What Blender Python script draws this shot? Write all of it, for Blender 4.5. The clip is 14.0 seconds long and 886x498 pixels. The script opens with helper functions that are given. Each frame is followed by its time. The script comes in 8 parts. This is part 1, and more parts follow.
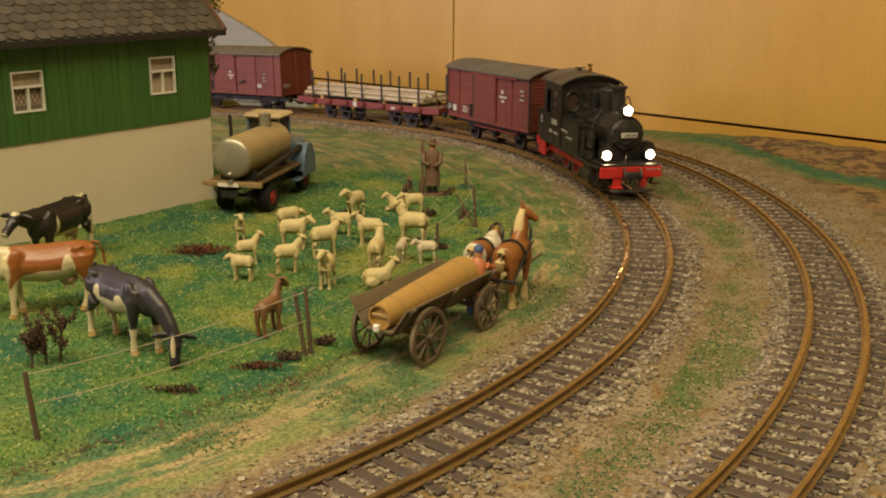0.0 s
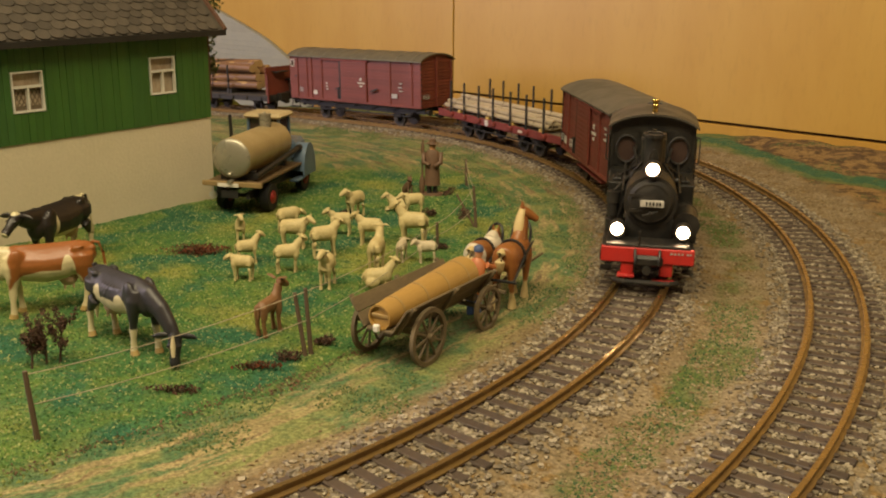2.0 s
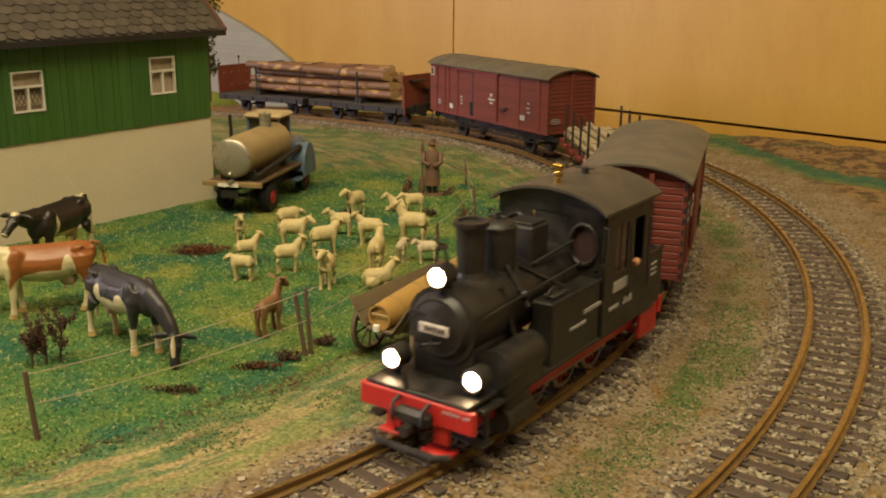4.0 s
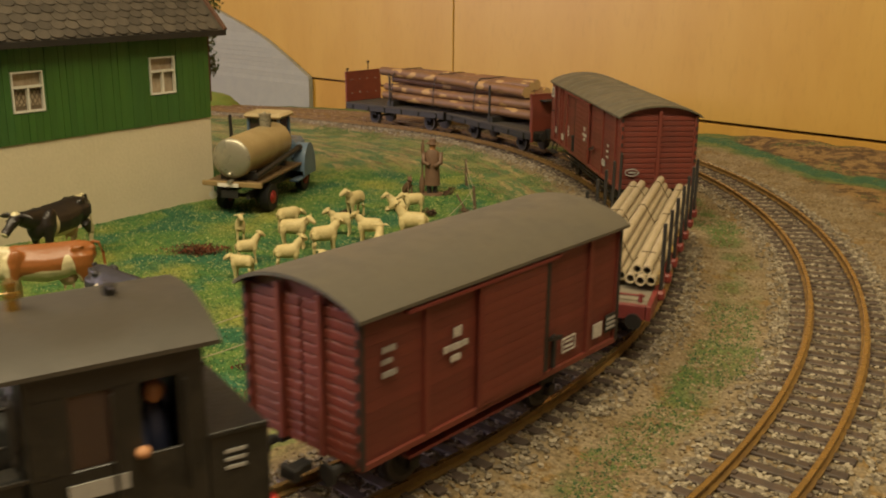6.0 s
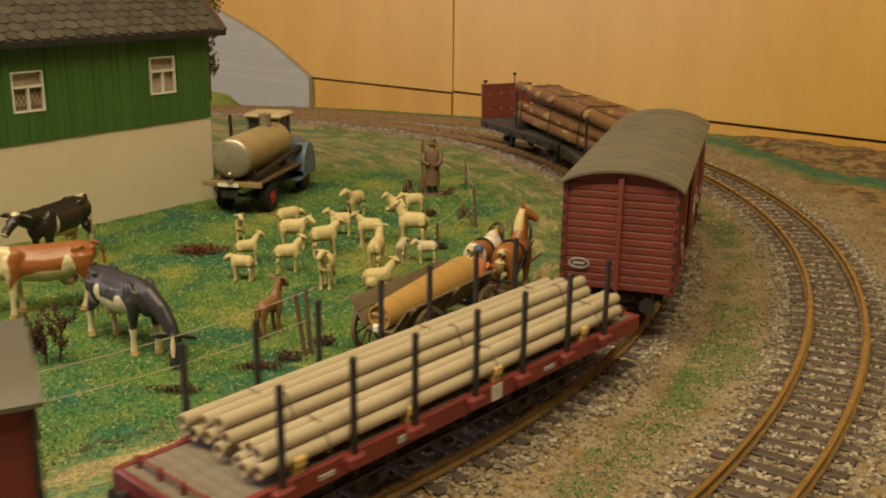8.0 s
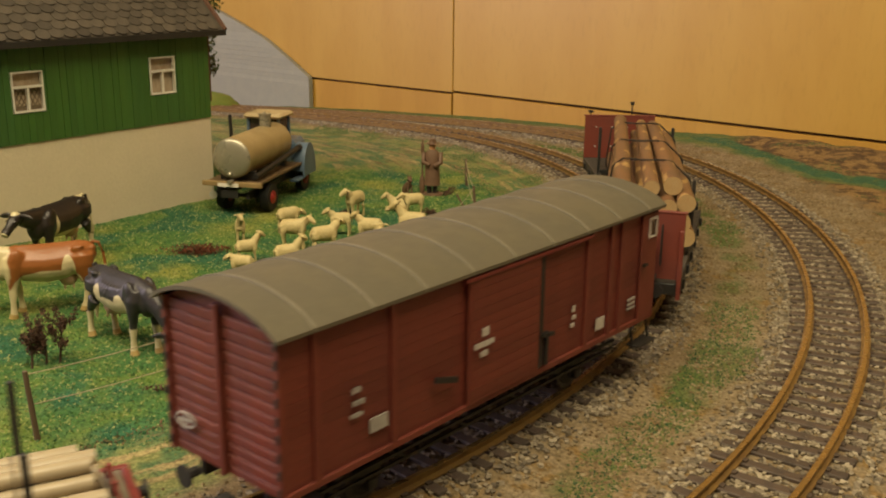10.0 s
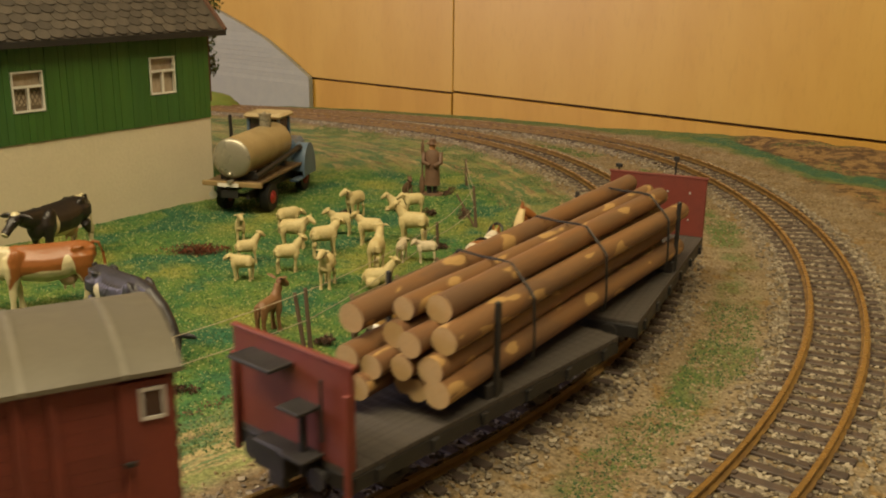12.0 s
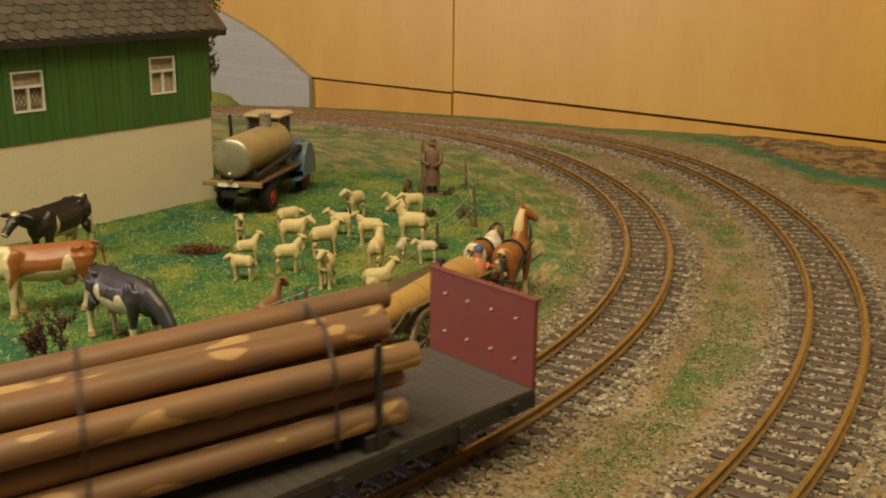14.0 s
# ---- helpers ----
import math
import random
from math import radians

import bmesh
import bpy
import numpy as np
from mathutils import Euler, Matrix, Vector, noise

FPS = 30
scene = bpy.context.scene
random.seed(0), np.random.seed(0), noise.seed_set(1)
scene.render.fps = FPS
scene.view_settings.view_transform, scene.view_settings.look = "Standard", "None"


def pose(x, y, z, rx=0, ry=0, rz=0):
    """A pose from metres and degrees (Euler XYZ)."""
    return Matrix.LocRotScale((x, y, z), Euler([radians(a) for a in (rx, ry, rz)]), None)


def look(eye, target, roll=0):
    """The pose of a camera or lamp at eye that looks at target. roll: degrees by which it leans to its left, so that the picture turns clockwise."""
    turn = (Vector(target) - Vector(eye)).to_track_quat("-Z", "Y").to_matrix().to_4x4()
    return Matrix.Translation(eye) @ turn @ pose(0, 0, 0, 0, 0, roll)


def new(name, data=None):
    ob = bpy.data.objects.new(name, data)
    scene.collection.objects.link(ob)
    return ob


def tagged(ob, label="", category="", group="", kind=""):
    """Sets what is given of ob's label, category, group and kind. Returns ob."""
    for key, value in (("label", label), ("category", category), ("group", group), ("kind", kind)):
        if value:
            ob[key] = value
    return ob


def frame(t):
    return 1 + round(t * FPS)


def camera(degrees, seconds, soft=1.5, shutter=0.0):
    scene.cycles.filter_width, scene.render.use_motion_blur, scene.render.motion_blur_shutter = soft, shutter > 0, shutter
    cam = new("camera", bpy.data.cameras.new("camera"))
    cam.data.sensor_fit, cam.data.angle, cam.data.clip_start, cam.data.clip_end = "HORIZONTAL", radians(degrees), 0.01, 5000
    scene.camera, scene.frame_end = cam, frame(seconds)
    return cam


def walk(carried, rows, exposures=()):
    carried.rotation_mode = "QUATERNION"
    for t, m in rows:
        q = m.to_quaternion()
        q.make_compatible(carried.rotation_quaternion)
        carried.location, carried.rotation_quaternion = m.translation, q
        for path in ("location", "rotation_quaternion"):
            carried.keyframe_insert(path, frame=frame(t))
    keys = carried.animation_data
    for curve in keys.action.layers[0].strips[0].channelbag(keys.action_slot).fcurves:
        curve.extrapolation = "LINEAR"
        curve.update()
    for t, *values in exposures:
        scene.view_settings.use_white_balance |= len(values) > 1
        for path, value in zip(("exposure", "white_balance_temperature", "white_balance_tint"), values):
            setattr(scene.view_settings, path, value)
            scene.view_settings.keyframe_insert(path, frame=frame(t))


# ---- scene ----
# A gauge 0 model railway in a room: 32 mm track, figures at about 1:32.
# z = 0 is the top of the rails; the layout's ground lies just below.

# ---- camera ----
cam = camera(48.53, 14.0, soft=2.0, shutter=0.5)
PITCH, ROLL, EYE = 16.12, 0.643, 0.2195
CAM_POSE = pose(0, 0, EYE) @ pose(0, 0, 0, 90 - PITCH) @ pose(0, 0, 0, 0, 0, ROLL)
walk(cam, [(0.0, CAM_POSE), (14.0, CAM_POSE)], exposures=[(0.0, 0.0), (14.0, 0.0)])

# ---- world, room lamps ----
world = bpy.data.worlds.new("world")
scene.world = world
world.use_nodes = True
wbg = world.node_tree.nodes["Background"]
wbg.inputs[0].default_value = (0.95, 0.85, 0.7, 1)
wbg.inputs[1].default_value = 0.02


def area_lamp(name, m, sx, sy, watts, color):
    li = bpy.data.lights.new(name, "AREA")
    li.shape, li.size, li.size_y, li.energy, li.color = "RECTANGLE", sx, sy, watts, color
    ob = new(name, li)
    ob.matrix_world = m
    return ob


WARM = (1.0, 0.84, 0.53)
area_lamp("ceiling_tube_lamp", look((0.05, -0.10, 1.42), (0.15, 0.75, 0)), 1.2, 0.25, 27.5, WARM)
area_lamp("ceiling_tube_lamp", look((-1.1, 0.1, 1.42), (-0.6, 0.8, 0)), 1.2, 0.25, 19.5, WARM)
area_lamp("window_light", look((-2.5, 0.9, 0.75), (0.0, 1.35, 0.05)), 0.8, 0.9, 38, (0.95, 0.80, 0.95))

# ---- small helpers ----
GROUND = -0.010


def part(name, bm, material, parent=None, label="", smooth=False, at=None):
    me = bpy.data.meshes.new(name)
    bmesh.ops.recalc_face_normals(bm, faces=bm.faces[:])
    bm.to_mesh(me)
    bm.free()
    for mt in (material if isinstance(material, (list, tuple)) else [material]):
        me.materials.append(mt)
    if smooth:
        me.polygons.foreach_set("use_smooth", [True] * len(me.polygons))
        me.set_sharp_from_angle(angle=radians(50))
    ob = new(name, me)
    if parent is not None:
        ob.parent = parent
    if at is not None:
        ob.matrix_local = at
    if label:
        tagged(ob, label)
    return ob


def thing(name, label, category, m=None, group="", kind=""):
    ob = new(name)
    ob.empty_display_size = 0.01
    if m is not None:
        ob.matrix_world = m
    return tagged(ob, label, category, group, kind)


def bm_new():
    return bmesh.new()


def box(bm, sx, sy, sz, m=None, bevel=0.0, mi=0):
    """A box of full sizes sx, sy, sz about the origin of m."""
    m = m if m is not None else Matrix()
    r = bmesh.ops.create_cube(bm, size=1, matrix=m @ Matrix.Diagonal((sx, sy, sz, 1)))
    fs = {f for v in r["verts"] for f in v.link_faces}
    for f in fs:
        f.material_index = mi
    if bevel > 0:
        es = list({e for v in r["verts"] for e in v.link_edges})
        b = bmesh.ops.bevel(bm, geom=es, offset=bevel, segments=1, affect="EDGES", profile=0.5)
        for f in b["faces"]:
            f.material_index = mi
    return bm


def cyl(bm, r1, r2, depth, m=None, seg=16, mi=0):
    """A cylinder or cone along z about the origin of m."""
    m = m if m is not None else Matrix()
    r = bmesh.ops.create_cone(bm, cap_ends=True, segments=seg, radius1=r1, radius2=r2, depth=depth, matrix=m)
    for f in {f for v in r["verts"] for f in v.link_faces}:
        f.material_index = mi
    return bm


def ball(bm, sx, sy, sz, m=None, u=14, w=9, mi=0):
    m = m if m is not None else Matrix()
    r = bmesh.ops.create_uvsphere(bm, u_segments=u, v_segments=w, radius=1, matrix=m @ Matrix.Diagonal((sx, sy, sz, 1)))
    for f in {f for v in r["verts"] for f in v.link_faces}:
        f.material_index = mi
    return bm


def rod(bm, p, q, r, r2=None, seg=8, mi=0):
    """A round bar from p to q."""
    p, q = Vector(p), Vector(q)
    d = q - p
    m = Matrix.Translation((p + q) / 2) @ d.to_track_quat("Z", "Y").to_matrix().to_4x4()
    return cyl(bm, r, r if r2 is None else r2, d.length, m, seg, mi)


def bar(bm, p, q, w, h, mi=0):
    """A square bar from p to q, w wide and h high."""
    p, q = Vector(p), Vector(q)
    d = q - p
    m = Matrix.Translation((p + q) / 2) @ d.to_track_quat("X", "Z").to_matrix().to_4x4()
    return box(bm, d.length, w, h, m, 0, mi)


def tube(bm, stations, seg=12, mi=0):
    """A closed skin through (centre, half width, half height) stations; each ring stands across the way."""
    rings = []
    pts = [Vector(s[0]) for s in stations]
    for i, (c, w, h) in enumerate(stations):
        d = (pts[min(i + 1, len(pts) - 1)] - pts[max(i - 1, 0)]).normalized()
        side = Vector((0, 0, 1)).cross(d)
        side = side.normalized() if side.length > 0.2 else Vector((0, 1, 0))
        up = d.cross(side).normalized()
        rings.append([bm.verts.new(pts[i] + side * w * math.cos(2 * math.pi * k / seg) + up * h * math.sin(2 * math.pi * k / seg)) for k in range(seg)])
    fs = []
    for a, b in zip(rings, rings[1:]):
        for k in range(seg):
            fs.append(bm.faces.new((a[k], a[(k + 1) % seg], b[(k + 1) % seg], b[k])))
    fs.append(bm.faces.new(rings[0][::-1]))
    fs.append(bm.faces.new(rings[-1]))
    for f in fs:
        f.material_index = mi
    return bm


def prism(bm, outline, m, depth, mi=0):
    """A flat outline (x, y) pushed out by depth along z of m."""
    a = [bm.verts.new(m @ Vector((x, y, 0))) for x, y in outline]
    b = [bm.verts.new(m @ Vector((x, y, depth))) for x, y in outline]
    n = len(a)
    fs = [bm.faces.new(a[::-1]), bm.faces.new(b)]
    for k in range(n):
        fs.append(bm.faces.new((a[k], a[(k + 1) % n], b[(k + 1) % n], b[k])))
    for f in fs:
        f.material_index = mi
    return bm


# ---- materials ----
def mix(nt, fac, a, b):
    n = nt.nodes.new("ShaderNodeMix")
    n.data_type = "RGBA"
    for s, val in ((0, fac), (6, a), (7, b)):
        if isinstance(val, bpy.types.NodeSocket):
            nt.links.new(val, n.inputs[s])
        else:
            n.inputs[s].default_value = val if s == 0 else (*val, 1)
    return n.outputs[2]


def math_node(nt, op, a, b=0.0, c=None, clamp=False):
    n = nt.nodes.new("ShaderNodeMath")
    n.operation, n.use_clamp = op, clamp
    for s, val in enumerate((a, b) if c is None else (a, b, c)):
        if isinstance(val, bpy.types.NodeSocket):
            nt.links.new(val, n.inputs[s])
        else:
            n.inputs[s].default_value = val
    return n.outputs[0]


def smooth_step(nt, value, lo, hi):
    n = nt.nodes.new("ShaderNodeMapRange")
    n.interpolation_type = "SMOOTHSTEP"
    nt.links.new(value, n.inputs[0])
    n.inputs[1].default_value, n.inputs[2].default_value = lo, hi
    return n.outputs[0]


def noise_tex(nt, scale, detail=3.0, rough=0.6, vec=None, dist=0.0):
    n = nt.nodes.new("ShaderNodeTexNoise")
    n.inputs["Scale"].default_value, n.inputs["Detail"].default_value = scale, detail
    n.inputs["Roughness"].default_value, n.inputs["Distortion"].default_value = rough, dist
    if vec is not None:
        nt.links.new(vec, n.inputs["Vector"])
    return n.outputs["Fac"]


def coords(nt, stretch=None):
    tc = nt.nodes.new("ShaderNodeTexCoord")
    if stretch is None:
        return tc.outputs["Object"]
    mp = nt.nodes.new("ShaderNodeMapping")
    mp.inputs["Scale"].default_value = stretch
    nt.links.new(tc.outputs["Object"], mp.inputs["Vector"])
    return mp.outputs["Vector"]


def shader(name):
    mt = bpy.data.materials.new(name)
    mt.use_nodes = True
    return mt, mt.node_tree, mt.node_tree.nodes["Principled BSDF"]


def scaled(c, k):
    return tuple(min(1.0, max(0.0, x * k)) for x in c)


def mat(name, base, rough=0.6, metal=0.0, var=0.25, coarse=60, fine=600, bump=0.15, other=None, amount=0.5, stretch=None, piece=0.0):
    """A worn surface: base colour with coarse stains and fine grain; other: a second colour that the stains lean to."""
    mt, nt, bs = shader(name)
    vec = coords(nt, stretch)
    big = smooth_step(nt, noise_tex(nt, coarse, 4, 0.6, vec), 0.35, 0.68)
    small = noise_tex(nt, fine, 2, 0.6, vec)
    dirt = other if other is not None else scaled(base, 1 - var)
    col = mix(nt, math_node(nt, "MULTIPLY", big, amount), base, dirt)
    lit = mix(nt, small, scaled((1, 1, 1), 1 - var), (1, 1, 1))
    m = nt.nodes.new("ShaderNodeMix")
    m.data_type, m.blend_type = "RGBA", "MULTIPLY"
    m.inputs[0].default_value = 1.0
    nt.links.new(col, m.inputs[6])
    nt.links.new(lit, m.inputs[7])
    out = m.outputs[2]
    if piece > 0:
        oi = nt.nodes.new("ShaderNodeObjectInfo")
        hs = nt.nodes.new("ShaderNodeHueSaturation")
        nt.links.new(out, hs.inputs["Color"])
        nt.links.new(math_node(nt, "MULTIPLY_ADD", oi.outputs["Random"], 2 * piece, 1 - piece), hs.inputs["Value"])
        out = hs.outputs[0]
    nt.links.new(out, bs.inputs["Base Color"])
    nt.links.new(math_node(nt, "MULTIPLY_ADD", big, 0.18, rough - 0.09, clamp=True), bs.inputs["Roughness"])
    bs.inputs["Metallic"].default_value = metal
    if bump > 0:
        bp = nt.nodes.new("ShaderNodeBump")
        bp.inputs["Strength"].default_value, bp.inputs["Distance"].default_value = bump, 0.0006
        nt.links.new(small, bp.inputs["Height"])
        nt.links.new(bp.outputs[0], bs.inputs["Normal"])
    return mt


def glow(name, color, strength):
    mt, nt, bs = shader(name)
    bs.inputs["Base Color"].default_value = (*color, 1)
    bs.inputs["Emission Color"].default_value = (*color, 1)
    bs.inputs["Emission Strength"].default_value = strength
    return mt


M_RED = mat("wagon_red_paint", (0.175, 0.036, 0.023), 0.55, var=0.25, coarse=35, fine=900, other=(0.125, 0.030, 0.020))
M_REDFR = mat("frame_red_paint", (0.20, 0.032, 0.026), 0.55, var=0.3, coarse=50)
M_BRIGHTRED = mat("loco_red_paint", (0.50, 0.025, 0.02), 0.45, var=0.2, coarse=60)
M_ROOF = mat("wagon_roof_grey", (0.10, 0.088, 0.066), 0.58, var=0.2, coarse=30, other=(0.078, 0.068, 0.05))
M_ROOF2 = mat("wagon_roof_khaki", (0.115, 0.100, 0.066), 0.6, var=0.2, coarse=30, other=(0.088, 0.076, 0.052))
M_SEAM = mat("pale_roof_seam", (0.19, 0.17, 0.125), 0.6, var=0.25)
M_BLACK = mat("black_metal", (0.016, 0.015, 0.014), 0.48, var=0.45, coarse=95, fine=420, bump=0.3, other=(0.048, 0.038, 0.028))
M_LOCO = mat("loco_black_paint", (0.014, 0.014, 0.013), 0.40, var=0.4, coarse=85, fine=420, bump=0.3, other=(0.045, 0.037, 0.027))
M_WHITE = mat("white_lettering", (0.62, 0.58, 0.52), 0.7, var=0.35, coarse=300, fine=1500)
M_DECK = mat("weathered_deck", (0.058, 0.047, 0.037), 0.8, var=0.4, coarse=90, other=(0.040, 0.033, 0.026), stretch=(1, 4, 1))
M_RAIL = mat("brown_rail", (0.27, 0.165, 0.05), 0.42, 0.35, var=0.3, coarse=70, other=(0.17, 0.095, 0.04))
M_RAILTOP = mat("bright_rail_head", (0.42, 0.29, 0.115), 0.28, 0.85, var=0.15, coarse=80)
M_SLEEPER = mat("brown_sleeper", (0.088, 0.060, 0.044), 0.72, var=0.4, coarse=120, other=(0.055, 0.042, 0.034), stretch=(1, 1, 1), piece=0.2)
M_STEEL = mat("wheel_steel", (0.30, 0.29, 0.27), 0.35, 0.9, var=0.2)
M_BRASS = mat("brass", (0.62, 0.42, 0.12), 0.25, 1.0, var=0.1)

# ---- track plan: each line is three arcs, tightening and then easing behind the meadow ----
class Line:
    def __init__(self, cx, cy, r1, th1, r2, turn, r3):
        self.c1, self.r1, self.th1, self.r2, self.turn, self.r3 = Vector((cx, cy)), r1, th1, r2, turn, r3
        n = Vector((math.cos(th1), math.sin(th1)))
        self.c2 = self.c1 + n * (r1 - r2)
        n = Vector((math.cos(th1 + turn), math.sin(th1 + turn)))
        self.c3 = self.c2 + n * (r2 - r3)

    def at(self, u):
        """Place and outward direction u metres up the line from the first arc's end."""
        if u <= 0:
            a, c, r = self.th1 + u / self.r1, self.c1, self.r1
        elif u <= self.r2 * self.turn:
            a, c, r = self.th1 + u / self.r2, self.c2, self.r2
        else:
            a, c, r = self.th1 + self.turn + (u - self.r2 * self.turn) / self.r3, self.c3, self.r3
        n = Vector((math.cos(a), math.sin(a)))
        return c + n * r, n


LINE_A = Line(-0.5887, 0.9459, 0.7808, -0.5478, 0.7061, 1.4052, 5.3866)
LINE_B = Line(-0.5700, 0.9254, 0.8884, 0.1299, 0.6364, 0.7734, 3.9167)
A_SPAN, B_SPAN = (-0.85, 1.85), (-1.35, 1.45)


def drop(y):
    """How far the layout falls away towards its far corner."""
    return 0.07 * max(0.0, y - 1.15) ** 2


HALF_GAUGE = 0.01725


def sampled(line, span, step=0.01):
    n = int((span[1] - span[0]) / step)
    return np.array([line.at(span[0] + i * step)[0][:] for i in range(n + 1)])


POLY_A, POLY_B = sampled(LINE_A, A_SPAN), sampled(LINE_B, B_SPAN)


def off_line(pts, poly):
    """Signed distance of points from a line, positive on its outer side."""
    out = np.empty(len(pts))
    seg = poly[1:] - poly[:-1]
    for i in range(0, len(pts), 20000):
        p = pts[i:i + 20000]
        d = p[:, None, :] - poly[None, :, :]
        q = (d * d).sum(2)
        k = np.clip(q.argmin(1), 0, len(seg) - 1)
        dd = p - poly[k]
        cross = seg[k, 0] * dd[:, 1] - seg[k, 1] * dd[:, 0]
        out[i:i + 20000] = np.sqrt(q.min(1)) * -np.sign(cross)
    return out


# ---- the backdrop board stands on this line ----
BOARD_P = Vector((0.0128, 1.711, 0))
BOARD_D = Vector((0.757, -0.653, 0)).normalized()
BOARD_N = Vector((BOARD_D.y, -BOARD_D.x, 0)).normalized()
if BOARD_N.y > 0:
    BOARD_N = -BOARD_N


def board_m(along, out, z):
    """A pose on the board: x along it, y up, z out of it towards the room."""
    o = BOARD_P + BOARD_D * along + BOARD_N * out
    m = Matrix((BOARD_D, Vector((0, 0, 1)), BOARD_N)).transposed().to_4x4()
    return Matrix.Translation((o.x, o.y, z)) @ m


def seam_z(along):
    """Height of the long seam, which is not quite level."""
    return 0.0062 + 0.0095 * min(0.25, along)


# ---- ground ----
def relief(x, y, da, db):
    """Height of the scenery over the base, by the distance from both lines."""
    h = 0.0016 * (noise.noise((x * 14, y * 14, 3.1))) + 0.0007 * noise.noise((x * 60, y * 60, 7.7))
    for d in (da, db):
        k = max(0.0, 1 - max(0.0, abs(d) - 0.034) / 0.016)
        h = h * (1 - k) + k * 0.0028
    if db > 0.06:
        e = -(Vector((x, y, 0)) - BOARD_P).dot(-BOARD_N)
        rise = min(1.0, max(0.0, (0.20 - e) / 0.14)) * min(1.0, (db - 0.06) / 0.05)
        right = min(1.0, max(0.0, (x - 0.25) / 0.2))
        h += rise * right * (0.010 + 0.006 * noise.noise((x * 25, y * 25, 1.3)))
    return h - drop(y)


def turf_colour(nt, vec):
    """Flock in blue green, leaf green and yellow green drifts."""
    big, mid = noise_tex(nt, 9, 3, 0.6, vec), noise_tex(nt, 38, 4, 0.65, vec)
    turf = mix(nt, smooth_step(nt, mid, 0.38, 0.62), (0.056, 0.140, 0.042), (0.115, 0.185, 0.040))
    turf = mix(nt, smooth_step(nt, big, 0.50, 0.66), turf, (0.21, 0.225, 0.048))
    return mix(nt, smooth_step(nt, noise_tex(nt, 15, 3, 0.6, vec), 0.49, 0.64), turf, (0.034, 0.115, 0.056))


def ground_material():
    mt, nt, bs = shader("scenic_ground")
    vec = coords(nt)
    at = {}
    for n in ("off_a", "off_b", "along", "off_w", "along_w"):
        nd = nt.nodes.new("ShaderNodeAttribute")
        nd.attribute_name = n
        at[n] = nd.outputs["Fac"]
    sep = nt.nodes.new("ShaderNodeSeparateXYZ")
    nt.links.new(vec, sep.inputs[0])
    big = noise_tex(nt, 9, 3, 0.6, vec)
    mid = noise_tex(nt, 38, 4, 0.65, vec)
    small = noise_tex(nt, 420, 3, 0.7, vec)
    tiny = noise_tex(nt, 1100, 2, 0.7, vec)
    wob = math_node(nt, "MULTIPLY_ADD", mid, 0.03, -0.015)
    a = math_node(nt, "ADD", at["off_a"], wob)
    b = math_node(nt, "ADD", at["off_b"], wob)
    turf = turf_colour(nt, vec)
    # wheel-worn earth path: straw, brown and green drifts drawn out along the line
    cb = nt.nodes.new("ShaderNodeCombineXYZ")
    nt.links.new(math_node(nt, "MULTIPLY", math_node(nt, "MULTIPLY_ADD", wob, 0.6, at["off_a"]), 62.0), cb.inputs[0])
    nt.links.new(math_node(nt, "MULTIPLY", at["along"], 7.0), cb.inputs[1])
    drift = cb.outputs[0]
    earth = mix(nt, smooth_step(nt, mid, 0.36, 0.64), (0.36, 0.285, 0.135), (0.265, 0.21, 0.095))
    green = mix(nt, smooth_step(nt, noise_tex(nt, 30, 3, 0.6, vec), 0.42, 0.58), (0.20, 0.215, 0.075), (0.085, 0.15, 0.062))
    brown = mix(nt, mid, (0.12, 0.075, 0.045), (0.20, 0.130, 0.068))
    path = mix(nt, smooth_step(nt, noise_tex(nt, 1.2, 5, 0.7, drift), 0.41, 0.52), earth, green)
    sh = nt.nodes.new("ShaderNodeVectorMath")
    nt.links.new(drift, sh.inputs[0])
    sh.inputs[1].default_value = (31.7, 12.3, 5.0)
    path = mix(nt, math_node(nt, "MULTIPLY", smooth_step(nt, noise_tex(nt, 1.5, 5, 0.75, sh.outputs[0]), 0.54, 0.62), 0.8), path, brown)
    # gravel between and beside the lines
    grit = mix(nt, smooth_step(nt, mid, 0.35, 0.65), (0.27, 0.21, 0.13), (0.19, 0.135, 0.07))
    grit = mix(nt, smooth_step(nt, noise_tex(nt, 55, 3, 0.7, vec), 0.56, 0.66), grit, (0.22, 0.14, 0.055))
    middle = math_node(nt, "ABSOLUTE", math_node(nt, "MULTIPLY_ADD", math_node(nt, "ADD", a, b), 0.5, -0.002))
    weed = math_node(nt, "MULTIPLY", smooth_step(nt, noise_tex(nt, 8, 3, 0.6, vec), 0.44, 0.56), smooth_step(nt, middle, 0.020, 0.008))
    grit = mix(nt, math_node(nt, "MULTIPLY", weed, 0.85), grit, (0.06, 0.12, 0.022))
    # far verge below the board: green bank, a blue-green band and rough brown earth
    bank = mix(nt, smooth_step(nt, mid, 0.40, 0.60), (0.15, 0.165, 0.052), (0.085, 0.14, 0.050))
    soil = mix(nt, smooth_step(nt, noise_tex(nt, 60, 4, 0.65, vec), 0.42, 0.58), (0.27, 0.17, 0.070), (0.095, 0.058, 0.032))
    far_e = math_node(nt, "ADD", at["off_w"], math_node(nt, "MULTIPLY", wob, 1.2))
    far_s = math_node(nt, "ADD", at["along_w"], math_node(nt, "MULTIPLY", wob, 2.5))
    band = math_node(nt, "MINIMUM", math_node(nt, "MULTIPLY_ADD", math_node(nt, "SUBTRACT", far_s, 0.59), 0.62, 0.100), 0.176)
    off = math_node(nt, "SUBTRACT", far_e, band)
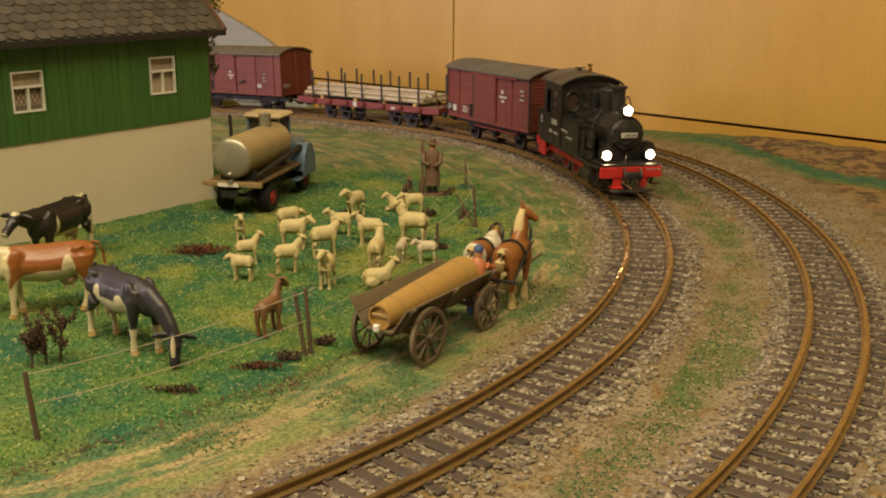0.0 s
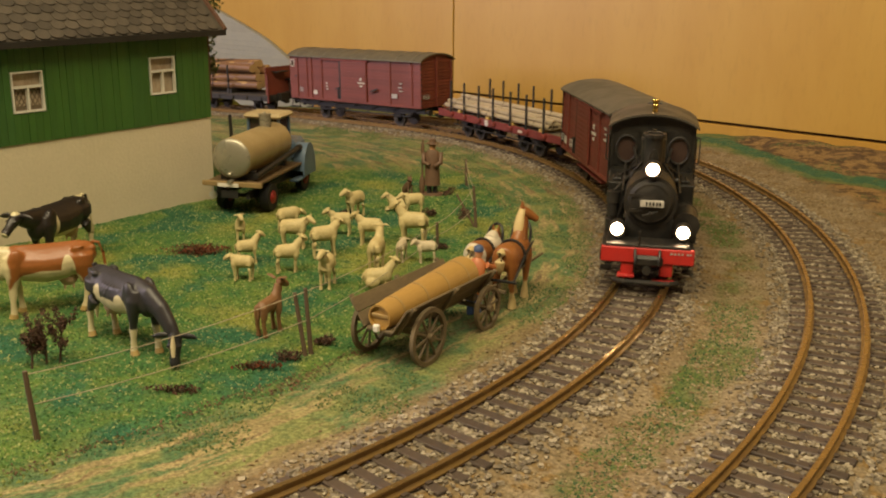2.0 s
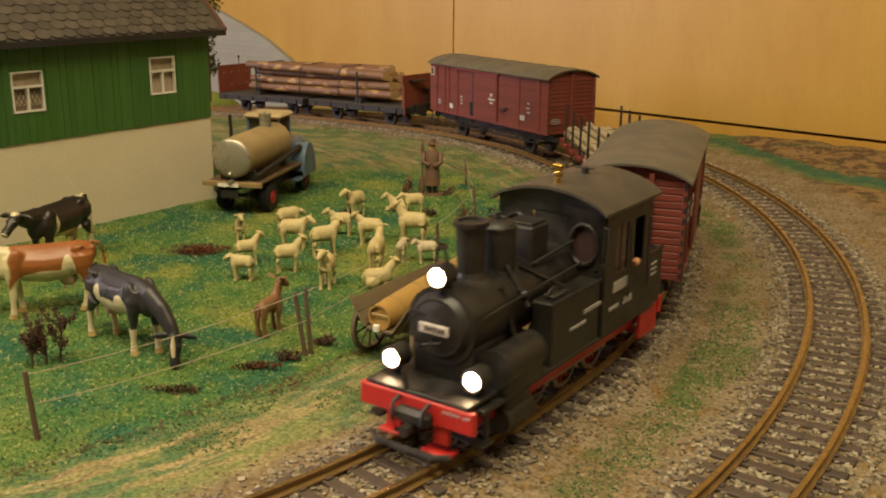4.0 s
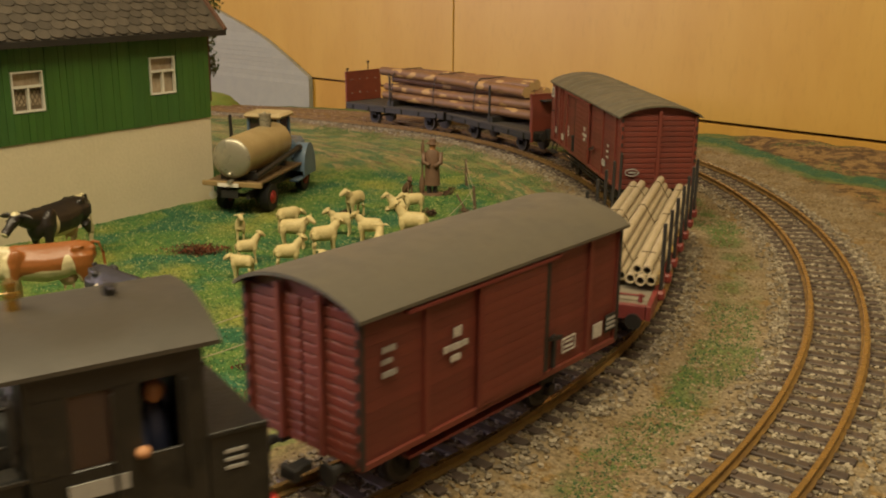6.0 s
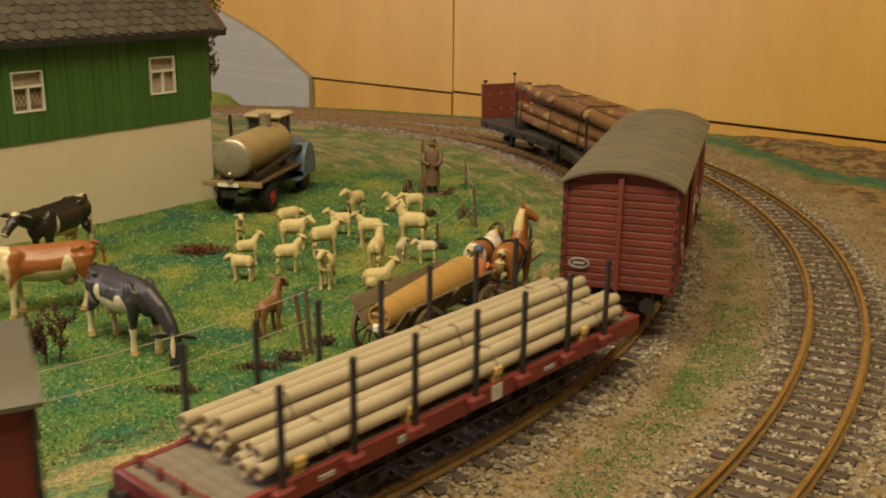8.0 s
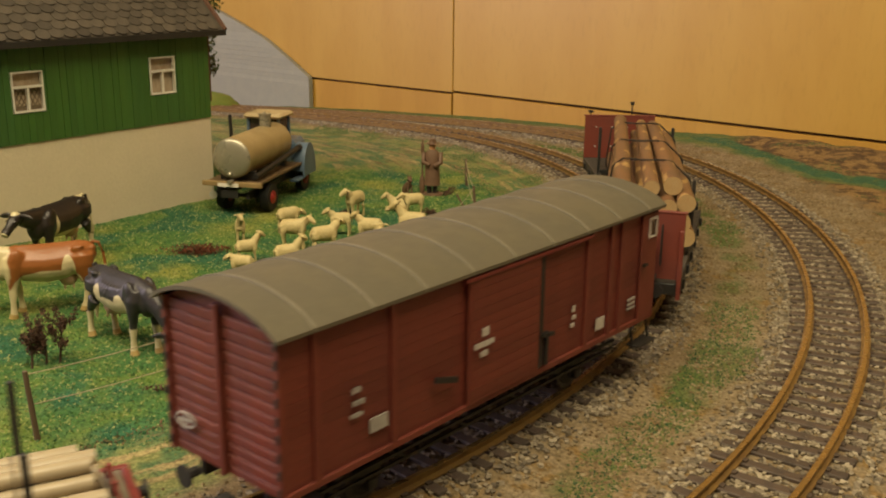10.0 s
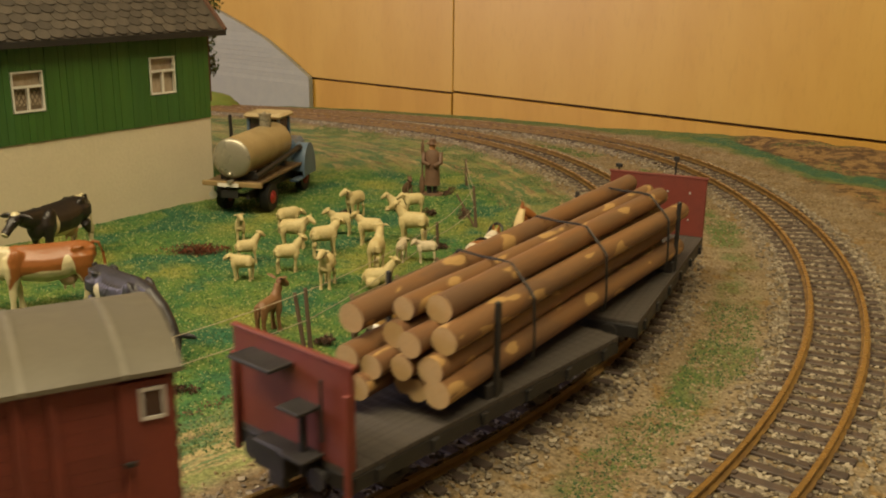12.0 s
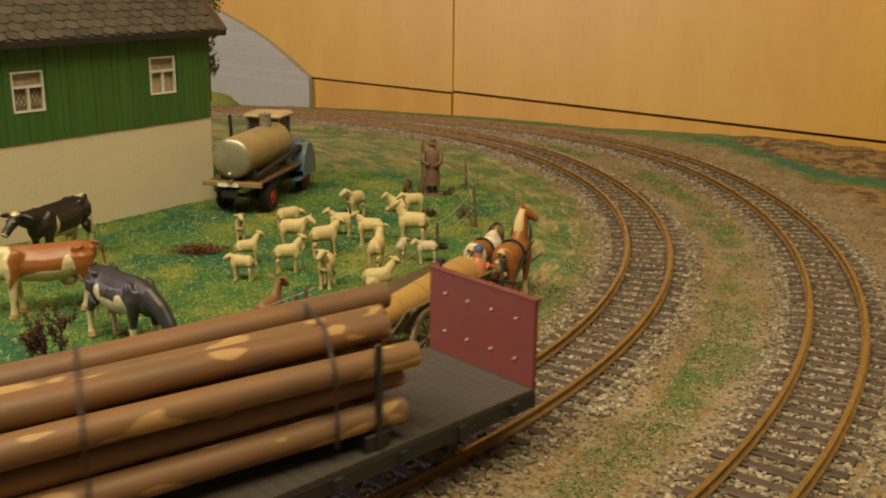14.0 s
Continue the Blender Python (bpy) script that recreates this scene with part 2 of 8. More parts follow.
    rough = math_node(nt, "MAXIMUM", math_node(nt, "MULTIPLY", smooth_step(nt, off, -0.006, -0.016), smooth_step(nt, far_s, 0.52, 0.57)), math_node(nt, "MULTIPLY", smooth_step(nt, off, 0.020, 0.034), smooth_step(nt, far_s, 0.67, 0.71)))
    verge = mix(nt, rough, bank, soil)
    verge = mix(nt, math_node(nt, "MULTIPLY", smooth_step(nt, math_node(nt, "ABSOLUTE", off), 0.020, 0.010), math_node(nt, "MULTIPLY", smooth_step(nt, far_s, 0.42, 0.52), smooth_step(nt, noise_tex(nt, 70, 3, 0.7, vec), 0.25, 0.55))), verge, (0.045, 0.115, 0.062))
    turf = mix(nt, smooth_step(nt, math_node(nt, "ADD", sep.outputs[1], wob), 1.07, 1.17), turf, path)
    col = mix(nt, smooth_step(nt, a, -0.128, -0.112), turf, path)
    col = mix(nt, smooth_step(nt, a, -0.062, -0.042), col, grit)
    col = mix(nt, smooth_step(nt, b, 0.095, 0.125), col, verge)
    sp = mix(nt, smooth_step(nt, small, 0.3, 0.7), (0.55, 0.55, 0.55), (1.25, 1.25, 1.25))
    m = nt.nodes.new("ShaderNodeMix")
    m.data_type, m.blend_type = "RGBA", "MULTIPLY"
    m.inputs[0].default_value = 1.0
    nt.links.new(col, m.inputs[6])
    nt.links.new(sp, m.inputs[7])
    nt.links.new(m.outputs[2], bs.inputs["Base Color"])
    bs.inputs["Roughness"].default_value = 0.9
    bs.inputs["Specular IOR Level"].default_value = 0.2
    bp = nt.nodes.new("ShaderNodeBump")
    bp.inputs["Strength"].default_value, bp.inputs["Distance"].default_value = 0.8, 0.0015
    nt.links.new(math_node(nt, "ADD", small, math_node(nt, "MULTIPLY", tiny, 0.5)), bp.inputs["Height"])
    nt.links.new(bp.outputs[0], bs.inputs["Normal"])
    return mt


M_GROUND = ground_material()
GX, GY, GSTEP = (-1.25, 1.45), (-0.35, 2.45), 0.007


def build_ground():
    xs = np.arange(GX[0], GX[1], GSTEP)
    ys = np.arange(GY[0], GY[1], GSTEP)
    gx, gy = np.meshgrid(xs, ys)
    pts = np.stack([gx.ravel(), gy.ravel()], 1)
    da, db = off_line(pts, POLY_A), off_line(pts, POLY_B)
    n = len(xs)
    verts = [(x, y, GROUND + relief(x, y, p, q)) for (x, y), p, q in zip(pts.tolist(), da.tolist(), db.tolist())]
    faces = [(j * n + i, j * n + i + 1, (j + 1) * n + i + 1, (j + 1) * n + i) for j in range(len(ys) - 1) for i in range(n - 1)]
    me = bpy.data.meshes.new("ground")
    me.from_pydata(verts, [], faces)
    along = np.concatenate([((p[:, None, :] - POLY_A[None]) ** 2).sum(2).argmin(1) for p in np.array_split(pts, 12)]) * 0.01
    rel = pts - np.array(BOARD_P[:2])
    for name, val in (("off_a", da), ("off_b", db), ("along", along), ("off_w", rel @ np.array(BOARD_N[:2])), ("along_w", rel @ np.array(BOARD_D[:2]))):
        me.attributes.new(name, "FLOAT", "POINT").data.foreach_set("value", val.astype(np.float32))
    me.polygons.foreach_set("use_smooth", [True] * len(me.polygons))
    me.materials.append(M_GROUND)
    return tagged(new("ground", me), "scenic layout ground with green turf, dirt path and gravel", "ground", kind="structure")


ground = build_ground()


# ---- tracks ----
def rail_mesh(line, span, side, name, parent):
    """One rail with foot, web and head, swept along the line."""
    prof = [(-0.0028, -0.0052), (0.0028, -0.0052), (0.0028, -0.0044), (0.0006, -0.0036), (0.0006, -0.0016), (0.0014, -0.0012), (0.0014, -0.0002), (0.0010, 0.0),
            (-0.0010, 0.0), (-0.0014, -0.0002), (-0.0014, -0.0012), (-0.0006, -0.0016), (-0.0006, -0.0036), (-0.0028, -0.0044)]
    n = int((span[1] - span[0]) / 0.012)
    verts, faces, mi = [], [], []
    k = len(prof)
    for i in range(n + 1):
        p, nn = line.at(span[0] + (span[1] - span[0]) * i / n)
        for w, z in prof:
            q = p + nn * (side * HALF_GAUGE + w)
            verts.append((q.x, q.y, z - drop(q.y)))
    for i in range(n):
        for j in range(k):
            faces.append((i * k + j, i * k + (j + 1) % k, (i + 1) * k + (j + 1) % k, (i + 1) * k + j))
            mi.append(1 if j in (6, 7, 8) else 0)
    me = bpy.data.meshes.new(name)
    me.from_pydata(verts, [], faces)
    me.materials.append(M_RAIL)
    me.materials.append(M_RAILTOP)
    me.polygons.foreach_set("material_index", mi)
    me.update()
    ob = new(name, me)
    ob.parent = parent
    return ob


def sleeper_mesh():
    bm = bm_new()
    box(bm, 0.0064, 0.060, 0.0034, pose(0, 0, -0.0069), 0.0005)
    for s in (-1, 1):
        for t in (-1, 1):
            box(bm, 0.0036, 0.0022, 0.0012, pose(0, s * HALF_GAUGE + t * 0.0036, -0.0048))
    me = bpy.data.meshes.new("sleeper")
    bm.to_mesh(me)
    bm.free()
    me.materials.append(M_SLEEPER)
    return me


SLEEPER = sleeper_mesh()


def build_track(name, line, span, label):
    tr = thing(name, label, "railway track", kind="structure")
    rail_mesh(line, span, -1, "rail", tr)
    rail_mesh(line, span, 1, "rail", tr)
    rng = random.Random(5)
    pitch = 0.0148
    for i in range(int((span[1] - span[0]) / pitch)):
        p, n = line.at(span[0] + (i + 0.5) * pitch)
        ob = new("sleeper", SLEEPER)
        ob.parent = tr
        ob.matrix_local = pose(p.x, p.y, rng.uniform(-0.0002, 0.0002) - drop(p.y), 0, 0, math.degrees(math.atan2(n.y, n.x)) - 90 + rng.uniform(-1.5, 1.5))
    return tr


build_track("track_inner", LINE_A, A_SPAN, "curved model railway track with brown rails on dark sleepers")
build_track("track_outer", LINE_B, B_SPAN, "outer curved model railway track with brown rails on sleepers")

# ---- backdrop board, room ----
def board_material(name, c1, c2):
    mt, nt, bs = shader(name)
    vec = coords(nt, (1, 1, 0.25))
    g = noise_tex(nt, 18, 4, 0.55, vec, 0.4)
    f = noise_tex(nt, 160, 3, 0.6, vec)
    col = mix(nt, smooth_step(nt, g, 0.35, 0.68), c1, c2)
    col = mix(nt, math_node(nt, "MULTIPLY", smooth_step(nt, f, 0.5, 0.75), 0.25), col, scaled(c2, 0.75))
    nt.links.new(col, bs.inputs["Base Color"])
    bs.inputs["Roughness"].default_value = 0.42
    return mt


M_PLY = board_material("varnished_plywood", (0.425, 0.255, 0.048), (0.40, 0.232, 0.041))
M_PLYLOW = board_material("varnished_plywood_strip", (0.42, 0.235, 0.036), (0.375, 0.20, 0.028))
M_GAP = mat("dark_gap", (0.12, 0.052, 0.018), 0.8, var=0.3)


def build_board():
    bd = thing("wall_back", "varnished yellow plywood backdrop with dark seams", "backdrop board", kind="structure")
    lean = Matrix.Rotation(radians(0.45), 4, "Z")
    for x0, x1 in ((-1.60, -0.0022), (0.0022, 1.55)):
        xm = (x0 + x1) / 2
        bm = bm_new()
        box(bm, x1 - x0, 0.66, 0.012, board_m(xm, -0.006, seam_z(-0.18 if x0 < 0 else 0.25) + (xm + 0.17) * 0.0079 * (x0 < 0) + 0.0020 + 0.33) @ (lean if x0 < 0 else Matrix()), 0.0006)
        part("plywood_panel", bm, M_PLY, bd)
        xs = max(x0, -0.3675)
        xm = (x1 + xs) / 2
        bm = bm_new()
        box(bm, x1 - xs, 0.06, 0.012, board_m(xm, -0.006, seam_z(min(xm, 0.25)) - 0.0020 - 0.03) @ (lean if x0 < 0 else Matrix()), 0.0006)
        part("plywood_strip", bm, M_PLYLOW, bd)
    bm = bm_new()
    box(bm, 3.15, 0.76, 0.004, board_m(-0.025, -0.016, 0.30))
    part("backing", bm, M_GAP, bd)
    bm = bm_new()
    box(bm, 0.007, 0.030, 0.014, board_m(-0.3696, -0.004, -0.0150), 0.0005)
    part("strip_end", bm, mat("dark_wood_edge", (0.16, 0.07, 0.022), 0.6), bd)
    return bd


build_board()
M_PLASTER = mat("cream_room_wall", (0.62, 0.55, 0.42), 0.85, var=0.08, coarse=3)


def build_room():
    x0, x1, y0, y1, z0, z1 = -2.8, 2.4, -2.2, 3.4, -0.95, 1.5
    for nm, sx, sy, sz, cx, cy, cz in (("wall_west", 0.1, y1 - y0, z1 - z0, x0, (y0 + y1) / 2, (z0 + z1) / 2), ("wall_east", 0.1, y1 - y0, z1 - z0, x1, (y0 + y1) / 2, (z0 + z1) / 2),
                                       ("wall_south", x1 - x0, 0.1, z1 - z0, (x0 + x1) / 2, y0, (z0 + z1) / 2), ("wall_north", x1 - x0, 0.1, z1 - z0, (x0 + x1) / 2, y1, (z0 + z1) / 2),
                                       ("ceiling", x1 - x0, y1 - y0, 0.1, (x0 + x1) / 2, (y0 + y1) / 2, z1 + 0.05), ("floor", x1 - x0, y1 - y0, 0.1, (x0 + x1) / 2, (y0 + y1) / 2, z0 - 0.05)):
        bm = bm_new()
        box(bm, sx, sy, sz, pose(cx, cy, cz))
        tagged(part(nm, bm, M_PLASTER), "plain cream room surface", "room wall", kind="structure")


build_room()


# ---- train: x forward, y to the outer side of the curve, z up from the rails ----
SPEED, U0 = 0.14743, 0.4371


def on_line(u, a):
    """Pose of a vehicle whose middle is u up the line and whose pivots are a before and behind it."""
    f, b = LINE_A.at(u - a)[0], LINE_A.at(u + a)[0]
    d = f - b
    zf, zb = -drop(f.y), -drop(b.y)
    return pose((f.x + b.x) / 2, (f.y + b.y) / 2, (zf + zb) / 2, 0, math.degrees(math.atan2(zb - zf, d.length)), math.degrees(math.atan2(d.y, d.x)))


def run(ob, back, pivot):
    walk(ob, [(0.2 * i, on_line(U0 + back - SPEED * 0.2 * i, pivot)) for i in range(71)])


# distance of the middle behind the train's front, half length, half width
LOCO = (0.1040, 0.1076, 0.0322)
BOX1 = (0.3244, 0.0951, 0.0350)
FLAT = (0.6029, 0.1462, 0.0290)
BOX2 = (0.9160, 0.1356, 0.0350)
LOG1 = (1.2074, 0.0992, 0.0355)
LOG2 = (1.4210, 0.0997, 0.0355)
WHEELS, RODS = [], []

M_PLANK = mat("red_painted_plank", (0.168, 0.034, 0.022), 0.55, var=0.3, coarse=70, fine=700, other=(0.118, 0.028, 0.019), stretch=(0.25, 1, 1), piece=0.12)
M_WOODCHOCK = mat("yellow_wood_chock", (0.55, 0.38, 0.12), 0.7, var=0.2)
M_PIPE = mat("beige_pipe", (0.40, 0.33, 0.22), 0.42, var=0.12, coarse=40, other=(0.34, 0.27, 0.17))
M_WIRE = mat("tie_wire", (0.16, 0.12, 0.07), 0.6)
M_GREYDECK = mat("grey_brown_deck_board", (0.20, 0.165, 0.115), 0.75, var=0.3, coarse=120, piece=0.15)
M_RUBBER = mat("dark_underframe", (0.016, 0.015, 0.014), 0.6, var=0.4, other=(0.03, 0.024, 0.02))
M_GLASSD = mat("dark_cab_glass", (0.05, 0.03, 0.025), 0.12, var=0.1, bump=0)
M_LAMP = glow("headlamp_glow", (1.0, 0.68, 0.38), 55.0)
M_FIG = mat("painted_driver_figurine", (0.03, 0.035, 0.07), 0.5)
M_SKIN = mat("painted_face_tone", (0.55, 0.27, 0.13), 0.5, var=0.1)
M_BAR = mat("grey_lettering", (0.42, 0.40, 0.37), 0.6, var=0.3)


def shared(name, me, parent, m):
    ob = new(name, me)
    ob.parent = parent
    ob.matrix_local = m
    return ob


def mesh_of(name, bm, *mats, smooth=False):
    me = bpy.data.meshes.new(name)
    bmesh.ops.recalc_face_normals(bm, faces=bm.faces[:])
    bm.to_mesh(me)
    bm.free()
    for x in mats:
        me.materials.append(x)
    if smooth:
        me.polygons.foreach_set("use_smooth", [True] * len(me.polygons))
        me.set_sharp_from_angle(angle=radians(50))
    return me


def wheel_bm(r, spokes=0):
    bm = bm_new()
    ax = pose(0, 0, 0, 90, 0, 0)
    rod(bm, (0, -0.020, 0), (0, 0.020, 0), 0.0016)
    for s in (-1, 1):
        y = s * 0.0158
        if spokes:
            n = 24
            for k in range(n):
                a, b = 2 * math.pi * k / n, 2 * math.pi * (k + 1) / n
                q = []
                for ang in (a, b):
                    for rr in (r, r * 0.8):
                        for w in (-0.0018, 0.0018):
                            q.append(bm.verts.new((rr * math.cos(ang), y + w, rr * math.sin(ang))))
                for f in ((0, 1, 5, 4), (2, 6, 7, 3), (0, 4, 6, 2), (1, 3, 7, 5)):
                    bm.faces.new([q[i] for i in f])
            for k in range(spokes):
                a = 2 * math.pi * k / spokes
                bar(bm, (0, y, 0), (r * 0.85 * math.cos(a), y, r * 0.85 * math.sin(a)), 0.0014, 0.0014, 1)
            cyl(bm, 0.003, 0.003, 0.005, Matrix.Translation((0, y, 0)) @ ax, 12, 1)
        else:
            cyl(bm, r, r, 0.0034, Matrix.Translation((0, y, 0)) @ ax, 22, 0)
            cyl(bm, r * 0.72, r * 0.72, 0.0042, Matrix.Translation((0, y, 0)) @ ax, 18, 1)
        cyl(bm, r + 0.0012, r + 0.0012, 0.0009, Matrix.Translation((0, s * 0.0138, 0)) @ ax, 22, 0)
    return bm


M_WHEEL = mat("dull_wheel_steel", (0.095, 0.085, 0.072), 0.45, 0.6, var=0.3, coarse=150)
WHEEL = mesh_of("wheelset", wheel_bm(0.0105), M_WHEEL, M_RUBBER)
DRIVER = mesh_of("driving_wheelset", wheel_bm(0.0125, 11), M_STEEL, M_BRIGHTRED)


def wheelset(parent, x, me=None, r=0.0105):
    ob = shared("wheelset", me or WHEEL, parent, pose(x, 0, r))
    WHEELS.append((ob, x, r))
    return ob


def underframe(parent, L, axles, w=0.020, z=0.0245, colour=None):
    """Sole bars, axle guards and boxes, springs, buffers, couplings."""
    colour = colour or M_RUBBER
    bm = bm_new()
    for s in (-1, 1):
        box(bm, 2 * L - 0.004, 0.003, 0.008, pose(0, s * w, z), 0.0004)
    for k in range(5):
        box(bm, 0.003, 2 * w, 0.006, pose(-L * 0.8 + k * L * 0.4, 0, z))
    part("sole_bar_frame", bm, colour, parent)
    for x in axles:
        for s in (-1, 1):
            bm = bm_new()
            prism(bm, [(-0.009, 0.022), (0.009, 0.022), (0.0035, 0.008), (-0.0035, 0.008)], pose(x, s * 0.0205, 0, 90), -0.0012)
            box(bm, 0.006, 0.004, 0.006, pose(x, s * 0.0225, 0.0105), 0.0008)
            for j in range(3):
                box(bm, 0.022 - 0.005 * j, 0.002, 0.0009, pose(x, s * 0.0225, 0.0195 - 0.0012 * j))
            part("axle_guard", bm, M_RUBBER, parent)
        wheelset(parent, x)
    for e in (-1, 1):
        bm = bm_new()
        box(bm, 0.010, 0.006, 0.004, pose(e * (L + 0.004), 0, 0.0185), 0.0006)
        box(bm, 0.004, 0.010, 0.006, pose(e * (L + 0.009), 0, 0.018), 0.0006)
        part("coupling", bm, M_RUBBER, parent)
        for s in (-1, 1):
            bm = bm_new()
            rod(bm, (e * L, s * 0.020, 0.0235), (e * (L + 0.006), s * 0.020, 0.0235), 0.0022)
            rod(bm, (e * (L + 0.006), s * 0.020, 0.0235), (e * (L + 0.0072), s * 0.020, 0.0235), 0.0048, seg=16)
            part("buffer", bm, M_RUBBER, parent)


RIVET = mesh_of("rivet_plate", box(bm_new(), 0.0008, 0.0016, 0.0035), M_RUBBER)


def ring(bm, m, ry, rz, r, n=28):
    """A closed round bar bent to an oval in the y-z plane of m."""
    rows = []
    for k in range(n):
        a = 2 * math.pi * k / n
        rows.append([bm.verts.new(m @ Vector((r * dx, (ry + r * dr) * math.cos(a), (rz + r * dr) * math.sin(a)))) for dx, dr in ((1, 0.4), (0.4, 1), (-1, 1), (-1, -1), (0.4, -1), (1, -0.4))])
    for k in range(n):
        a, b = rows[k], rows[(k + 1) % n]
        for j in range(6):
            bm.faces.new((a[j], a[(j + 1) % 6], b[(j + 1) % 6], b[j]))


def arched_roof(bm, x0, x1, hw, ze, rise, thick=0.0016, n=14):
    """A roof arched across the wagon, with real thickness."""
    prof = [(-hw + 2 * hw * k / n, ze + rise * (1 - (2.0 * k / n - 1) ** 2) ** 0.8) for k in range(n + 1)]
    ring = prof + [(y, z - thick) for y, z in reversed(prof)]
    a = [bm.verts.new((x0, y, z)) for y, z in ring]
    b = [bm.verts.new((x1, y, z)) for y, z in ring]
    for k in range(len(ring)):
        j = (k + 1) % len(ring)
        bm.faces.new((a[k], a[j], b[j], b[k]))
    for k in range(n):
        m2 = len(ring) - 1
        bm.faces.new((a[k], a[m2 - k], a[m2 - k - 1], a[k + 1]))
        bm.faces.new((b[k], b[k + 1], b[m2 - k - 1], b[m2 - k]))


def boxcar(name, label, spec, zb, ze, posts, planks_n, roof_mat, ribs, end_extra):
    L, w = spec[1], spec[2] - 0.001
    t = thing(name, label, "goods wagon")
    bm = bm_new()
    box(bm, 2 * L - 0.006, 2 * w - 0.004, ze - zb, pose(0, 0, (ze + zb) / 2))
    prism(bm, [(-w + 0.003, ze)] + [(-w + 0.003 + (2 * w - 0.006) * k / 10, ze + 0.0085 * (1 - (k / 5 - 1) ** 2) ** 0.8) for k in range(1, 10)] + [(w - 0.003, ze)],
          Matrix.Translation((-L + 0.0022, 0, 0)) @ Matrix(((0, 0, 1, 0), (1, 0, 0, 0), (0, 1, 0, 0), (0, 0, 0, 1))), 2 * L - 0.0044)
    part("body_core", bm, M_RED, t)
    h = (ze - zb) / planks_n
    bm = bm_new()
    box(bm, 2 * L - 0.002, 0.0015, h * 0.985)
    side = mesh_of("side_plank", bm, M_PLANK)
    bm = bm_new()
    box(bm, 0.0015, w - 0.0012, h * 0.86, None, 0.0003)
    endp = mesh_of("end_plank", bm, M_PLANK)
    for s in (-1, 1):
        for k in range(planks_n):
            shared("side_plank", side, t, pose(0, s * (w - 0.0012), zb + (k + 0.5) * h))
    for e in (-1, 1):
        for k in range(planks_n):
            for s in (-1, 1):
                shared("end_plank", endp, t, pose(e * (L - 0.0018), s * w / 2, zb + (k + 0.5) * h))
    # posts on sides, corners and ends
    for s in (-1, 1):
        for x in posts:
            bm = bm_new()
            box(bm, 0.0034, 0.0022, ze - zb - 0.001, pose(x, s * w, (ze + zb) / 2), 0.0003)
            part("post", bm, M_RED, t)
        for e in (-1, 1):
            bm = bm_new()
            box(bm, 0.0030, 0.0030, ze - zb, pose(e * (L - 0.0012), s * (w - 0.0008), (ze + zb) / 2), 0.0003)
            part("corner_post", bm, M_RED, t)
            if not ribs:
                bm = bm_new()
                box(bm, 0.0022, 0.0008, ze - zb - 0.001, pose(e * (L - 0.0006), s * (w + 0.0009), (ze + zb) / 2), 0.0002)
                part("corner_strap", bm, M_RUBBER, t)
            for k in range(9):
                shared("rivet_plate", RIVET, t, pose(e * (L + 0.0004), s * (w - 0.0006), zb + 0.004 + k * (ze - zb - 0.008) / 8))
        bm = bm_new()
        box(bm, 2 * L, 0.0020, 0.0030, pose(0, s * w, zb + 0.0012), 0.0003)
        box(bm, 2 * L, 0.0018, 0.0024, pose(0, s * w, ze - 0.0012), 0.0003)
        part("side_rail", bm, M_RED, t)
    for e in (-1, 1):
        for y in ((0.0,) if end_extra == 1 else (-w * 0.36, w * 0.36)):
            bm = bm_new()
            box(bm, 0.0024, 0.0030, ze - zb + 0.004, pose(e * L, y, (ze + zb) / 2 + 0.002), 0.0003)
            part("end_post", bm, M_RED, t)
    bm = bm_new()
    arched_roof(bm, -L - 0.003, L + 0.003, w + 0.0035, ze - 0.0005, 0.0100)
    roof = part("roof", bm, roof_mat, t, "dull grey arched roof", smooth=True)
    if ribs:
        for k in range(ribs):
            x = -L + (k + 0.5) * 2 * L / ribs
            bm = bm_new()
            arched_roof(bm, x - 0.0007, x + 0.0007, w + 0.0036, ze - 0.0001, 0.0102)
            part("roof_seam", bm, M_SEAM, roof)
    return t, w


def lettering(parent, items, y, m=None):
    """White bars for painted marks: (x, z, width, height)."""
    for x, z, a, b in items:
        bm = bm_new()
        box(bm, a, 0.0006, b, pose(x, y, z))
        part("painted_mark", bm, m or M_WHITE, parent)


def strokes(parent, items, y, m=None, seed=1):
    """Rows of small upright strokes for lines of writing too small to read: (x, z, width, height)."""
    rng = random.Random(seed)
    for x, z, a, b in items:
        bm = bm_new()
        p = -a / 2
        while p < a / 2 - 0.0004:
            w = b * rng.uniform(0.35, 0.62)
            box(bm, w, 0.0006, b * rng.uniform(0.82, 1.0), pose(x + p + w / 2, y, z))
            if rng.random() < 0.6:
                box(bm, w * 1.3, 0.0005, b * 0.26, pose(x + p + w / 2, y, z + rng.choice((-0.36, 0, 0.36)) * b))
            p += w + b * rng.uniform(0.16, 0.34)
        part("painted_mark", bm, m or M_WHITE, parent)


def cross_mark(parent, x, z, y, k=1.0):
    strokes(parent, [(x, z + 0.0055 * k, 0.0055 * k, 0.0040 * k), (x, z, 0.0135 * k, 0.0026 * k), (x, z - 0.0045 * k, 0.0048 * k, 0.0026 * k)], y)


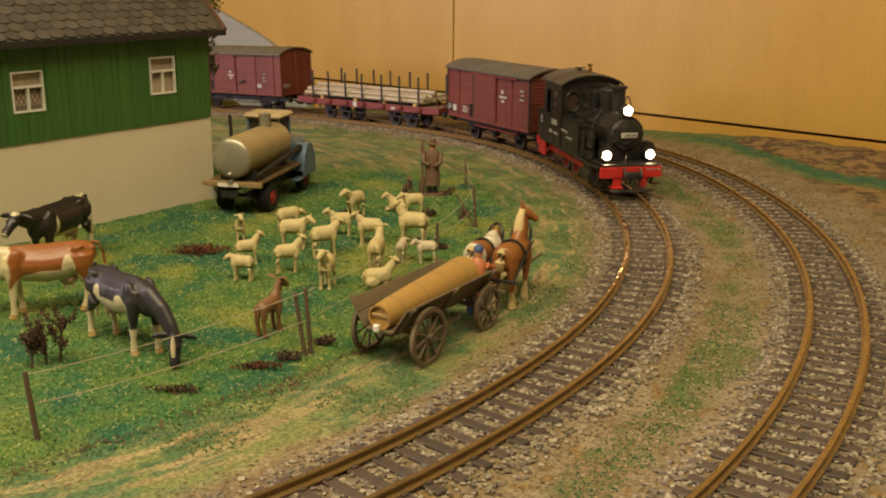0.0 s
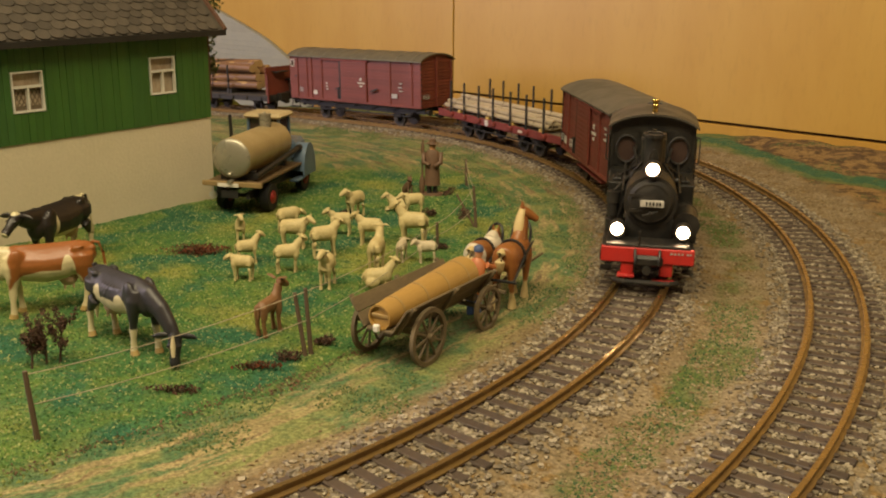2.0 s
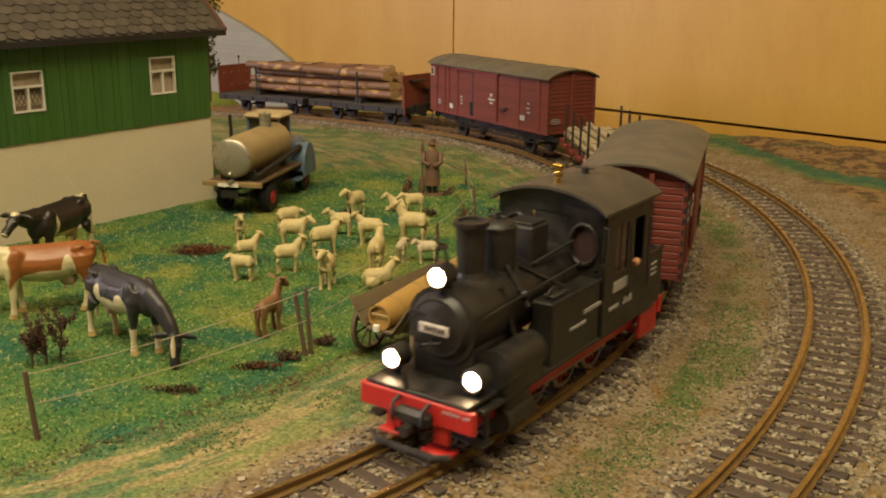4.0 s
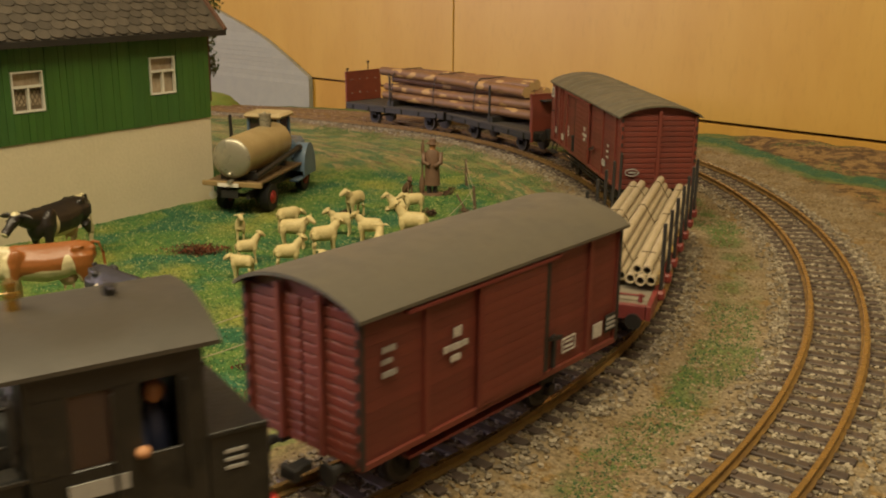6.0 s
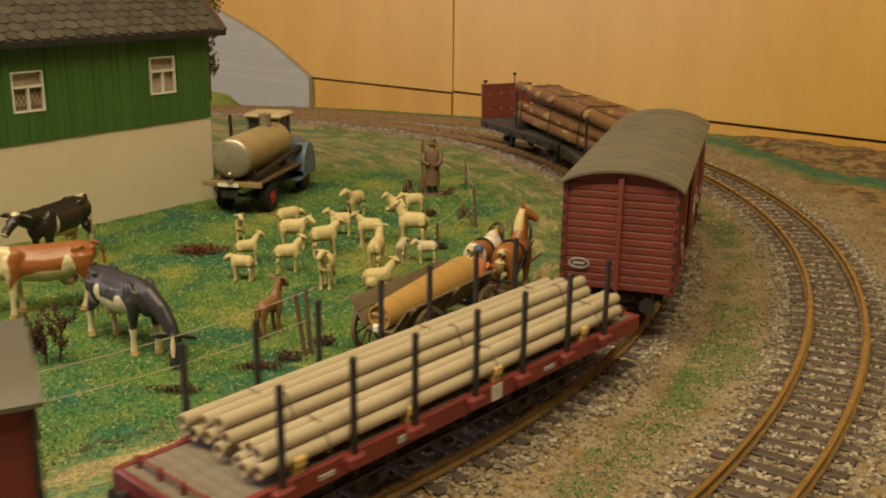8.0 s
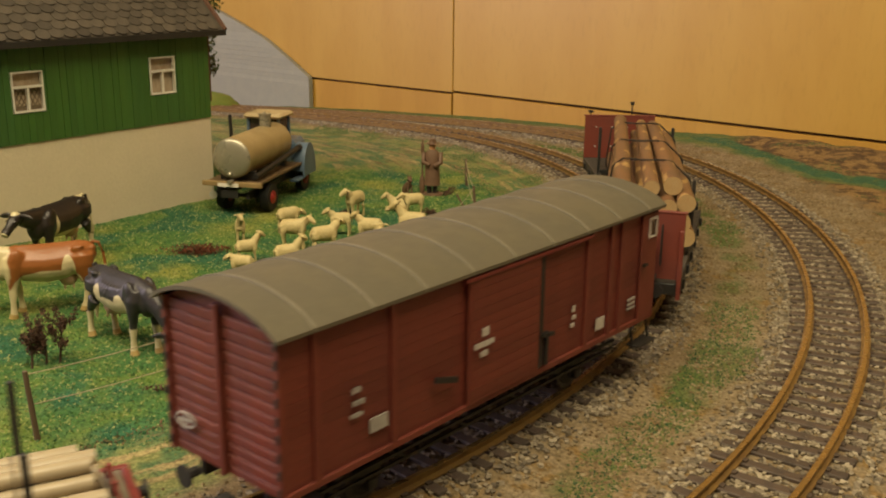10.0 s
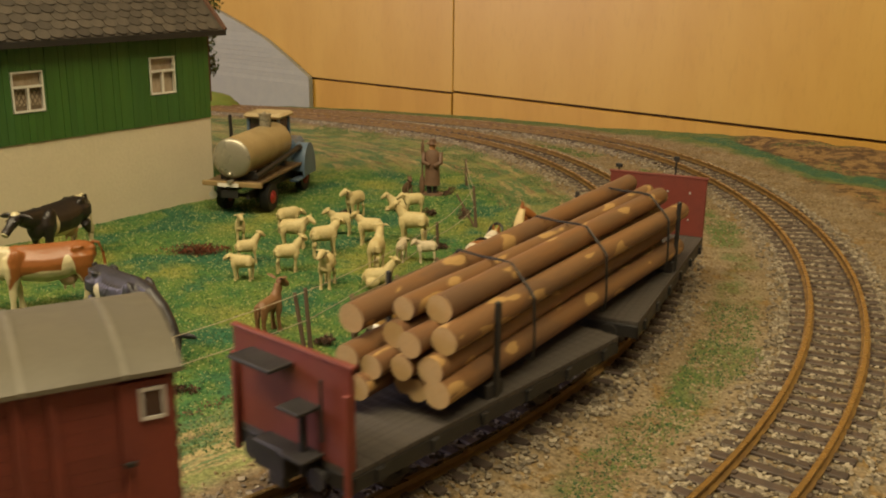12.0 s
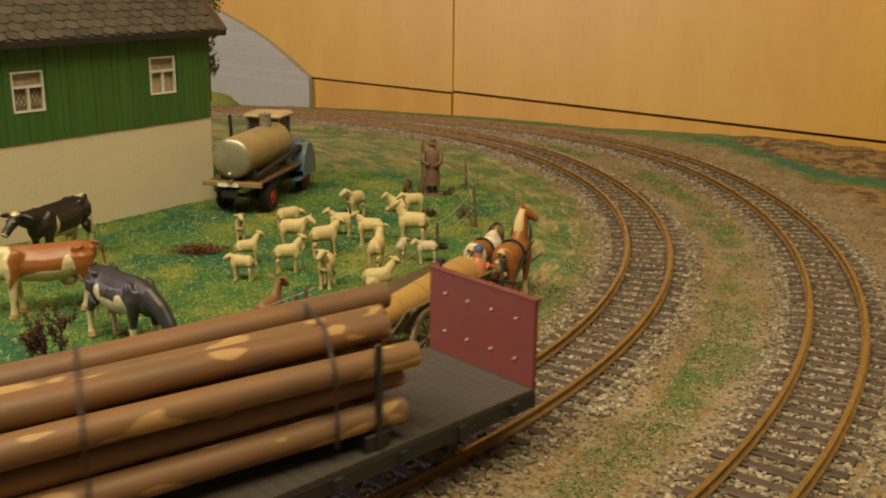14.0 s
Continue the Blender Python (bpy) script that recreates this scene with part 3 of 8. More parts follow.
def door(parent, x0, x1, zb, ze, w, s, rail_x, handle_x):
    """A sliding door proud of the side, with its top rail, edge gap and locking bar."""
    bm = bm_new()
    box(bm, x1 - x0, 0.0016, ze - zb - 0.006, pose((x0 + x1) / 2, s * (w + 0.0012), (ze + zb) / 2 - 0.0005), 0.0003)
    d = part("sliding_door", bm, M_RED, parent)
    n = 12
    bm = bm_new()
    box(bm, x1 - x0 - 0.003, 0.0006, (ze - zb - 0.010) / n * 0.965, None, 0.0001)
    me = mesh_of("door_plank", bm, M_PLANK)
    for k in range(n):
        shared("door_plank", me, d, pose((x0 + x1) / 2, s * (w + 0.0020), zb + 0.005 + (k + 0.5) * (ze - zb - 0.010) / n))
    bm = bm_new()
    box(bm, rail_x[1] - rail_x[0], 0.0030, 0.0022, pose(sum(rail_x) / 2, s * (w + 0.0016), ze - 0.0042), 0.0004)
    part("door_rail", bm, M_REDFR, parent)
    bm = bm_new()
    box(bm, 0.0030, 0.0012, ze - zb - 0.010, pose(x0 - 0.0018, s * (w + 0.0012), (ze + zb) / 2 - 0.001))
    part("door_gap_strip", bm, M_RUBBER, parent)
    bm = bm_new()
    box(bm, 0.0022, 0.0022, 0.017, pose(handle_x, s * (w + 0.0022), zb + 0.013), 0.0003)
    bar(bm, (handle_x - 0.006, s * (w + 0.0026), zb + 0.019), (handle_x + 0.004, s * (w + 0.0026), zb + 0.0205), 0.0014, 0.0018)
    part("door_latch", bm, M_RUBBER, d)


def build_box1():
    zb, ze = 0.0275, 0.0925
    t, w = boxcar("boxcar", "red-brown two-axle boxcar with plank sides and plain grey roof", BOX1, zb, ze, (0.0565, -0.067), 14, M_ROOF, 0, 2)
    underframe(t, BOX1[1] - 0.002, (0.052, -0.052))
    for s in (-1, 1):
        door(t, -0.0265, 0.0235, zb, ze, w, s, (-0.037, 0.070), -0.034)
        y = s * (w + 0.0010)
        strokes(t, [(0.080, 0.0755, 0.008, 0.0026), (0.081, 0.0705, 0.006, 0.0022), (0.080, 0.0650, 0.009, 0.0026)], y, M_BAR, 5)
        cross_mark(t, 0.0385, 0.0645, y, 1.15)
        lettering(t, [(-0.049, 0.0435, 0.0115, 0.0007), (-0.049, 0.0365, 0.0115, 0.0007), (-0.0545, 0.040, 0.0007, 0.0075), (-0.0435, 0.040, 0.0007, 0.0075),
                      (-0.049, 0.0415, 0.007, 0.0010), (-0.049, 0.0388, 0.007, 0.0010), (-0.0755, 0.0395, 0.0080, 0.0075)], y)
        lettering(t, [(-0.0875, 0.0430, 0.008, 0.0012), (-0.0875, 0.0405, 0.008, 0.0012), (-0.0875, 0.0380, 0.008, 0.0012)], y + s * 0.0006, M_BAR)
        bm = bm_new()
        box(bm, 0.0095, 0.0006, 0.0095, pose(-0.0875, y, 0.0405))
        part("notice_panel", bm, M_RUBBER, t)
        bm = bm_new()
        bar(bm, (-0.03, s * 0.030, 0.0215), (0.065, s * 0.030, 0.0215), 0.005, 0.0015)
        for x in (-0.028, 0.018, 0.062):
            bar(bm, (x, s * 0.029, 0.0215), (x, s * 0.024, 0.0285), 0.0015, 0.0015)
        part("running_board", bm, M_REDFR, t)
    return t


def build_box2():
    zb, ze = 0.0300, 0.0955
    t, w = boxcar("boxcar", "long red-brown boxcar with ribbed khaki roof and brakeman's cab", BOX2, zb, ze, (0.118, 0.0764, -0.0655, -0.088, -0.0985), 14, M_ROOF2, 9, 1)
    underframe(t, BOX2[1] - 0.002, (0.078, -0.078))
    for s in (-1, 1):
        door(t, -0.0225, 0.031, zb, ze, w, s, (-0.066, 0.034), -0.028)
        y = s * (w + 0.0010)
        strokes(t, [(0.0985, 0.0630, 0.005, 0.0024), (0.0975, 0.0575, 0.007, 0.0022), (0.098, 0.0525, 0.006, 0.0018)], y, M_BAR, 6)
        lettering(t, [(0.086, 0.0450, 0.010, 0.0060)], y, M_BAR)
        cross_mark(t, 0.0215, 0.0600, y + s * 0.0022, 1.0)
        lettering(t, [(-0.0531, 0.0560, 0.002, 0.003), (-0.0535, 0.0515, 0.003, 0.002), (-0.0525, 0.0475, 0.003, 0.002), (-0.0790, 0.0412, 0.0080, 0.0062)], y)
        lettering(t, [(-0.1105, 0.0465, 0.0075, 0.0012), (-0.1105, 0.0440, 0.0075, 0.0012), (-0.1105, 0.0415, 0.0075, 0.0012)], y, M_BAR)
        # the cab's door with its window
        bm = bm_new()
        box(bm, 0.017, 0.0014, ze - zb - 0.006, pose(-0.1265, s * (w + 0.0006), (ze + zb) / 2 - 0.001), 0.0004)
        cab = part("cab_door", bm, M_RED, t)
        bm = bm_new()
        for dx in (-0.0036, 0.0036):
            box(bm, 0.0011, 0.0012, 0.0105, pose(-0.1285 + dx, s * (w + 0.0016), 0.0835))
        for dz in (-0.0050, 0.0050):
            box(bm, 0.0080, 0.0012, 0.0011, pose(-0.1285, s * (w + 0.0016), 0.0835 + dz))
        part("window_frame", bm, M_WHITE, cab)
        bm = bm_new()
        box(bm, 0.0068, 0.0008, 0.0095, pose(-0.1285, s * (w + 0.0013), 0.0835))
        part("pane", bm, M_GLASSD, cab)
        bm = bm_new()
        bar(bm, (-0.1220, s * (w + 0.003), 0.064), (-0.1180, s * (w + 0.003), 0.064), 0.0015, 0.0014)
        part("door_handle", bm, M_RUBBER, cab)
        bm = bm_new()
        box(bm, 0.020, 0.008, 0.0014, pose(-0.1275, s * 0.0335, 0.0165), 0.0003)
        for x in (-0.136, -0.119):
            bar(bm, (x, s * 0.033, 0.0165), (x, s * 0.030, 0.030), 0.0012, 0.0012)
        part("step", bm, M_RUBBER, t)
        bm = bm_new()
        bar(bm, (0.04, s * (w + 0.0030), zb + 0.0190), (0.054, s * (w + 0.0030), zb + 0.0230), 0.0016, 0.0024)
        part("lever", bm, M_RUBBER, t)
        bm = bm_new()
        for k in range(2):
            bar(bm, (-0.11, s * 0.026, 0.0165 + 0.004 * k), (0.11, s * 0.026, 0.0165 + 0.004 * k), 0.0012, 0.0014)
        for k in range(6):
            bar(bm, (-0.10 + k * 0.04, s * 0.026, 0.0165), (-0.08 + k * 0.04, s * 0.024, 0.029), 0.0012, 0.0012)
        part("truss_rod", bm, M_RUBBER, t)
    # painted oval on the leading end
    bm = bm_new()
    for k in range(20):
        a, b = 2 * math.pi * k / 20, 2 * math.pi * (k + 1) / 20
        bar(bm, (BOX2[1] + 0.0002, -0.023 + 0.0060 * math.cos(a), 0.0455 + 0.0030 * math.sin(a)), (BOX2[1] + 0.0002, -0.023 + 0.0060 * math.cos(b), 0.0455 + 0.0030 * math.sin(b)), 0.0007, 0.0007)
    box(bm, 0.0005, 0.007, 0.0012, pose(BOX2[1] + 0.0002, -0.023, 0.0455))
    part("painted_oval", bm, M_BAR, t)
    return t


def build_flat():
    L, w = FLAT[1], FLAT[2]
    t = thing("stake_wagon", "red flat wagon with black side stakes and plank deck", "goods wagon")
    underframe(t, L - 0.002, (0.085, 0.052, -0.052, -0.085), colour=M_REDFR)
    bm = bm_new()
    for s in (-1, 1):
        box(bm, 2 * L, 0.0030, 0.0090, pose(0, s * (w - 0.0012), 0.0275), 0.0004)
    for e in (-1, 1):
        box(bm, 0.0032, 2 * w - 0.006, 0.0090, pose(e * (L - 0.0016), 0, 0.0275), 0.0004)
    part("deck_frame", bm, M_REDFR, t)
    n = 46
    bm = bm_new()
    box(bm, 2 * L / n * 0.93 - 0.0001, 2 * w - 0.0056, 0.0020, None, 0.0003)
    me = mesh_of("deck_board", bm, M_GREYDECK)
    for k in range(n):
        shared("deck_board", me, t, pose(-L + 0.0034 + (k + 0.5) * (2 * L - 0.0068) / n, 0, 0.0305))
    for x in (0.1105, 0.0740, 0.0387, -0.0014, -0.0365, -0.0735, -0.1080):
        for s in (-1, 1):
            bm = bm_new()
            box(bm, 0.0026, 0.0022, 0.046, pose(x, s * (w + 0.0014), 0.0500), 0.0003)
            st = part("stake", bm, M_RUBBER, t)
            bm = bm_new()
            box(bm, 0.0100, 0.0050, 0.0060, pose(x, s * (w + 0.0016), 0.0285), 0.0012)
            part("stake_pocket", bm, M_REDFR, st)
    for e in (-1, 1):
        for y in (-0.022, -0.0075, 0.0075, 0.022):
            bm = bm_new()
            rod(bm, (e * (L - 0.008), y, 0.0310), (e * (L - 0.008), y, 0.0365), 0.0013)
            part("end_peg", bm, M_REDFR, t)
        bm = bm_new()
        rod(bm, (e * (L - 0.008), -0.0245, 0.0355), (e * (L - 0.008), 0.0245, 0.0355), 0.0007)
        part("end_rail", bm, M_REDFR, t)
    lettering(t, [(0.045, 0.0272, 0.006, 0.003), (0.088, 0.0272, 0.008, 0.002), (-0.060, 0.0272, 0.008, 0.002)], w + 0.0006, M_BAR)
    lettering(t, [(-0.018, 0.0275, 0.0075, 0.0075)], w + 0.0006)
    lettering(t, [(-0.018, 0.0275, 0.0075, 0.0075), (0.06, 0.0272, 0.008, 0.003)], -w - 0.0006)
    for s in (-1, 1):
        bm = bm_new()
        bar(bm, (-0.11, s * 0.0245, 0.0150), (0.11, s * 0.0245, 0.0150), 0.0015, 0.0015)
        for k in range(5):
            bar(bm, (-0.10 + 0.05 * k, s * 0.0245, 0.0150), (-0.10 + 0.05 * k, s * 0.0245, 0.0240), 0.0015, 0.0015)
        part("truss_rod", bm, M_RUBBER, t)
    return t


def build_pipes():
    t = thing("pipe_load", "tied stacks of beige pipes lying on wooden chocks", "pipe stack")
    r, ln = 0.0031, 0.246
    bm = bm_new()
    n = 14
    rings = []
    for x, rr in ((-ln / 2, r), (ln / 2, r), (ln / 2, r * 0.72), (-ln / 2, r * 0.72)):
        rings.append([bm.verts.new((x, rr * math.cos(2 * math.pi * k / n), rr * math.sin(2 * math.pi * k / n))) for k in range(n)])
    for a, b in zip(rings, rings[1:] + rings[:1]):
        for k in range(n):
            bm.faces.new((a[k], a[(k + 1) % n], b[(k + 1) % n], b[k]))
    me = mesh_of("pipe", bm, M_PIPE, smooth=True)
    rng = random.Random(11)
    z0 = 0.0315 + 0.0040 + r
    for yc, tops in ((-0.0188, 2), (0.0, 3), (0.0188, 2)):
        spots = [(yc + 2 * r * k, z0) for k in (-1, 0, 1)]
        spots += [(yc + r * k, z0 + 1.74 * r) for k in ((-1, 1))]
        if tops == 3:
            spots.append((yc, z0 + 3.48 * r))
        for y, z in spots:
            shared("pipe", me, t, pose(-0.007 + rng.uniform(-0.004, 0.004), y, z, rng.uniform(0, 360), 0, rng.uniform(-0.1, 0.1)))
        top = z0 + (2.8 if tops == 2 else 4.55) * r
        for x in (0.085, -0.02, -0.105):
            bm = bm_new()
            hull = [(yc - 3 * r, z0 - r), (yc + 3 * r, z0 - r), (yc + 3.1 * r, z0 + 0.3 * r), (yc + (1.2 if tops == 2 else 0.6) * r, top), (yc - (1.2 if tops == 2 else 0.6) * r, top), (yc - 3.1 * r, z0 + 0.3 * r)]
            for a, b in zip(hull, hull[1:] + hull[:1]):
                rod(bm, (x, *a), (x, *b), 0.0004, seg=5)
            part("tie_wire", bm, M_WIRE, t)
    for x in (0.100, 0.038, -0.020, -0.092):
        bm = bm_new()
        box(bm, 0.0055, 0.0560, 0.0040, pose(x, 0, 0.0335), 0.0005)
        box(bm, 0.0055, 0.0050, 0.0045, pose(x, 0.0270, 0.0375), 0.0008)
        part("wooden_chock", bm, M_WOODCHOCK, t)
    return t


def bark_material():
    mt, nt, bs = shader("peeled_bark")
    oi = nt.nodes.new("ShaderNodeObjectInfo")
    cb = nt.nodes.new("ShaderNodeCombineXYZ")
    for i in range(3):
        nt.links.new(math_node(nt, "MULTIPLY", oi.outputs["Random"], 3.0 + i), cb.inputs[i])

    def grain(stretch):
        ad = nt.nodes.new("ShaderNodeVectorMath")
        nt.links.new(coords(nt, stretch), ad.inputs[0])
        nt.links.new(cb.outputs[0], ad.inputs[1])
        return ad.outputs[0]

    v, w = grain((0.16, 1, 1)), grain((0.42, 1, 1))
    a = noise_tex(nt, 120, 4, 0.6, v)
    b = noise_tex(nt, 900, 3, 0.6, v)
    col = mix(nt, smooth_step(nt, a, 0.35, 0.65), (0.185, 0.082, 0.028), (0.13, 0.070, 0.034))
    col = mix(nt, math_node(nt, "MULTIPLY", oi.outputs["Random"], 0.6), col, (0.215, 0.112, 0.042))
    col = mix(nt, math_node(nt, "MULTIPLY", smooth_step(nt, noise_tex(nt, 40, 3, 0.6, w), 0.52, 0.66), 0.6), col, (0.10, 0.058, 0.034))
    col = mix(nt, smooth_step(nt, noise_tex(nt, 110, 1, 0.3, w), 0.63, 0.66), col, (0.40, 0.245, 0.088))
    col = mix(nt, math_node(nt, "MULTIPLY", b, 0.35), col, (0.085, 0.045, 0.024))
    nt.links.new(col, bs.inputs["Base Color"])
    bs.inputs["Roughness"].default_value = 0.55
    bp = nt.nodes.new("ShaderNodeBump")
    bp.inputs["Strength"].default_value, bp.inputs["Distance"].default_value = 0.35, 0.0008
    nt.links.new(a, bp.inputs["Height"])
    nt.links.new(bp.outputs[0], bs.inputs["Normal"])
    return mt


M_BARK = bark_material()
M_CUT = mat("pale_cut_wood", (0.42, 0.29, 0.135), 0.75, var=0.3, coarse=150, fine=900, other=(0.42, 0.25, 0.10))


def build_logs():
    t = thing("log_load", "stack of peeled brown logs strapped with dark twine", "log stack")
    rng = random.Random(4)
    # height, side and radius of each log, with its two ends
    spots = [(0.0245, 0.0432, 0.0066), (0.0130, 0.0424, 0.0052), (0.0015, 0.0424, 0.0052), (-0.0095, 0.0430, 0.0058), (-0.0225, 0.0432, 0.0060),
             (0.0190, 0.0542, 0.0062), (0.0068, 0.0530, 0.0058), (-0.0050, 0.0532, 0.0058), (-0.0175, 0.0545, 0.0062),
             (0.0238, 0.0660, 0.0064), (0.0100, 0.0642, 0.0058), (-0.0030, 0.0640, 0.0060), (0.0130, 0.0755, 0.0064), (0.0005, 0.0750, 0.0056), (-0.0190, 0.0735, 0.0068)]
    fronts = (0.156, 0.154, 0.150, 0.168, 0.172, 0.156, 0.158, 0.164, 0.166, 0.150, 0.158, 0.150, 0.140, 0.146, 0.158)
    backs = (-0.131, -0.126, -0.132, -0.136, -0.138, -0.134, -0.132, -0.130, -0.140, -0.138, -0.130, -0.142, -0.131, -0.136, -0.150)
    for (y, z, r), x1, x0 in zip(spots, fronts, backs):
        bm = bm_new()
        n, rings = 14, []
        bx, by = rng.uniform(-0.0016, 0.0016), rng.uniform(-0.0008, 0.0008)
        for i in range(9):
            f = i / 8
            x = x0 + (x1 - x0) * f
            rr = r * (0.88 + 0.13 * f) * (1 + rng.uniform(-0.025, 0.025))
            c = (bx * math.sin(f * 3.1), by * math.sin(f * 4))
            rings.append([bm.verts.new((x, c[0] + rr * math.cos(2 * math.pi * k / n), c[1] + rr * math.sin(2 * math.pi * k / n))) for k in range(n)])
        for a, b in zip(rings, rings[1:]):
            for k in range(n):
                bm.faces.new((a[k], a[(k + 1) % n], b[(k + 1) % n], b[k]))
        for ring in (rings[0], rings[-1]):
            f = bm.faces.new(ring)
            f.material_index = 1
        me = mesh_of("log", bm, M_BARK, M_CUT, smooth=True)
        shared("log", me, t, pose(0, y, z, 0, rng.uniform(-0.3, 0.3) + (1.1 if y < -0.018 and z > 0.07 else 0.0), rng.uniform(-0.5, 0.5)))
    hull = [(-0.0290, 0.0375), (0.0310, 0.0365), (0.0322, 0.0440), (0.0310, 0.0680), (0.0285, 0.0712), (0.0165, 0.0815), (0.0100, 0.0820), (-0.0040, 0.0808), (-0.0190, 0.0808), (-0.0262, 0.0740), (-0.0295, 0.0450)]
    for x in (0.075, -0.010, -0.105):
        bm = bm_new()
        for a, b in zip(hull, hull[1:] + hull[:1]):
            rod(bm, (x + a[0] * 0.25, *a), (x + b[0] * 0.25, *b), 0.0007, seg=6)
        part("twine_strap", bm, M_RUBBER, t)
    return t


def build_log_wagon(spec, e, label):
    """A short flat with a red end board at its end e."""
    L, w = spec[1], spec[2]
    t = thing("log_wagon", label, "goods wagon")
    underframe(t, L - 0.002, (0.056, -0.056))
    n = 30
    bm = bm_new()
    box(bm, 2 * L / n * 0.97, 2 * w, 0.0026, None, 0.0003)
    me = mesh_of("deck_board", bm, M_DECK)
    for k in range(n):
        shared("deck_board", me, t, pose(-L + (k + 0.5) * 2 * L / n, 0, 0.0287))
    bm = bm_new()
    for s in (-1, 1):
        box(bm, 2 * L, 0.0024, 0.0070, pose(0, s * (w - 0.0012), 0.0238), 0.0003)
        for k in range(6):
            box(bm, 0.004, 0.002, 0.006, pose(-L * 0.85 + k * L * 0.34, s * (w + 0.0008), 0.0240), 0.0004)
    for q in (-1, 1):
        box(bm, 0.0024, 2 * w, 0.0075, pose(q * (L - 0.0012), 0, 0.0236), 0.0003)
    part("deck_frame", bm, M_RUBBER, t)
    bm = bm_new()
    box(bm, 0.0026, 2 * w, 0.0430, pose(e * (L - 0.0013), 0, 0.0515), 0.0004)
    box(bm, 0.0032, 2 * w + 0.002, 0.0016, pose(e * (L - 0.0013), 0, 0.0735), 0.0003)
    eb = part("end_board", bm, M_RED, t)
    for y in (-0.024, -0.008, 0.008, 0.024):
        for z in (0.042, 0.062):
            bm = bm_new()
            ball(bm, 0.0009, 0.0009, 0.0009, pose(e * (L - 0.0013) - e * 0.0014, y, z), 6, 4)
            part("bolt", bm, M_BAR, eb)
    for s in (-1, 1):
        bm = bm_new()
        box(bm, 0.0026, 0.0026, 0.046, pose(0.006 * e, s * (w - 0.0018), 0.0530), 0.0004)
        part("stake", bm, M_RUBBER, t)
    bm = bm_new()
    box(bm, 0.012, 2 * w - 0.004, 0.0075, pose(0.006 * e, 0, 0.0335), 0.0005)
    part("bolster", bm, M_RUBBER, t)
    if e > 0:
        # brakeman's stand before the board
        bm = bm_new()
        box(bm, 0.014, 0.026, 0.0016, pose(L + 0.006, -0.010, 0.0665), 0.0003)
        box(bm, 0.012, 0.013, 0.0016, pose(L + 0.006, 0.012, 0.0525), 0.0003)
        box(bm, 0.012, 0.014, 0.0016, pose(L + 0.006, 0.013, 0.0325), 0.0003)
        rod(bm, (L + 0.004, 0.012, 0.022), (L + 0.004, 0.012, 0.0525), 0.0016)
        rod(bm, (L + 0.003, 0.022, 0.040), (L + 0.003, 0.022, 0.066), 0.0007)
        box(bm, 0.010, 0.020, 0.012, pose(L + 0.004, -0.004, 0.0260), 0.0006)
        part("brake_stand", bm, M_RUBBER, t)
        for q in (-1, 1):
            bm = bm_new()
            box(bm, 0.0022, 0.0028, 0.045, pose(L + 0.001, q * (w - 0.0014), 0.0400), 0.0003)
            part("corner_post", bm, M_RED, t)
    else:
        bm = bm_new()
        rod(bm, (-L, 0.012, 0.070), (-L, 0.012, 0.0860), 0.0007)
        box(bm, 0.002, 0.004, 0.0035, pose(-L, 0.012, 0.0860), 0.0004)
        part("lamp_iron", bm, M_RUBBER, t)
        bm = bm_new()
        rod(bm, (-L, -0.030, 0.070), (-L, -0.030, 0.0775), 0.0007)
        box(bm, 0.002, 0.005, 0.0030, pose(-L, -0.030, 0.0775), 0.0004)
        part("lamp_iron", bm, M_RUBBER, t)
    return t


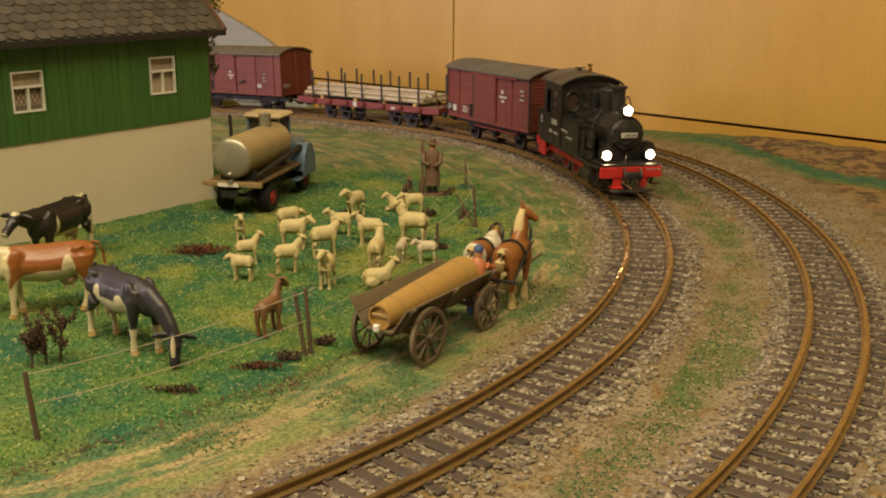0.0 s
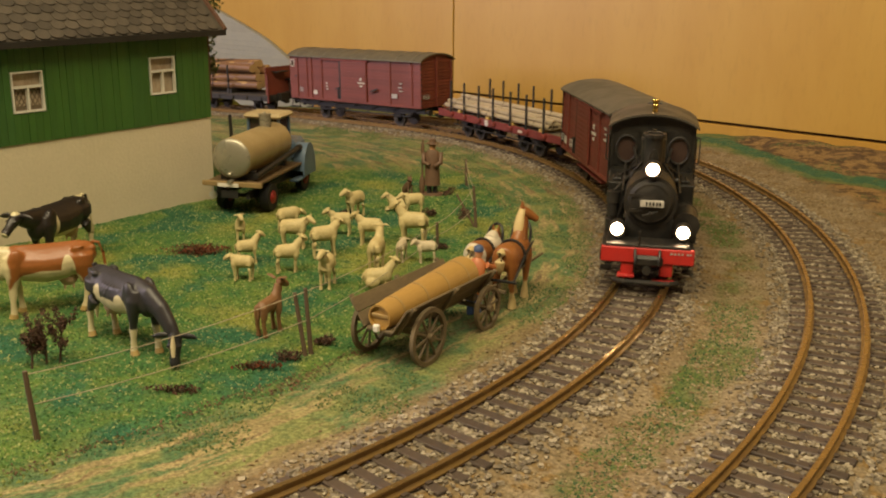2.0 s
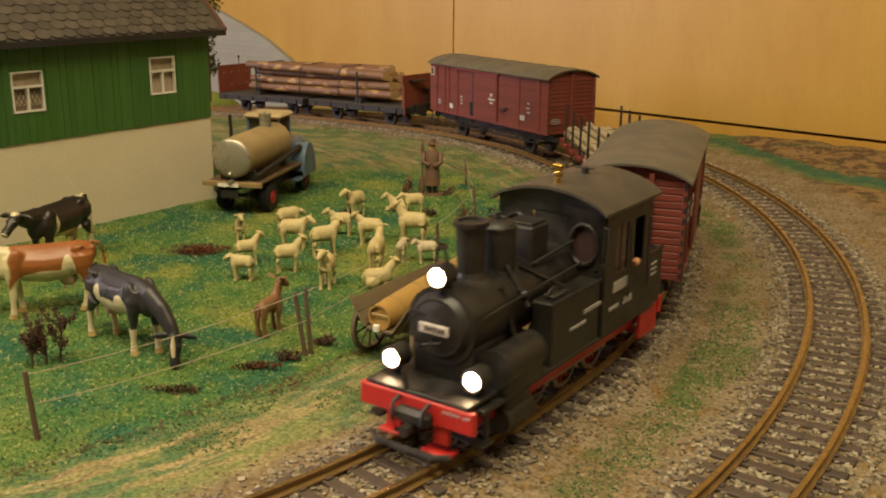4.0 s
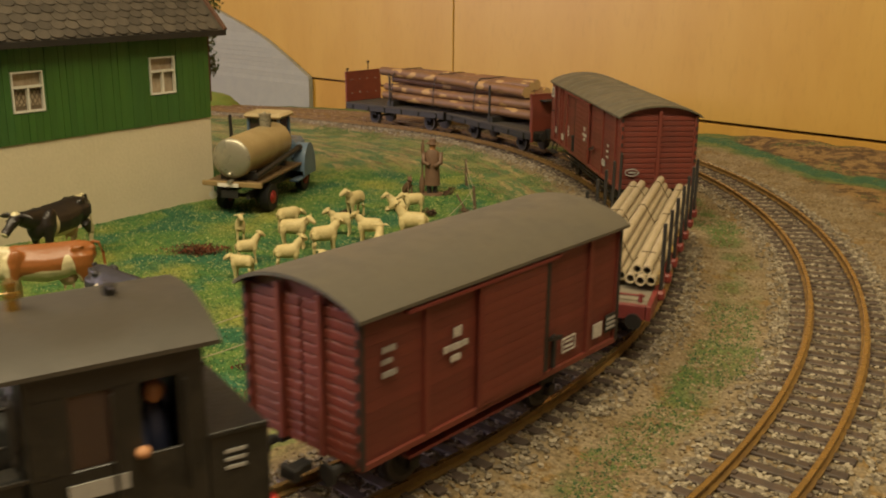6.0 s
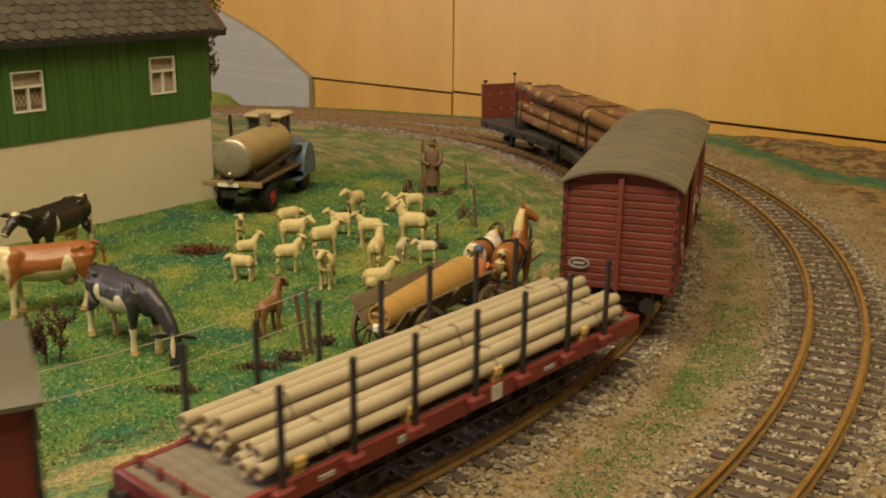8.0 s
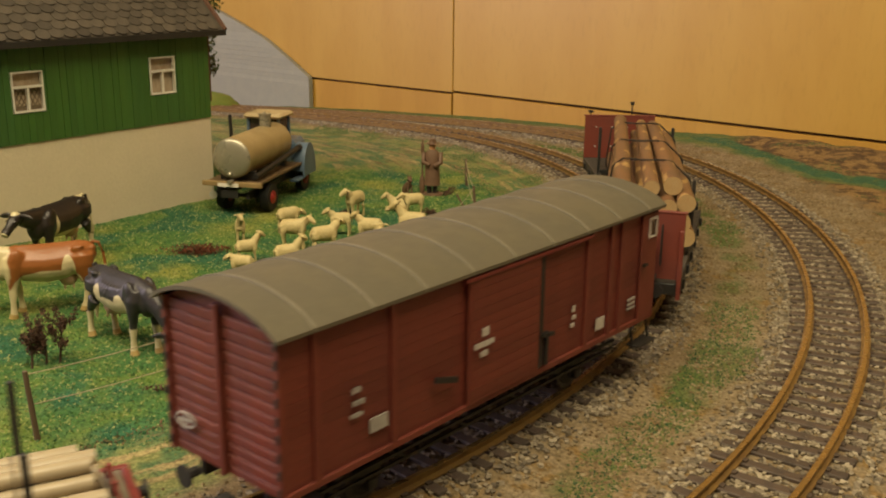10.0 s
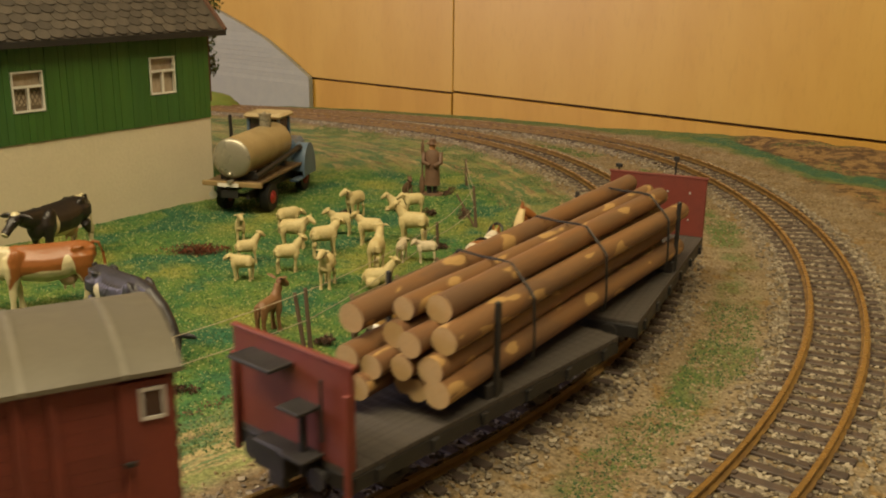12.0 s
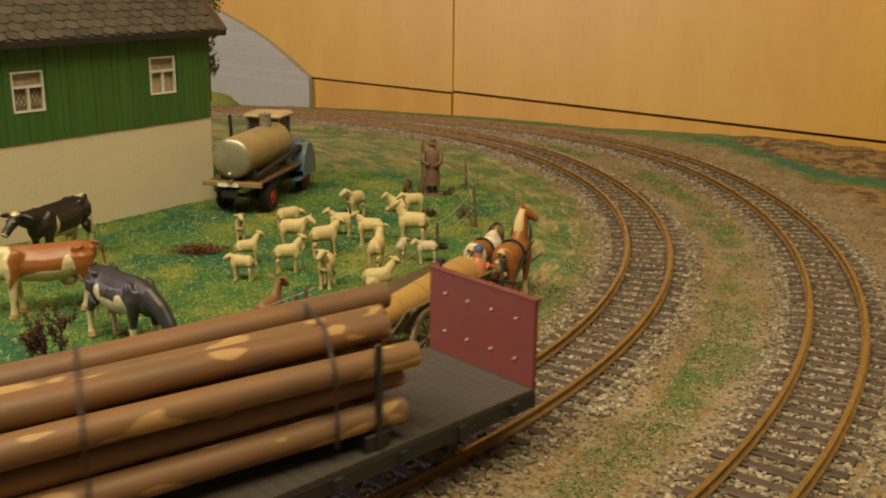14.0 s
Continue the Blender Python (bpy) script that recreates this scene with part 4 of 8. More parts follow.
def build_loco():
    t = thing("steam_locomotive", "small black tank steam locomotive with red frame and lit headlamps", "locomotive")
    X = pose(0, 0, 0, 0, 90, 0)
    bm = bm_new()
    cyl(bm, 0.0178, 0.0178, 0.088, Matrix.Translation((0.024, 0, 0.0590)) @ X, 32)
    boiler = part("boiler", bm, M_LOCO, t, smooth=True)
    for x in (0.000, 0.022, 0.044):
        bm = bm_new()
        cyl(bm, 0.0182, 0.0182, 0.0016, Matrix.Translation((x, 0, 0.0590)) @ X, 32)
        part("boiler_band", bm, M_BLACK, boiler, smooth=True)
    bm = bm_new()
    cyl(bm, 0.0190, 0.0190, 0.026, Matrix.Translation((0.067, 0, 0.0585)) @ X, 32)
    box(bm, 0.026, 0.034, 0.022, pose(0.066, 0, 0.0405), 0.001)
    sb = part("smokebox", bm, M_BLACK, t, smooth=True)
    bm = bm_new()
    cyl(bm, 0.0165, 0.0140, 0.0030, Matrix.Translation((0.0815, 0, 0.0585)) @ X, 32)
    cyl(bm, 0.0130, 0.0040, 0.0022, Matrix.Translation((0.0840, 0, 0.0585)) @ X, 32)
    rod(bm, (0.084, 0, 0.0520), (0.0880, 0, 0.0520), 0.0012)
    rod(bm, (0.0872, -0.005, 0.0505), (0.0872, 0.005, 0.0535), 0.0006)
    for z in (0.064, 0.053):
        bar(bm, (0.0836, -0.015, z), (0.0836, 0.004, z), 0.0012, 0.0022)
    part("smokebox_door", bm, M_BLACK, sb, smooth=True)
    bm = bm_new()
    box(bm, 0.0010, 0.0165, 0.0048, pose(0.0866, 0.0010, 0.0592), 0.0002)
    np_ = part("number_plate", bm, M_WHITE, sb)
    bm = bm_new()
    for y in (-0.0028, -0.0004, 0.0020, 0.0044, 0.0066):
        box(bm, 0.0004, 0.0012, 0.0026, pose(0.0873, y, 0.0592))
    part("plate_bars", bm, M_BLACK, np_)
    bm = bm_new()
    cyl(bm, 0.0062, 0.0070, 0.028, pose(0.058, 0, 0.0890), 24)
    cyl(bm, 0.0085, 0.0066, 0.006, pose(0.058, 0, 0.0765), 24)
    for k in range(24):
        a, b = 2 * math.pi * k / 24, 2 * math.pi * (k + 1) / 24
        bar(bm, (0.058 + 0.0073 * math.cos(a), 0.0073 * math.sin(a), 0.1030), (0.058 + 0.0073 * math.cos(b), 0.0073 * math.sin(b), 0.1030), 0.0022, 0.0024)
    part("chimney", bm, M_BLACK, t, smooth=True)
    bm = bm_new()
    cyl(bm, 0.0088, 0.0088, 0.024, pose(0.036, 0, 0.0850), 28)
    cyl(bm, 0.0094, 0.0094, 0.0012, pose(0.036, 0, 0.0965), 28)
    ball(bm, 0.0088, 0.0088, 0.0035, pose(0.036, 0, 0.0970), 24, 8)
    rod(bm, (0.036, 0, 0.0995), (0.036, 0, 0.1035), 0.0017)
    rod(bm, (0.036, -0.0050, 0.1015), (0.036, 0.0050, 0.1015), 0.0009)
    part("steam_dome", bm, M_BLACK, t, smooth=True)
    bm = bm_new()
    box(bm, 0.016, 0.018, 0.020, pose(0.011, 0, 0.0830), 0.0012)
    box(bm, 0.013, 0.015, 0.0016, pose(0.011, 0, 0.0936), 0.0005)
    part("sand_box", bm, M_BLACK, t)
    # side tanks, footplate
    for s in (-1, 1):
        bm = bm_new()
        box(bm, 0.047, 0.0125, 0.034, pose(0.011, s * 0.0256, 0.0445), 0.0008)
        tank = part("side_tank", bm, M_LOCO, t)
        bm = bm_new()
        box(bm, 0.014, 0.007, 0.0022, pose(0.022, s * 0.0256, 0.0626), 0.0006)
        box(bm, 0.050, 0.0010, 0.0012, pose(0.011, s * 0.0318, 0.0612))
        part("filler_lid", bm, M_BLACK, tank)
        lettering(tank, [(-0.004, 0.0485, 0.018, 0.0020), (0.010, 0.0430, 0.016, 0.0016)], s * 0.0321, M_BAR)
        bm = bm_new()
        box(bm, 0.170, 0.0120, 0.0024, pose(0.006, s * 0.0265, 0.0275), 0.0004)
        part("footplate", bm, M_BLACK, t)
        bm = bm_new()
        box(bm, 0.165, 0.0016, 0.0100, pose(0.002, s * 0.0250, 0.0215), 0.0004)
        box(bm, 0.022, 0.0022, 0.0180, pose(-0.076, s * 0.0300, 0.0185), 0.0005)
        part("frame_plate", bm, M_BRIGHTRED, t)
        # cylinders and rods
        bm = bm_new()
        cyl(bm, 0.0068, 0.0068, 0.022, Matrix.Translation((0.062, s * 0.0275, 0.0155)) @ X, 18)
        box(bm, 0.020, 0.010, 0.010, pose(0.062, s * 0.0270, 0.0235), 0.0012)
        rod(bm, (0.051, s * 0.0275, 0.0155), (0.034, s * 0.0275, 0.0150), 0.0010)
        part("cylinder", bm, M_BLACK, t, smooth=True)
        bm = bm_new()
        bar(bm, (0.032, 0, 0), (-0.032, 0, 0), 0.0014, 0.0026)
        for x in (0.030, 0.0, -0.030):
            cyl(bm, 0.0022, 0.0022, 0.0026, pose(x, 0, 0, 90), 12)
        r_ = part("coupling_rod", bm, M_STEEL, t, at=pose(-0.004, s * 0.0205, 0.0125))
        RODS.append((r_, s))
    for x in (0.026, -0.004, -0.034):
        WHEELS.append((shared("driving_wheelset", DRIVER, t, pose(x, 0, 0.0125)), x, 0.0125))
    # air reservoir and pump beside the smokebox
    bm = bm_new()
    cyl(bm, 0.0090, 0.0090, 0.030, Matrix.Translation((0.060, 0.0262, 0.0415)) @ X, 24)
    box(bm, 0.030, 0.0150, 0.0130, pose(0.060, 0.0262, 0.0350), 0.0008)
    for x in (0.0450, 0.0750):
        cyl(bm, 0.0094, 0.0094, 0.0012, Matrix.Translation((x, 0.0262, 0.0415)) @ X, 24)
    part("air_reservoir", bm, M_BLACK, t, smooth=True)
    bm = bm_new()
    for z, r in ((0.0350, 0.0050), (0.0470, 0.0042), (0.0560, 0.0050)):
        cyl(bm, r, r, 0.0085, pose(0.058, -0.0270, z), 14)
    rod(bm, (0.058, -0.0270, 0.060), (0.045, -0.0180, 0.0680), 0.0011)
    rod(bm, (0.040, -0.0275, 0.030), (0.040, -0.0275, 0.0560), 0.0028)
    part("air_pump", bm, M_BLACK, t, smooth=True)
    for s in (-1, 1):
        bm = bm_new()
        rod(bm, (0.075, s * 0.0200, 0.0650), (-0.010, s * 0.0205, 0.0690), 0.0007)
        rod(bm, (0.030, s * 0.0090, 0.0760), (0.010, s * 0.0240, 0.0620), 0.0010)
        rod(bm, (0.052, s * 0.0140, 0.0720), (0.048, s * 0.0230, 0.0360), 0.0012)
        part("pipe_run", bm, M_BLACK, t)
    # cab: sheet walls with openings
    x0, x1, w = -0.0665, -0.0140, 0.0325
    for s in (-1, 1):
        bm = bm_new()
        y = s * w
        box(bm, x1 - x0, 0.0014, 0.0330, pose((x0 + x1) / 2, y, 0.0445), 0.0003)
        side = part("cab_side", bm, M_LOCO, t)
        for sx, sz, px, pz in ((x1 - x0, 0.0110, (x0 + x1) / 2, 0.0925), (0.0120, 0.0280, x1 - 0.0060, 0.0740), (0.0080, 0.0280, x1 - 0.0290, 0.0740), (0.0080, 0.0280, x0 + 0.0040, 0.0740)):
            bm = bm_new()
            box(bm, sx, 0.0014, sz, pose(px, y, pz), 0.0003)
            part("cab_panel", bm, M_LOCO, side)
        bm = bm_new()
        box(bm, 0.0130, 0.0006, 0.0270, pose(x1 - 0.0185, y - s * 0.0004, 0.0740))
        part("cab_window", bm, M_GLASSD, side)
        lettering(side, [(-0.0330, 0.0535, 0.0180, 0.0058), (-0.0260, 0.0420, 0.0100, 0.0020), (-0.0420, 0.0425, 0.0090, 0.0036)], y + s * 0.0009, M_BAR)
        for x in (x1 - 0.024, x0 + 0.006):
            bm = bm_new()
            rod(bm, (x, y + s * 0.0028, 0.0450), (x, y + s * 0.0028, 0.0860), 0.0006)
            part("grab_rail", bm, M_BLACK, side)
        bm = bm_new()
        bar(bm, (x1 + 0.004, y + s * 0.0040, 0.0700), (x1 + 0.004, y + s * 0.0040, 0.0900), 0.0010, 0.0010)
        bar(bm, (x1 + 0.004, y + s * 0.0005, 0.0900), (x1 + 0.004, y + s * 0.0040, 0.0900), 0.0010, 0.0010)
        bar(bm, (x1 + 0.004, y + s * 0.0005, 0.0700), (x1 + 0.004, y + s * 0.0040, 0.0700), 0.0010, 0.0010)
        part("hand_rail", bm, M_BLACK, side)
    bm = bm_new()
    # front sheet in strips round two round windows
    for z, hh in ((0.0460, 0.036), (0.0955, 0.006)):
        box(bm, 0.0014, 2 * w, hh, pose(x1, 0, z))
    box(bm, 0.0014, 0.0200, 0.0300, pose(x1, 0, 0.0785))
    for s in (-1, 1):
        box(bm, 0.0014, 0.0026, 0.0300, pose(x1, s * (w - 0.0013), 0.0785))
        prism(bm, [(w - 0.002, 0), (w - 0.004, 0.004), (0, 0.0088), (0, 0)], Matrix(((0, 0, 1, x1 - 0.0007), (s, 0, 0, 0), (0, 1, 0, 0.0980), (0, 0, 0, 1))), 0.0014)
        for k in range(24):
            a, b = 2 * math.pi * k / 24, 2 * math.pi * (k + 1) / 24
            ra, rb = [1.35 / max(abs(math.cos(q)), abs(math.sin(q))) if 1.35 / max(abs(math.cos(q)), abs(math.sin(q))) < 1.75 else 1.75 for q in (a, b)]
            q = [bm.verts.new((x1 + 0.0007, s * 0.0205 + 0.0078 * r * math.cos(g), 0.0785 + 0.0105 * r * math.sin(g))) for r, g in ((1, a), (ra, a), (rb, b), (1, b))]
            bm.faces.new(q)
    front = part("cab_front", bm, M_LOCO, t)
    for s in (-1, 1):
        bm = bm_new()
        ring(bm, Matrix.Translation((x1 + 0.0014, s * 0.0205, 0.0785)), 0.0080, 0.0108, 0.0010)
        part("window_ring", bm, M_BLACK, front)
        bm = bm_new()
        cyl(bm, 1, 1, 0.0004, Matrix.Translation((x1, s * 0.0205, 0.0785)) @ Matrix.Diagonal((1, 0.0078, 0.0105, 1)) @ X, 24)
        part("window_glass", bm, M_GLASSD, front)
    bm = bm_new()
    box(bm, 0.0014, 2 * w, 0.070, pose(x0, 0, 0.0630))
    part("cab_back", bm, M_LOCO, t)
    bm = bm_new()
    box(bm, 0.0215, 2 * w - 0.002, 0.0340, pose(x0 - 0.0115, 0, 0.0440), 0.0008)
    for s in (-1, 1):
        box(bm, 0.0200, 0.0016, 0.0020, pose(x0 - 0.0115, s * (w - 0.0006), 0.0612), 0.0003)
    bunker = part("coal_bunker", bm, M_LOCO, t)
    for s in (-1, 1):
        lettering(bunker, [(x0 - 0.010, 0.0535 - 0.0032 * k, 0.0070, 0.0012) for k in range(3)], s * (w - 0.0006), M_BAR)
    bm = bm_new()
    arched_roof(bm, x0 - 0.006, x1 + 0.006, w + 0.0030, 0.0975, 0.0105)
    roof = part("cab_roof", bm, mat("cab_roof_black_grey", (0.062, 0.053, 0.040), 0.5, var=0.25, coarse=40), t, "dull grey-black cab roof", smooth=True)
    bm = bm_new()
    cyl(bm, 0.0022, 0.0022, 0.004, pose(-0.048, 0, 0.1095), 12)
    rod(bm, (-0.048, -0.006, 0.1110), (-0.048, 0.006, 0.1110), 0.0007)
    part("roof_vent", bm, M_BLACK, roof)
    bm = bm_new()
    cyl(bm, 0.0022, 0.0018, 0.004, pose(-0.0190, 0, 0.1095), 14)
    ball(bm, 0.0026, 0.0026, 0.0026, pose(-0.0190, 0, 0.1130), 12, 8)
    cyl(bm, 0.0020, 0.0024, 0.003, pose(-0.0190, 0, 0.1160), 14)
    rod(bm, (-0.0190, -0.0030, 0.1175), (-0.0190, 0.0030, 0.1175), 0.0010)
    part("brass_whistle", bm, M_BRASS, roof, "polished brass bell and whistle", smooth=True)
    # driver, a painted toy
    bm = bm_new()
    tube(bm, [((-0.054, 0.017, 0.030), 0.006, 0.006), ((-0.054, 0.018, 0.060), 0.0075, 0.006), ((-0.054, 0.0185, 0.070), 0.006, 0.005), ((-0.054, 0.019, 0.0735), 0.0025, 0.0025)], 10)
    ball(bm, 0.0036, 0.0034, 0.0044, pose(-0.054, 0.0215, 0.0780), 10, 7, 1)
    tube(bm, [((-0.049, 0.020, 0.069), 0.002, 0.002), ((-0.0475, 0.0285, 0.0635), 0.0018, 0.0018), ((-0.0465, 0.0335, 0.0625), 0.002, 0.002)], 8)
    ball(bm, 0.0026, 0.0026, 0.0022, pose(-0.0462, 0.0350, 0.0630), 8, 6, 1)
    part("driver_figurine", bm, [M_FIG, M_SKIN], t, "painted toy driver leaning at the cab window", smooth=True)
    # front and rear beams
    for e, xb in ((1, 0.0970), (-1, -0.0890)):
        bm = bm_new()
        box(bm, 0.0034, 0.0645, 0.0110, pose(xb, 0, 0.0245), 0.0006)
        for s in (-1, 1):
            box(bm, 0.0028, 0.0090, 0.0110, pose(xb - e * 0.001, s * 0.0135, 0.0150), 0.0006)
        beam = part("buffer_beam", bm, M_BRIGHTRED, t)
        bm = bm_new()
        box(bm, 0.0060, 0.0200, 0.0080, pose(xb + e * 0.0035, 0.001, 0.0215), 0.0020)
        rod(bm, (xb + e * 0.003, 0.0, 0.016), (xb + e * 0.010, 0.0, 0.016), 0.0030)
        part("coupler_block", bm, M_BLACK, beam)
        bm = bm_new()
        tube(bm, [((xb + e * 0.004, -0.022, 0.0070), 0.0016, 0.0018), ((xb + e * 0.0085, -0.016, 0.0072), 0.0016, 0.0018), ((xb + e * 0.0085, 0.016, 0.0072), 0.0016, 0.0018), ((xb + e * 0.004, 0.022, 0.0070), 0.0016, 0.0018)], 8)
        part("rail_guard", bm, M_BLACK, beam)
        bm = bm_new()
        box(bm, 0.008, 0.016, 0.0020, pose(xb - e * 0.001, 0.012, 0.0052), 0.0004)
        box(bm, 0.008, 0.012, 0.0020, pose(xb - e * 0.001, -0.014, 0.0092), 0.0004)
        part("guard_plate", bm, M_BRIGHTRED, beam)
        if e > 0:
            bm = bm_new()
            for y in (0.0165, 0.0190, 0.0215, 0.0240, 0.0275, 0.0295):
                box(bm, 0.0005, 0.0015, 0.0012, pose(xb + 0.0018, y, 0.0272))
            part("painted_mark", bm, M_BAR, beam)
    bm = bm_new()
    box(bm, 0.030, 0.058, 0.0022, pose(0.083, 0, 0.0310), 0.0004)
    bar(bm, (0.097, -0.006, 0.0310), (0.099, -0.006, 0.0420), 0.0016, 0.0016)
    part("front_deck", bm, M_BLACK, t)
    # small fittings: feed pipes, valves, hose, lamp loop, tank handles
    bm = bm_new()
    for k in range(12):
        a, b = math.pi * k / 12, math.pi * (k + 1) / 12
        rod(bm, (0.0800, 0.0030 * math.cos(a), 0.0890 + 0.0075 * math.sin(a)), (0.0800, 0.0030 * math.cos(b), 0.0890 + 0.0075 * math.sin(b)), 0.0007, seg=6)
    part("lamp_loop", bm, M_BLACK, t)
    for s in (-1, 1):
        bm = bm_new()
        rod(bm, (0.040, s * 0.0080, 0.0790), (0.040, s * 0.0215, 0.0600), 0.0011)
        ball(bm, 0.0026, 0.0026, 0.0026, pose(0.040, s * 0.0190, 0.0660), 10, 7)
        rod(bm, (0.022, s * 0.0110, 0.0750), (-0.012, s * 0.0150, 0.0800), 0.0009)
        part("feed_pipe", bm, M_BLACK, t, smooth=True)
        bm = bm_new()
        for k in range(6):
            a, b = math.pi * k / 6, math.pi * (k + 1) / 6
            rod(bm, (0.024 + 0.006 * math.cos(a), s * 0.0256, 0.0632 + 0.0035 * math.sin(a)), (0.024 + 0.006 * math.cos(b), s * 0.0256, 0.0632 + 0.0035 * math.sin(b)), 0.0006, seg=6)
        part("tank_handle", bm, M_BLACK, t)
        bm = bm_new()
        tube(bm, [((0.099, s * 0.0085, 0.0290), 0.0010, 0.0010), ((0.1035, s * 0.0085, 0.0270), 0.0010, 0.0010), ((0.1045, s * 0.0080, 0.0200), 0.0010, 0.0010), ((0.1020, s * 0.0075, 0.0130), 0.0012, 0.0012)], 8)
        part("brake_hose", bm, M_BLACK, t, smooth=True)
        bm = bm_new()
        box(bm, 0.0100, 0.0080, 0.0012, pose(0.0880, s * 0.0290, 0.0110), 0.0003)
        bar(bm, (0.0840, s * 0.0290, 0.0110), (0.0840, s * 0.0290, 0.0270), 0.0010, 0.0030)
        part("foot_step", bm, M_BLACK, t)
    # headlamps
    for y, z, x in ((-0.0222, 0.0400, 0.0880), (0.0238, 0.0400, 0.0880), (0.0, 0.0830, 0.0830)):
        bm = bm_new()
        cyl(bm, 0.0056, 0.0056, 0.0080, Matrix.Translation((x - 0.004, y, z)) @ X, 22)
        ring(bm, Matrix.Translation((x + 0.0004, y, z)), 0.0053, 0.0053, 0.0008, 22)
        rod(bm, (x - 0.004, y, z - 0.0055), (x - 0.004, y, z - 0.0085), 0.0018)
        lamp = part("headlamp", bm, M_BLACK, t, smooth=True)
        bm = bm_new()
        ball(bm, 0.0016, 0.0044, 0.0044, pose(x + 0.0002, y, z), 18, 10)
        part("lamp_lens", bm, M_LAMP, lamp, "glowing warm white lens", smooth=True)
    return t


loco = build_loco()
loco.scale = (1.09, 1.0, 1.0)
box1 = build_box1()
flat = build_flat()
pipes = build_pipes()
box2 = build_box2()
log1 = build_log_wagon(LOG1, 1, "dark-decked log wagon with red end board and brake stand")
log2 = build_log_wagon(LOG2, -1, "dark-decked log wagon with red end board at its tail")
logs = build_logs()


def motions():
    for ob, spec in ((loco, LOCO), (box1, BOX1), (flat, FLAT), (pipes, FLAT), (box2, BOX2), (log1, LOG1), (log2, LOG2)):
        run(ob, spec[0], spec[1] * 0.55)
    run(logs, (LOG1[0] + LOG2[0]) / 2, 0.1068)
    for ob, x, r in WHEELS:
        turn = math.degrees(SPEED / r)
        walk(ob, [(0.1 * i, pose(x, 0, r, 0, 0, 0) @ Matrix.Rotation(radians(turn * 0.1 * i), 4, "Y")) for i in range(141)])
    for ob, s in RODS:
        turn = SPEED / 0.0125
        walk(ob, [(0.1 * i, pose(-0.004 + 0.005 * math.sin(turn * 0.1 * i + (s > 0) * 1.57), s * 0.0205, 0.0125 + 0.005 * math.cos(turn * 0.1 * i + (s > 0) * 1.57))) for i in range(141)])


# ---- house ----
M_GREENWOOD = mat("green_painted_boards", (0.052, 0.140, 0.024), 0.55, var=0.3, coarse=40, fine=420, other=(0.034, 0.112, 0.022), stretch=(1, 1, 0.10), piece=0.07)
M_STUCCO = mat("cream_stucco", (0.66, 0.57, 0.40), 0.85, var=0.12, coarse=25, fine=330, bump=0.7, other=(0.60, 0.52, 0.36))
M_SHINGLE = mat("grey_brown_shingle", (0.078, 0.062, 0.044), 0.75, var=0.4, coarse=90, fine=900, other=(0.048, 0.041, 0.031), piece=0.3)
M_CURTAIN = mat("pale_net_curtain", (0.50, 0.40, 0.28), 0.85, var=0.4, coarse=260, fine=900, other=(0.34, 0.24, 0.15), stretch=(1, 1, 0.25))
M_WINWHITE = mat("white_window_paint", (0.70, 0.66, 0.58), 0.6, var=0.1)
M_REDWOOD = mat("red_brown_trim", (0.13, 0.062, 0.036), 0.7, var=0.3)
HOUSE = Matrix.Translation((-0.234, 0.968, GROUND)) @ pose(0, 0, 0, 0, 0, math.degrees(math.atan2(-0.804, -0.594)))


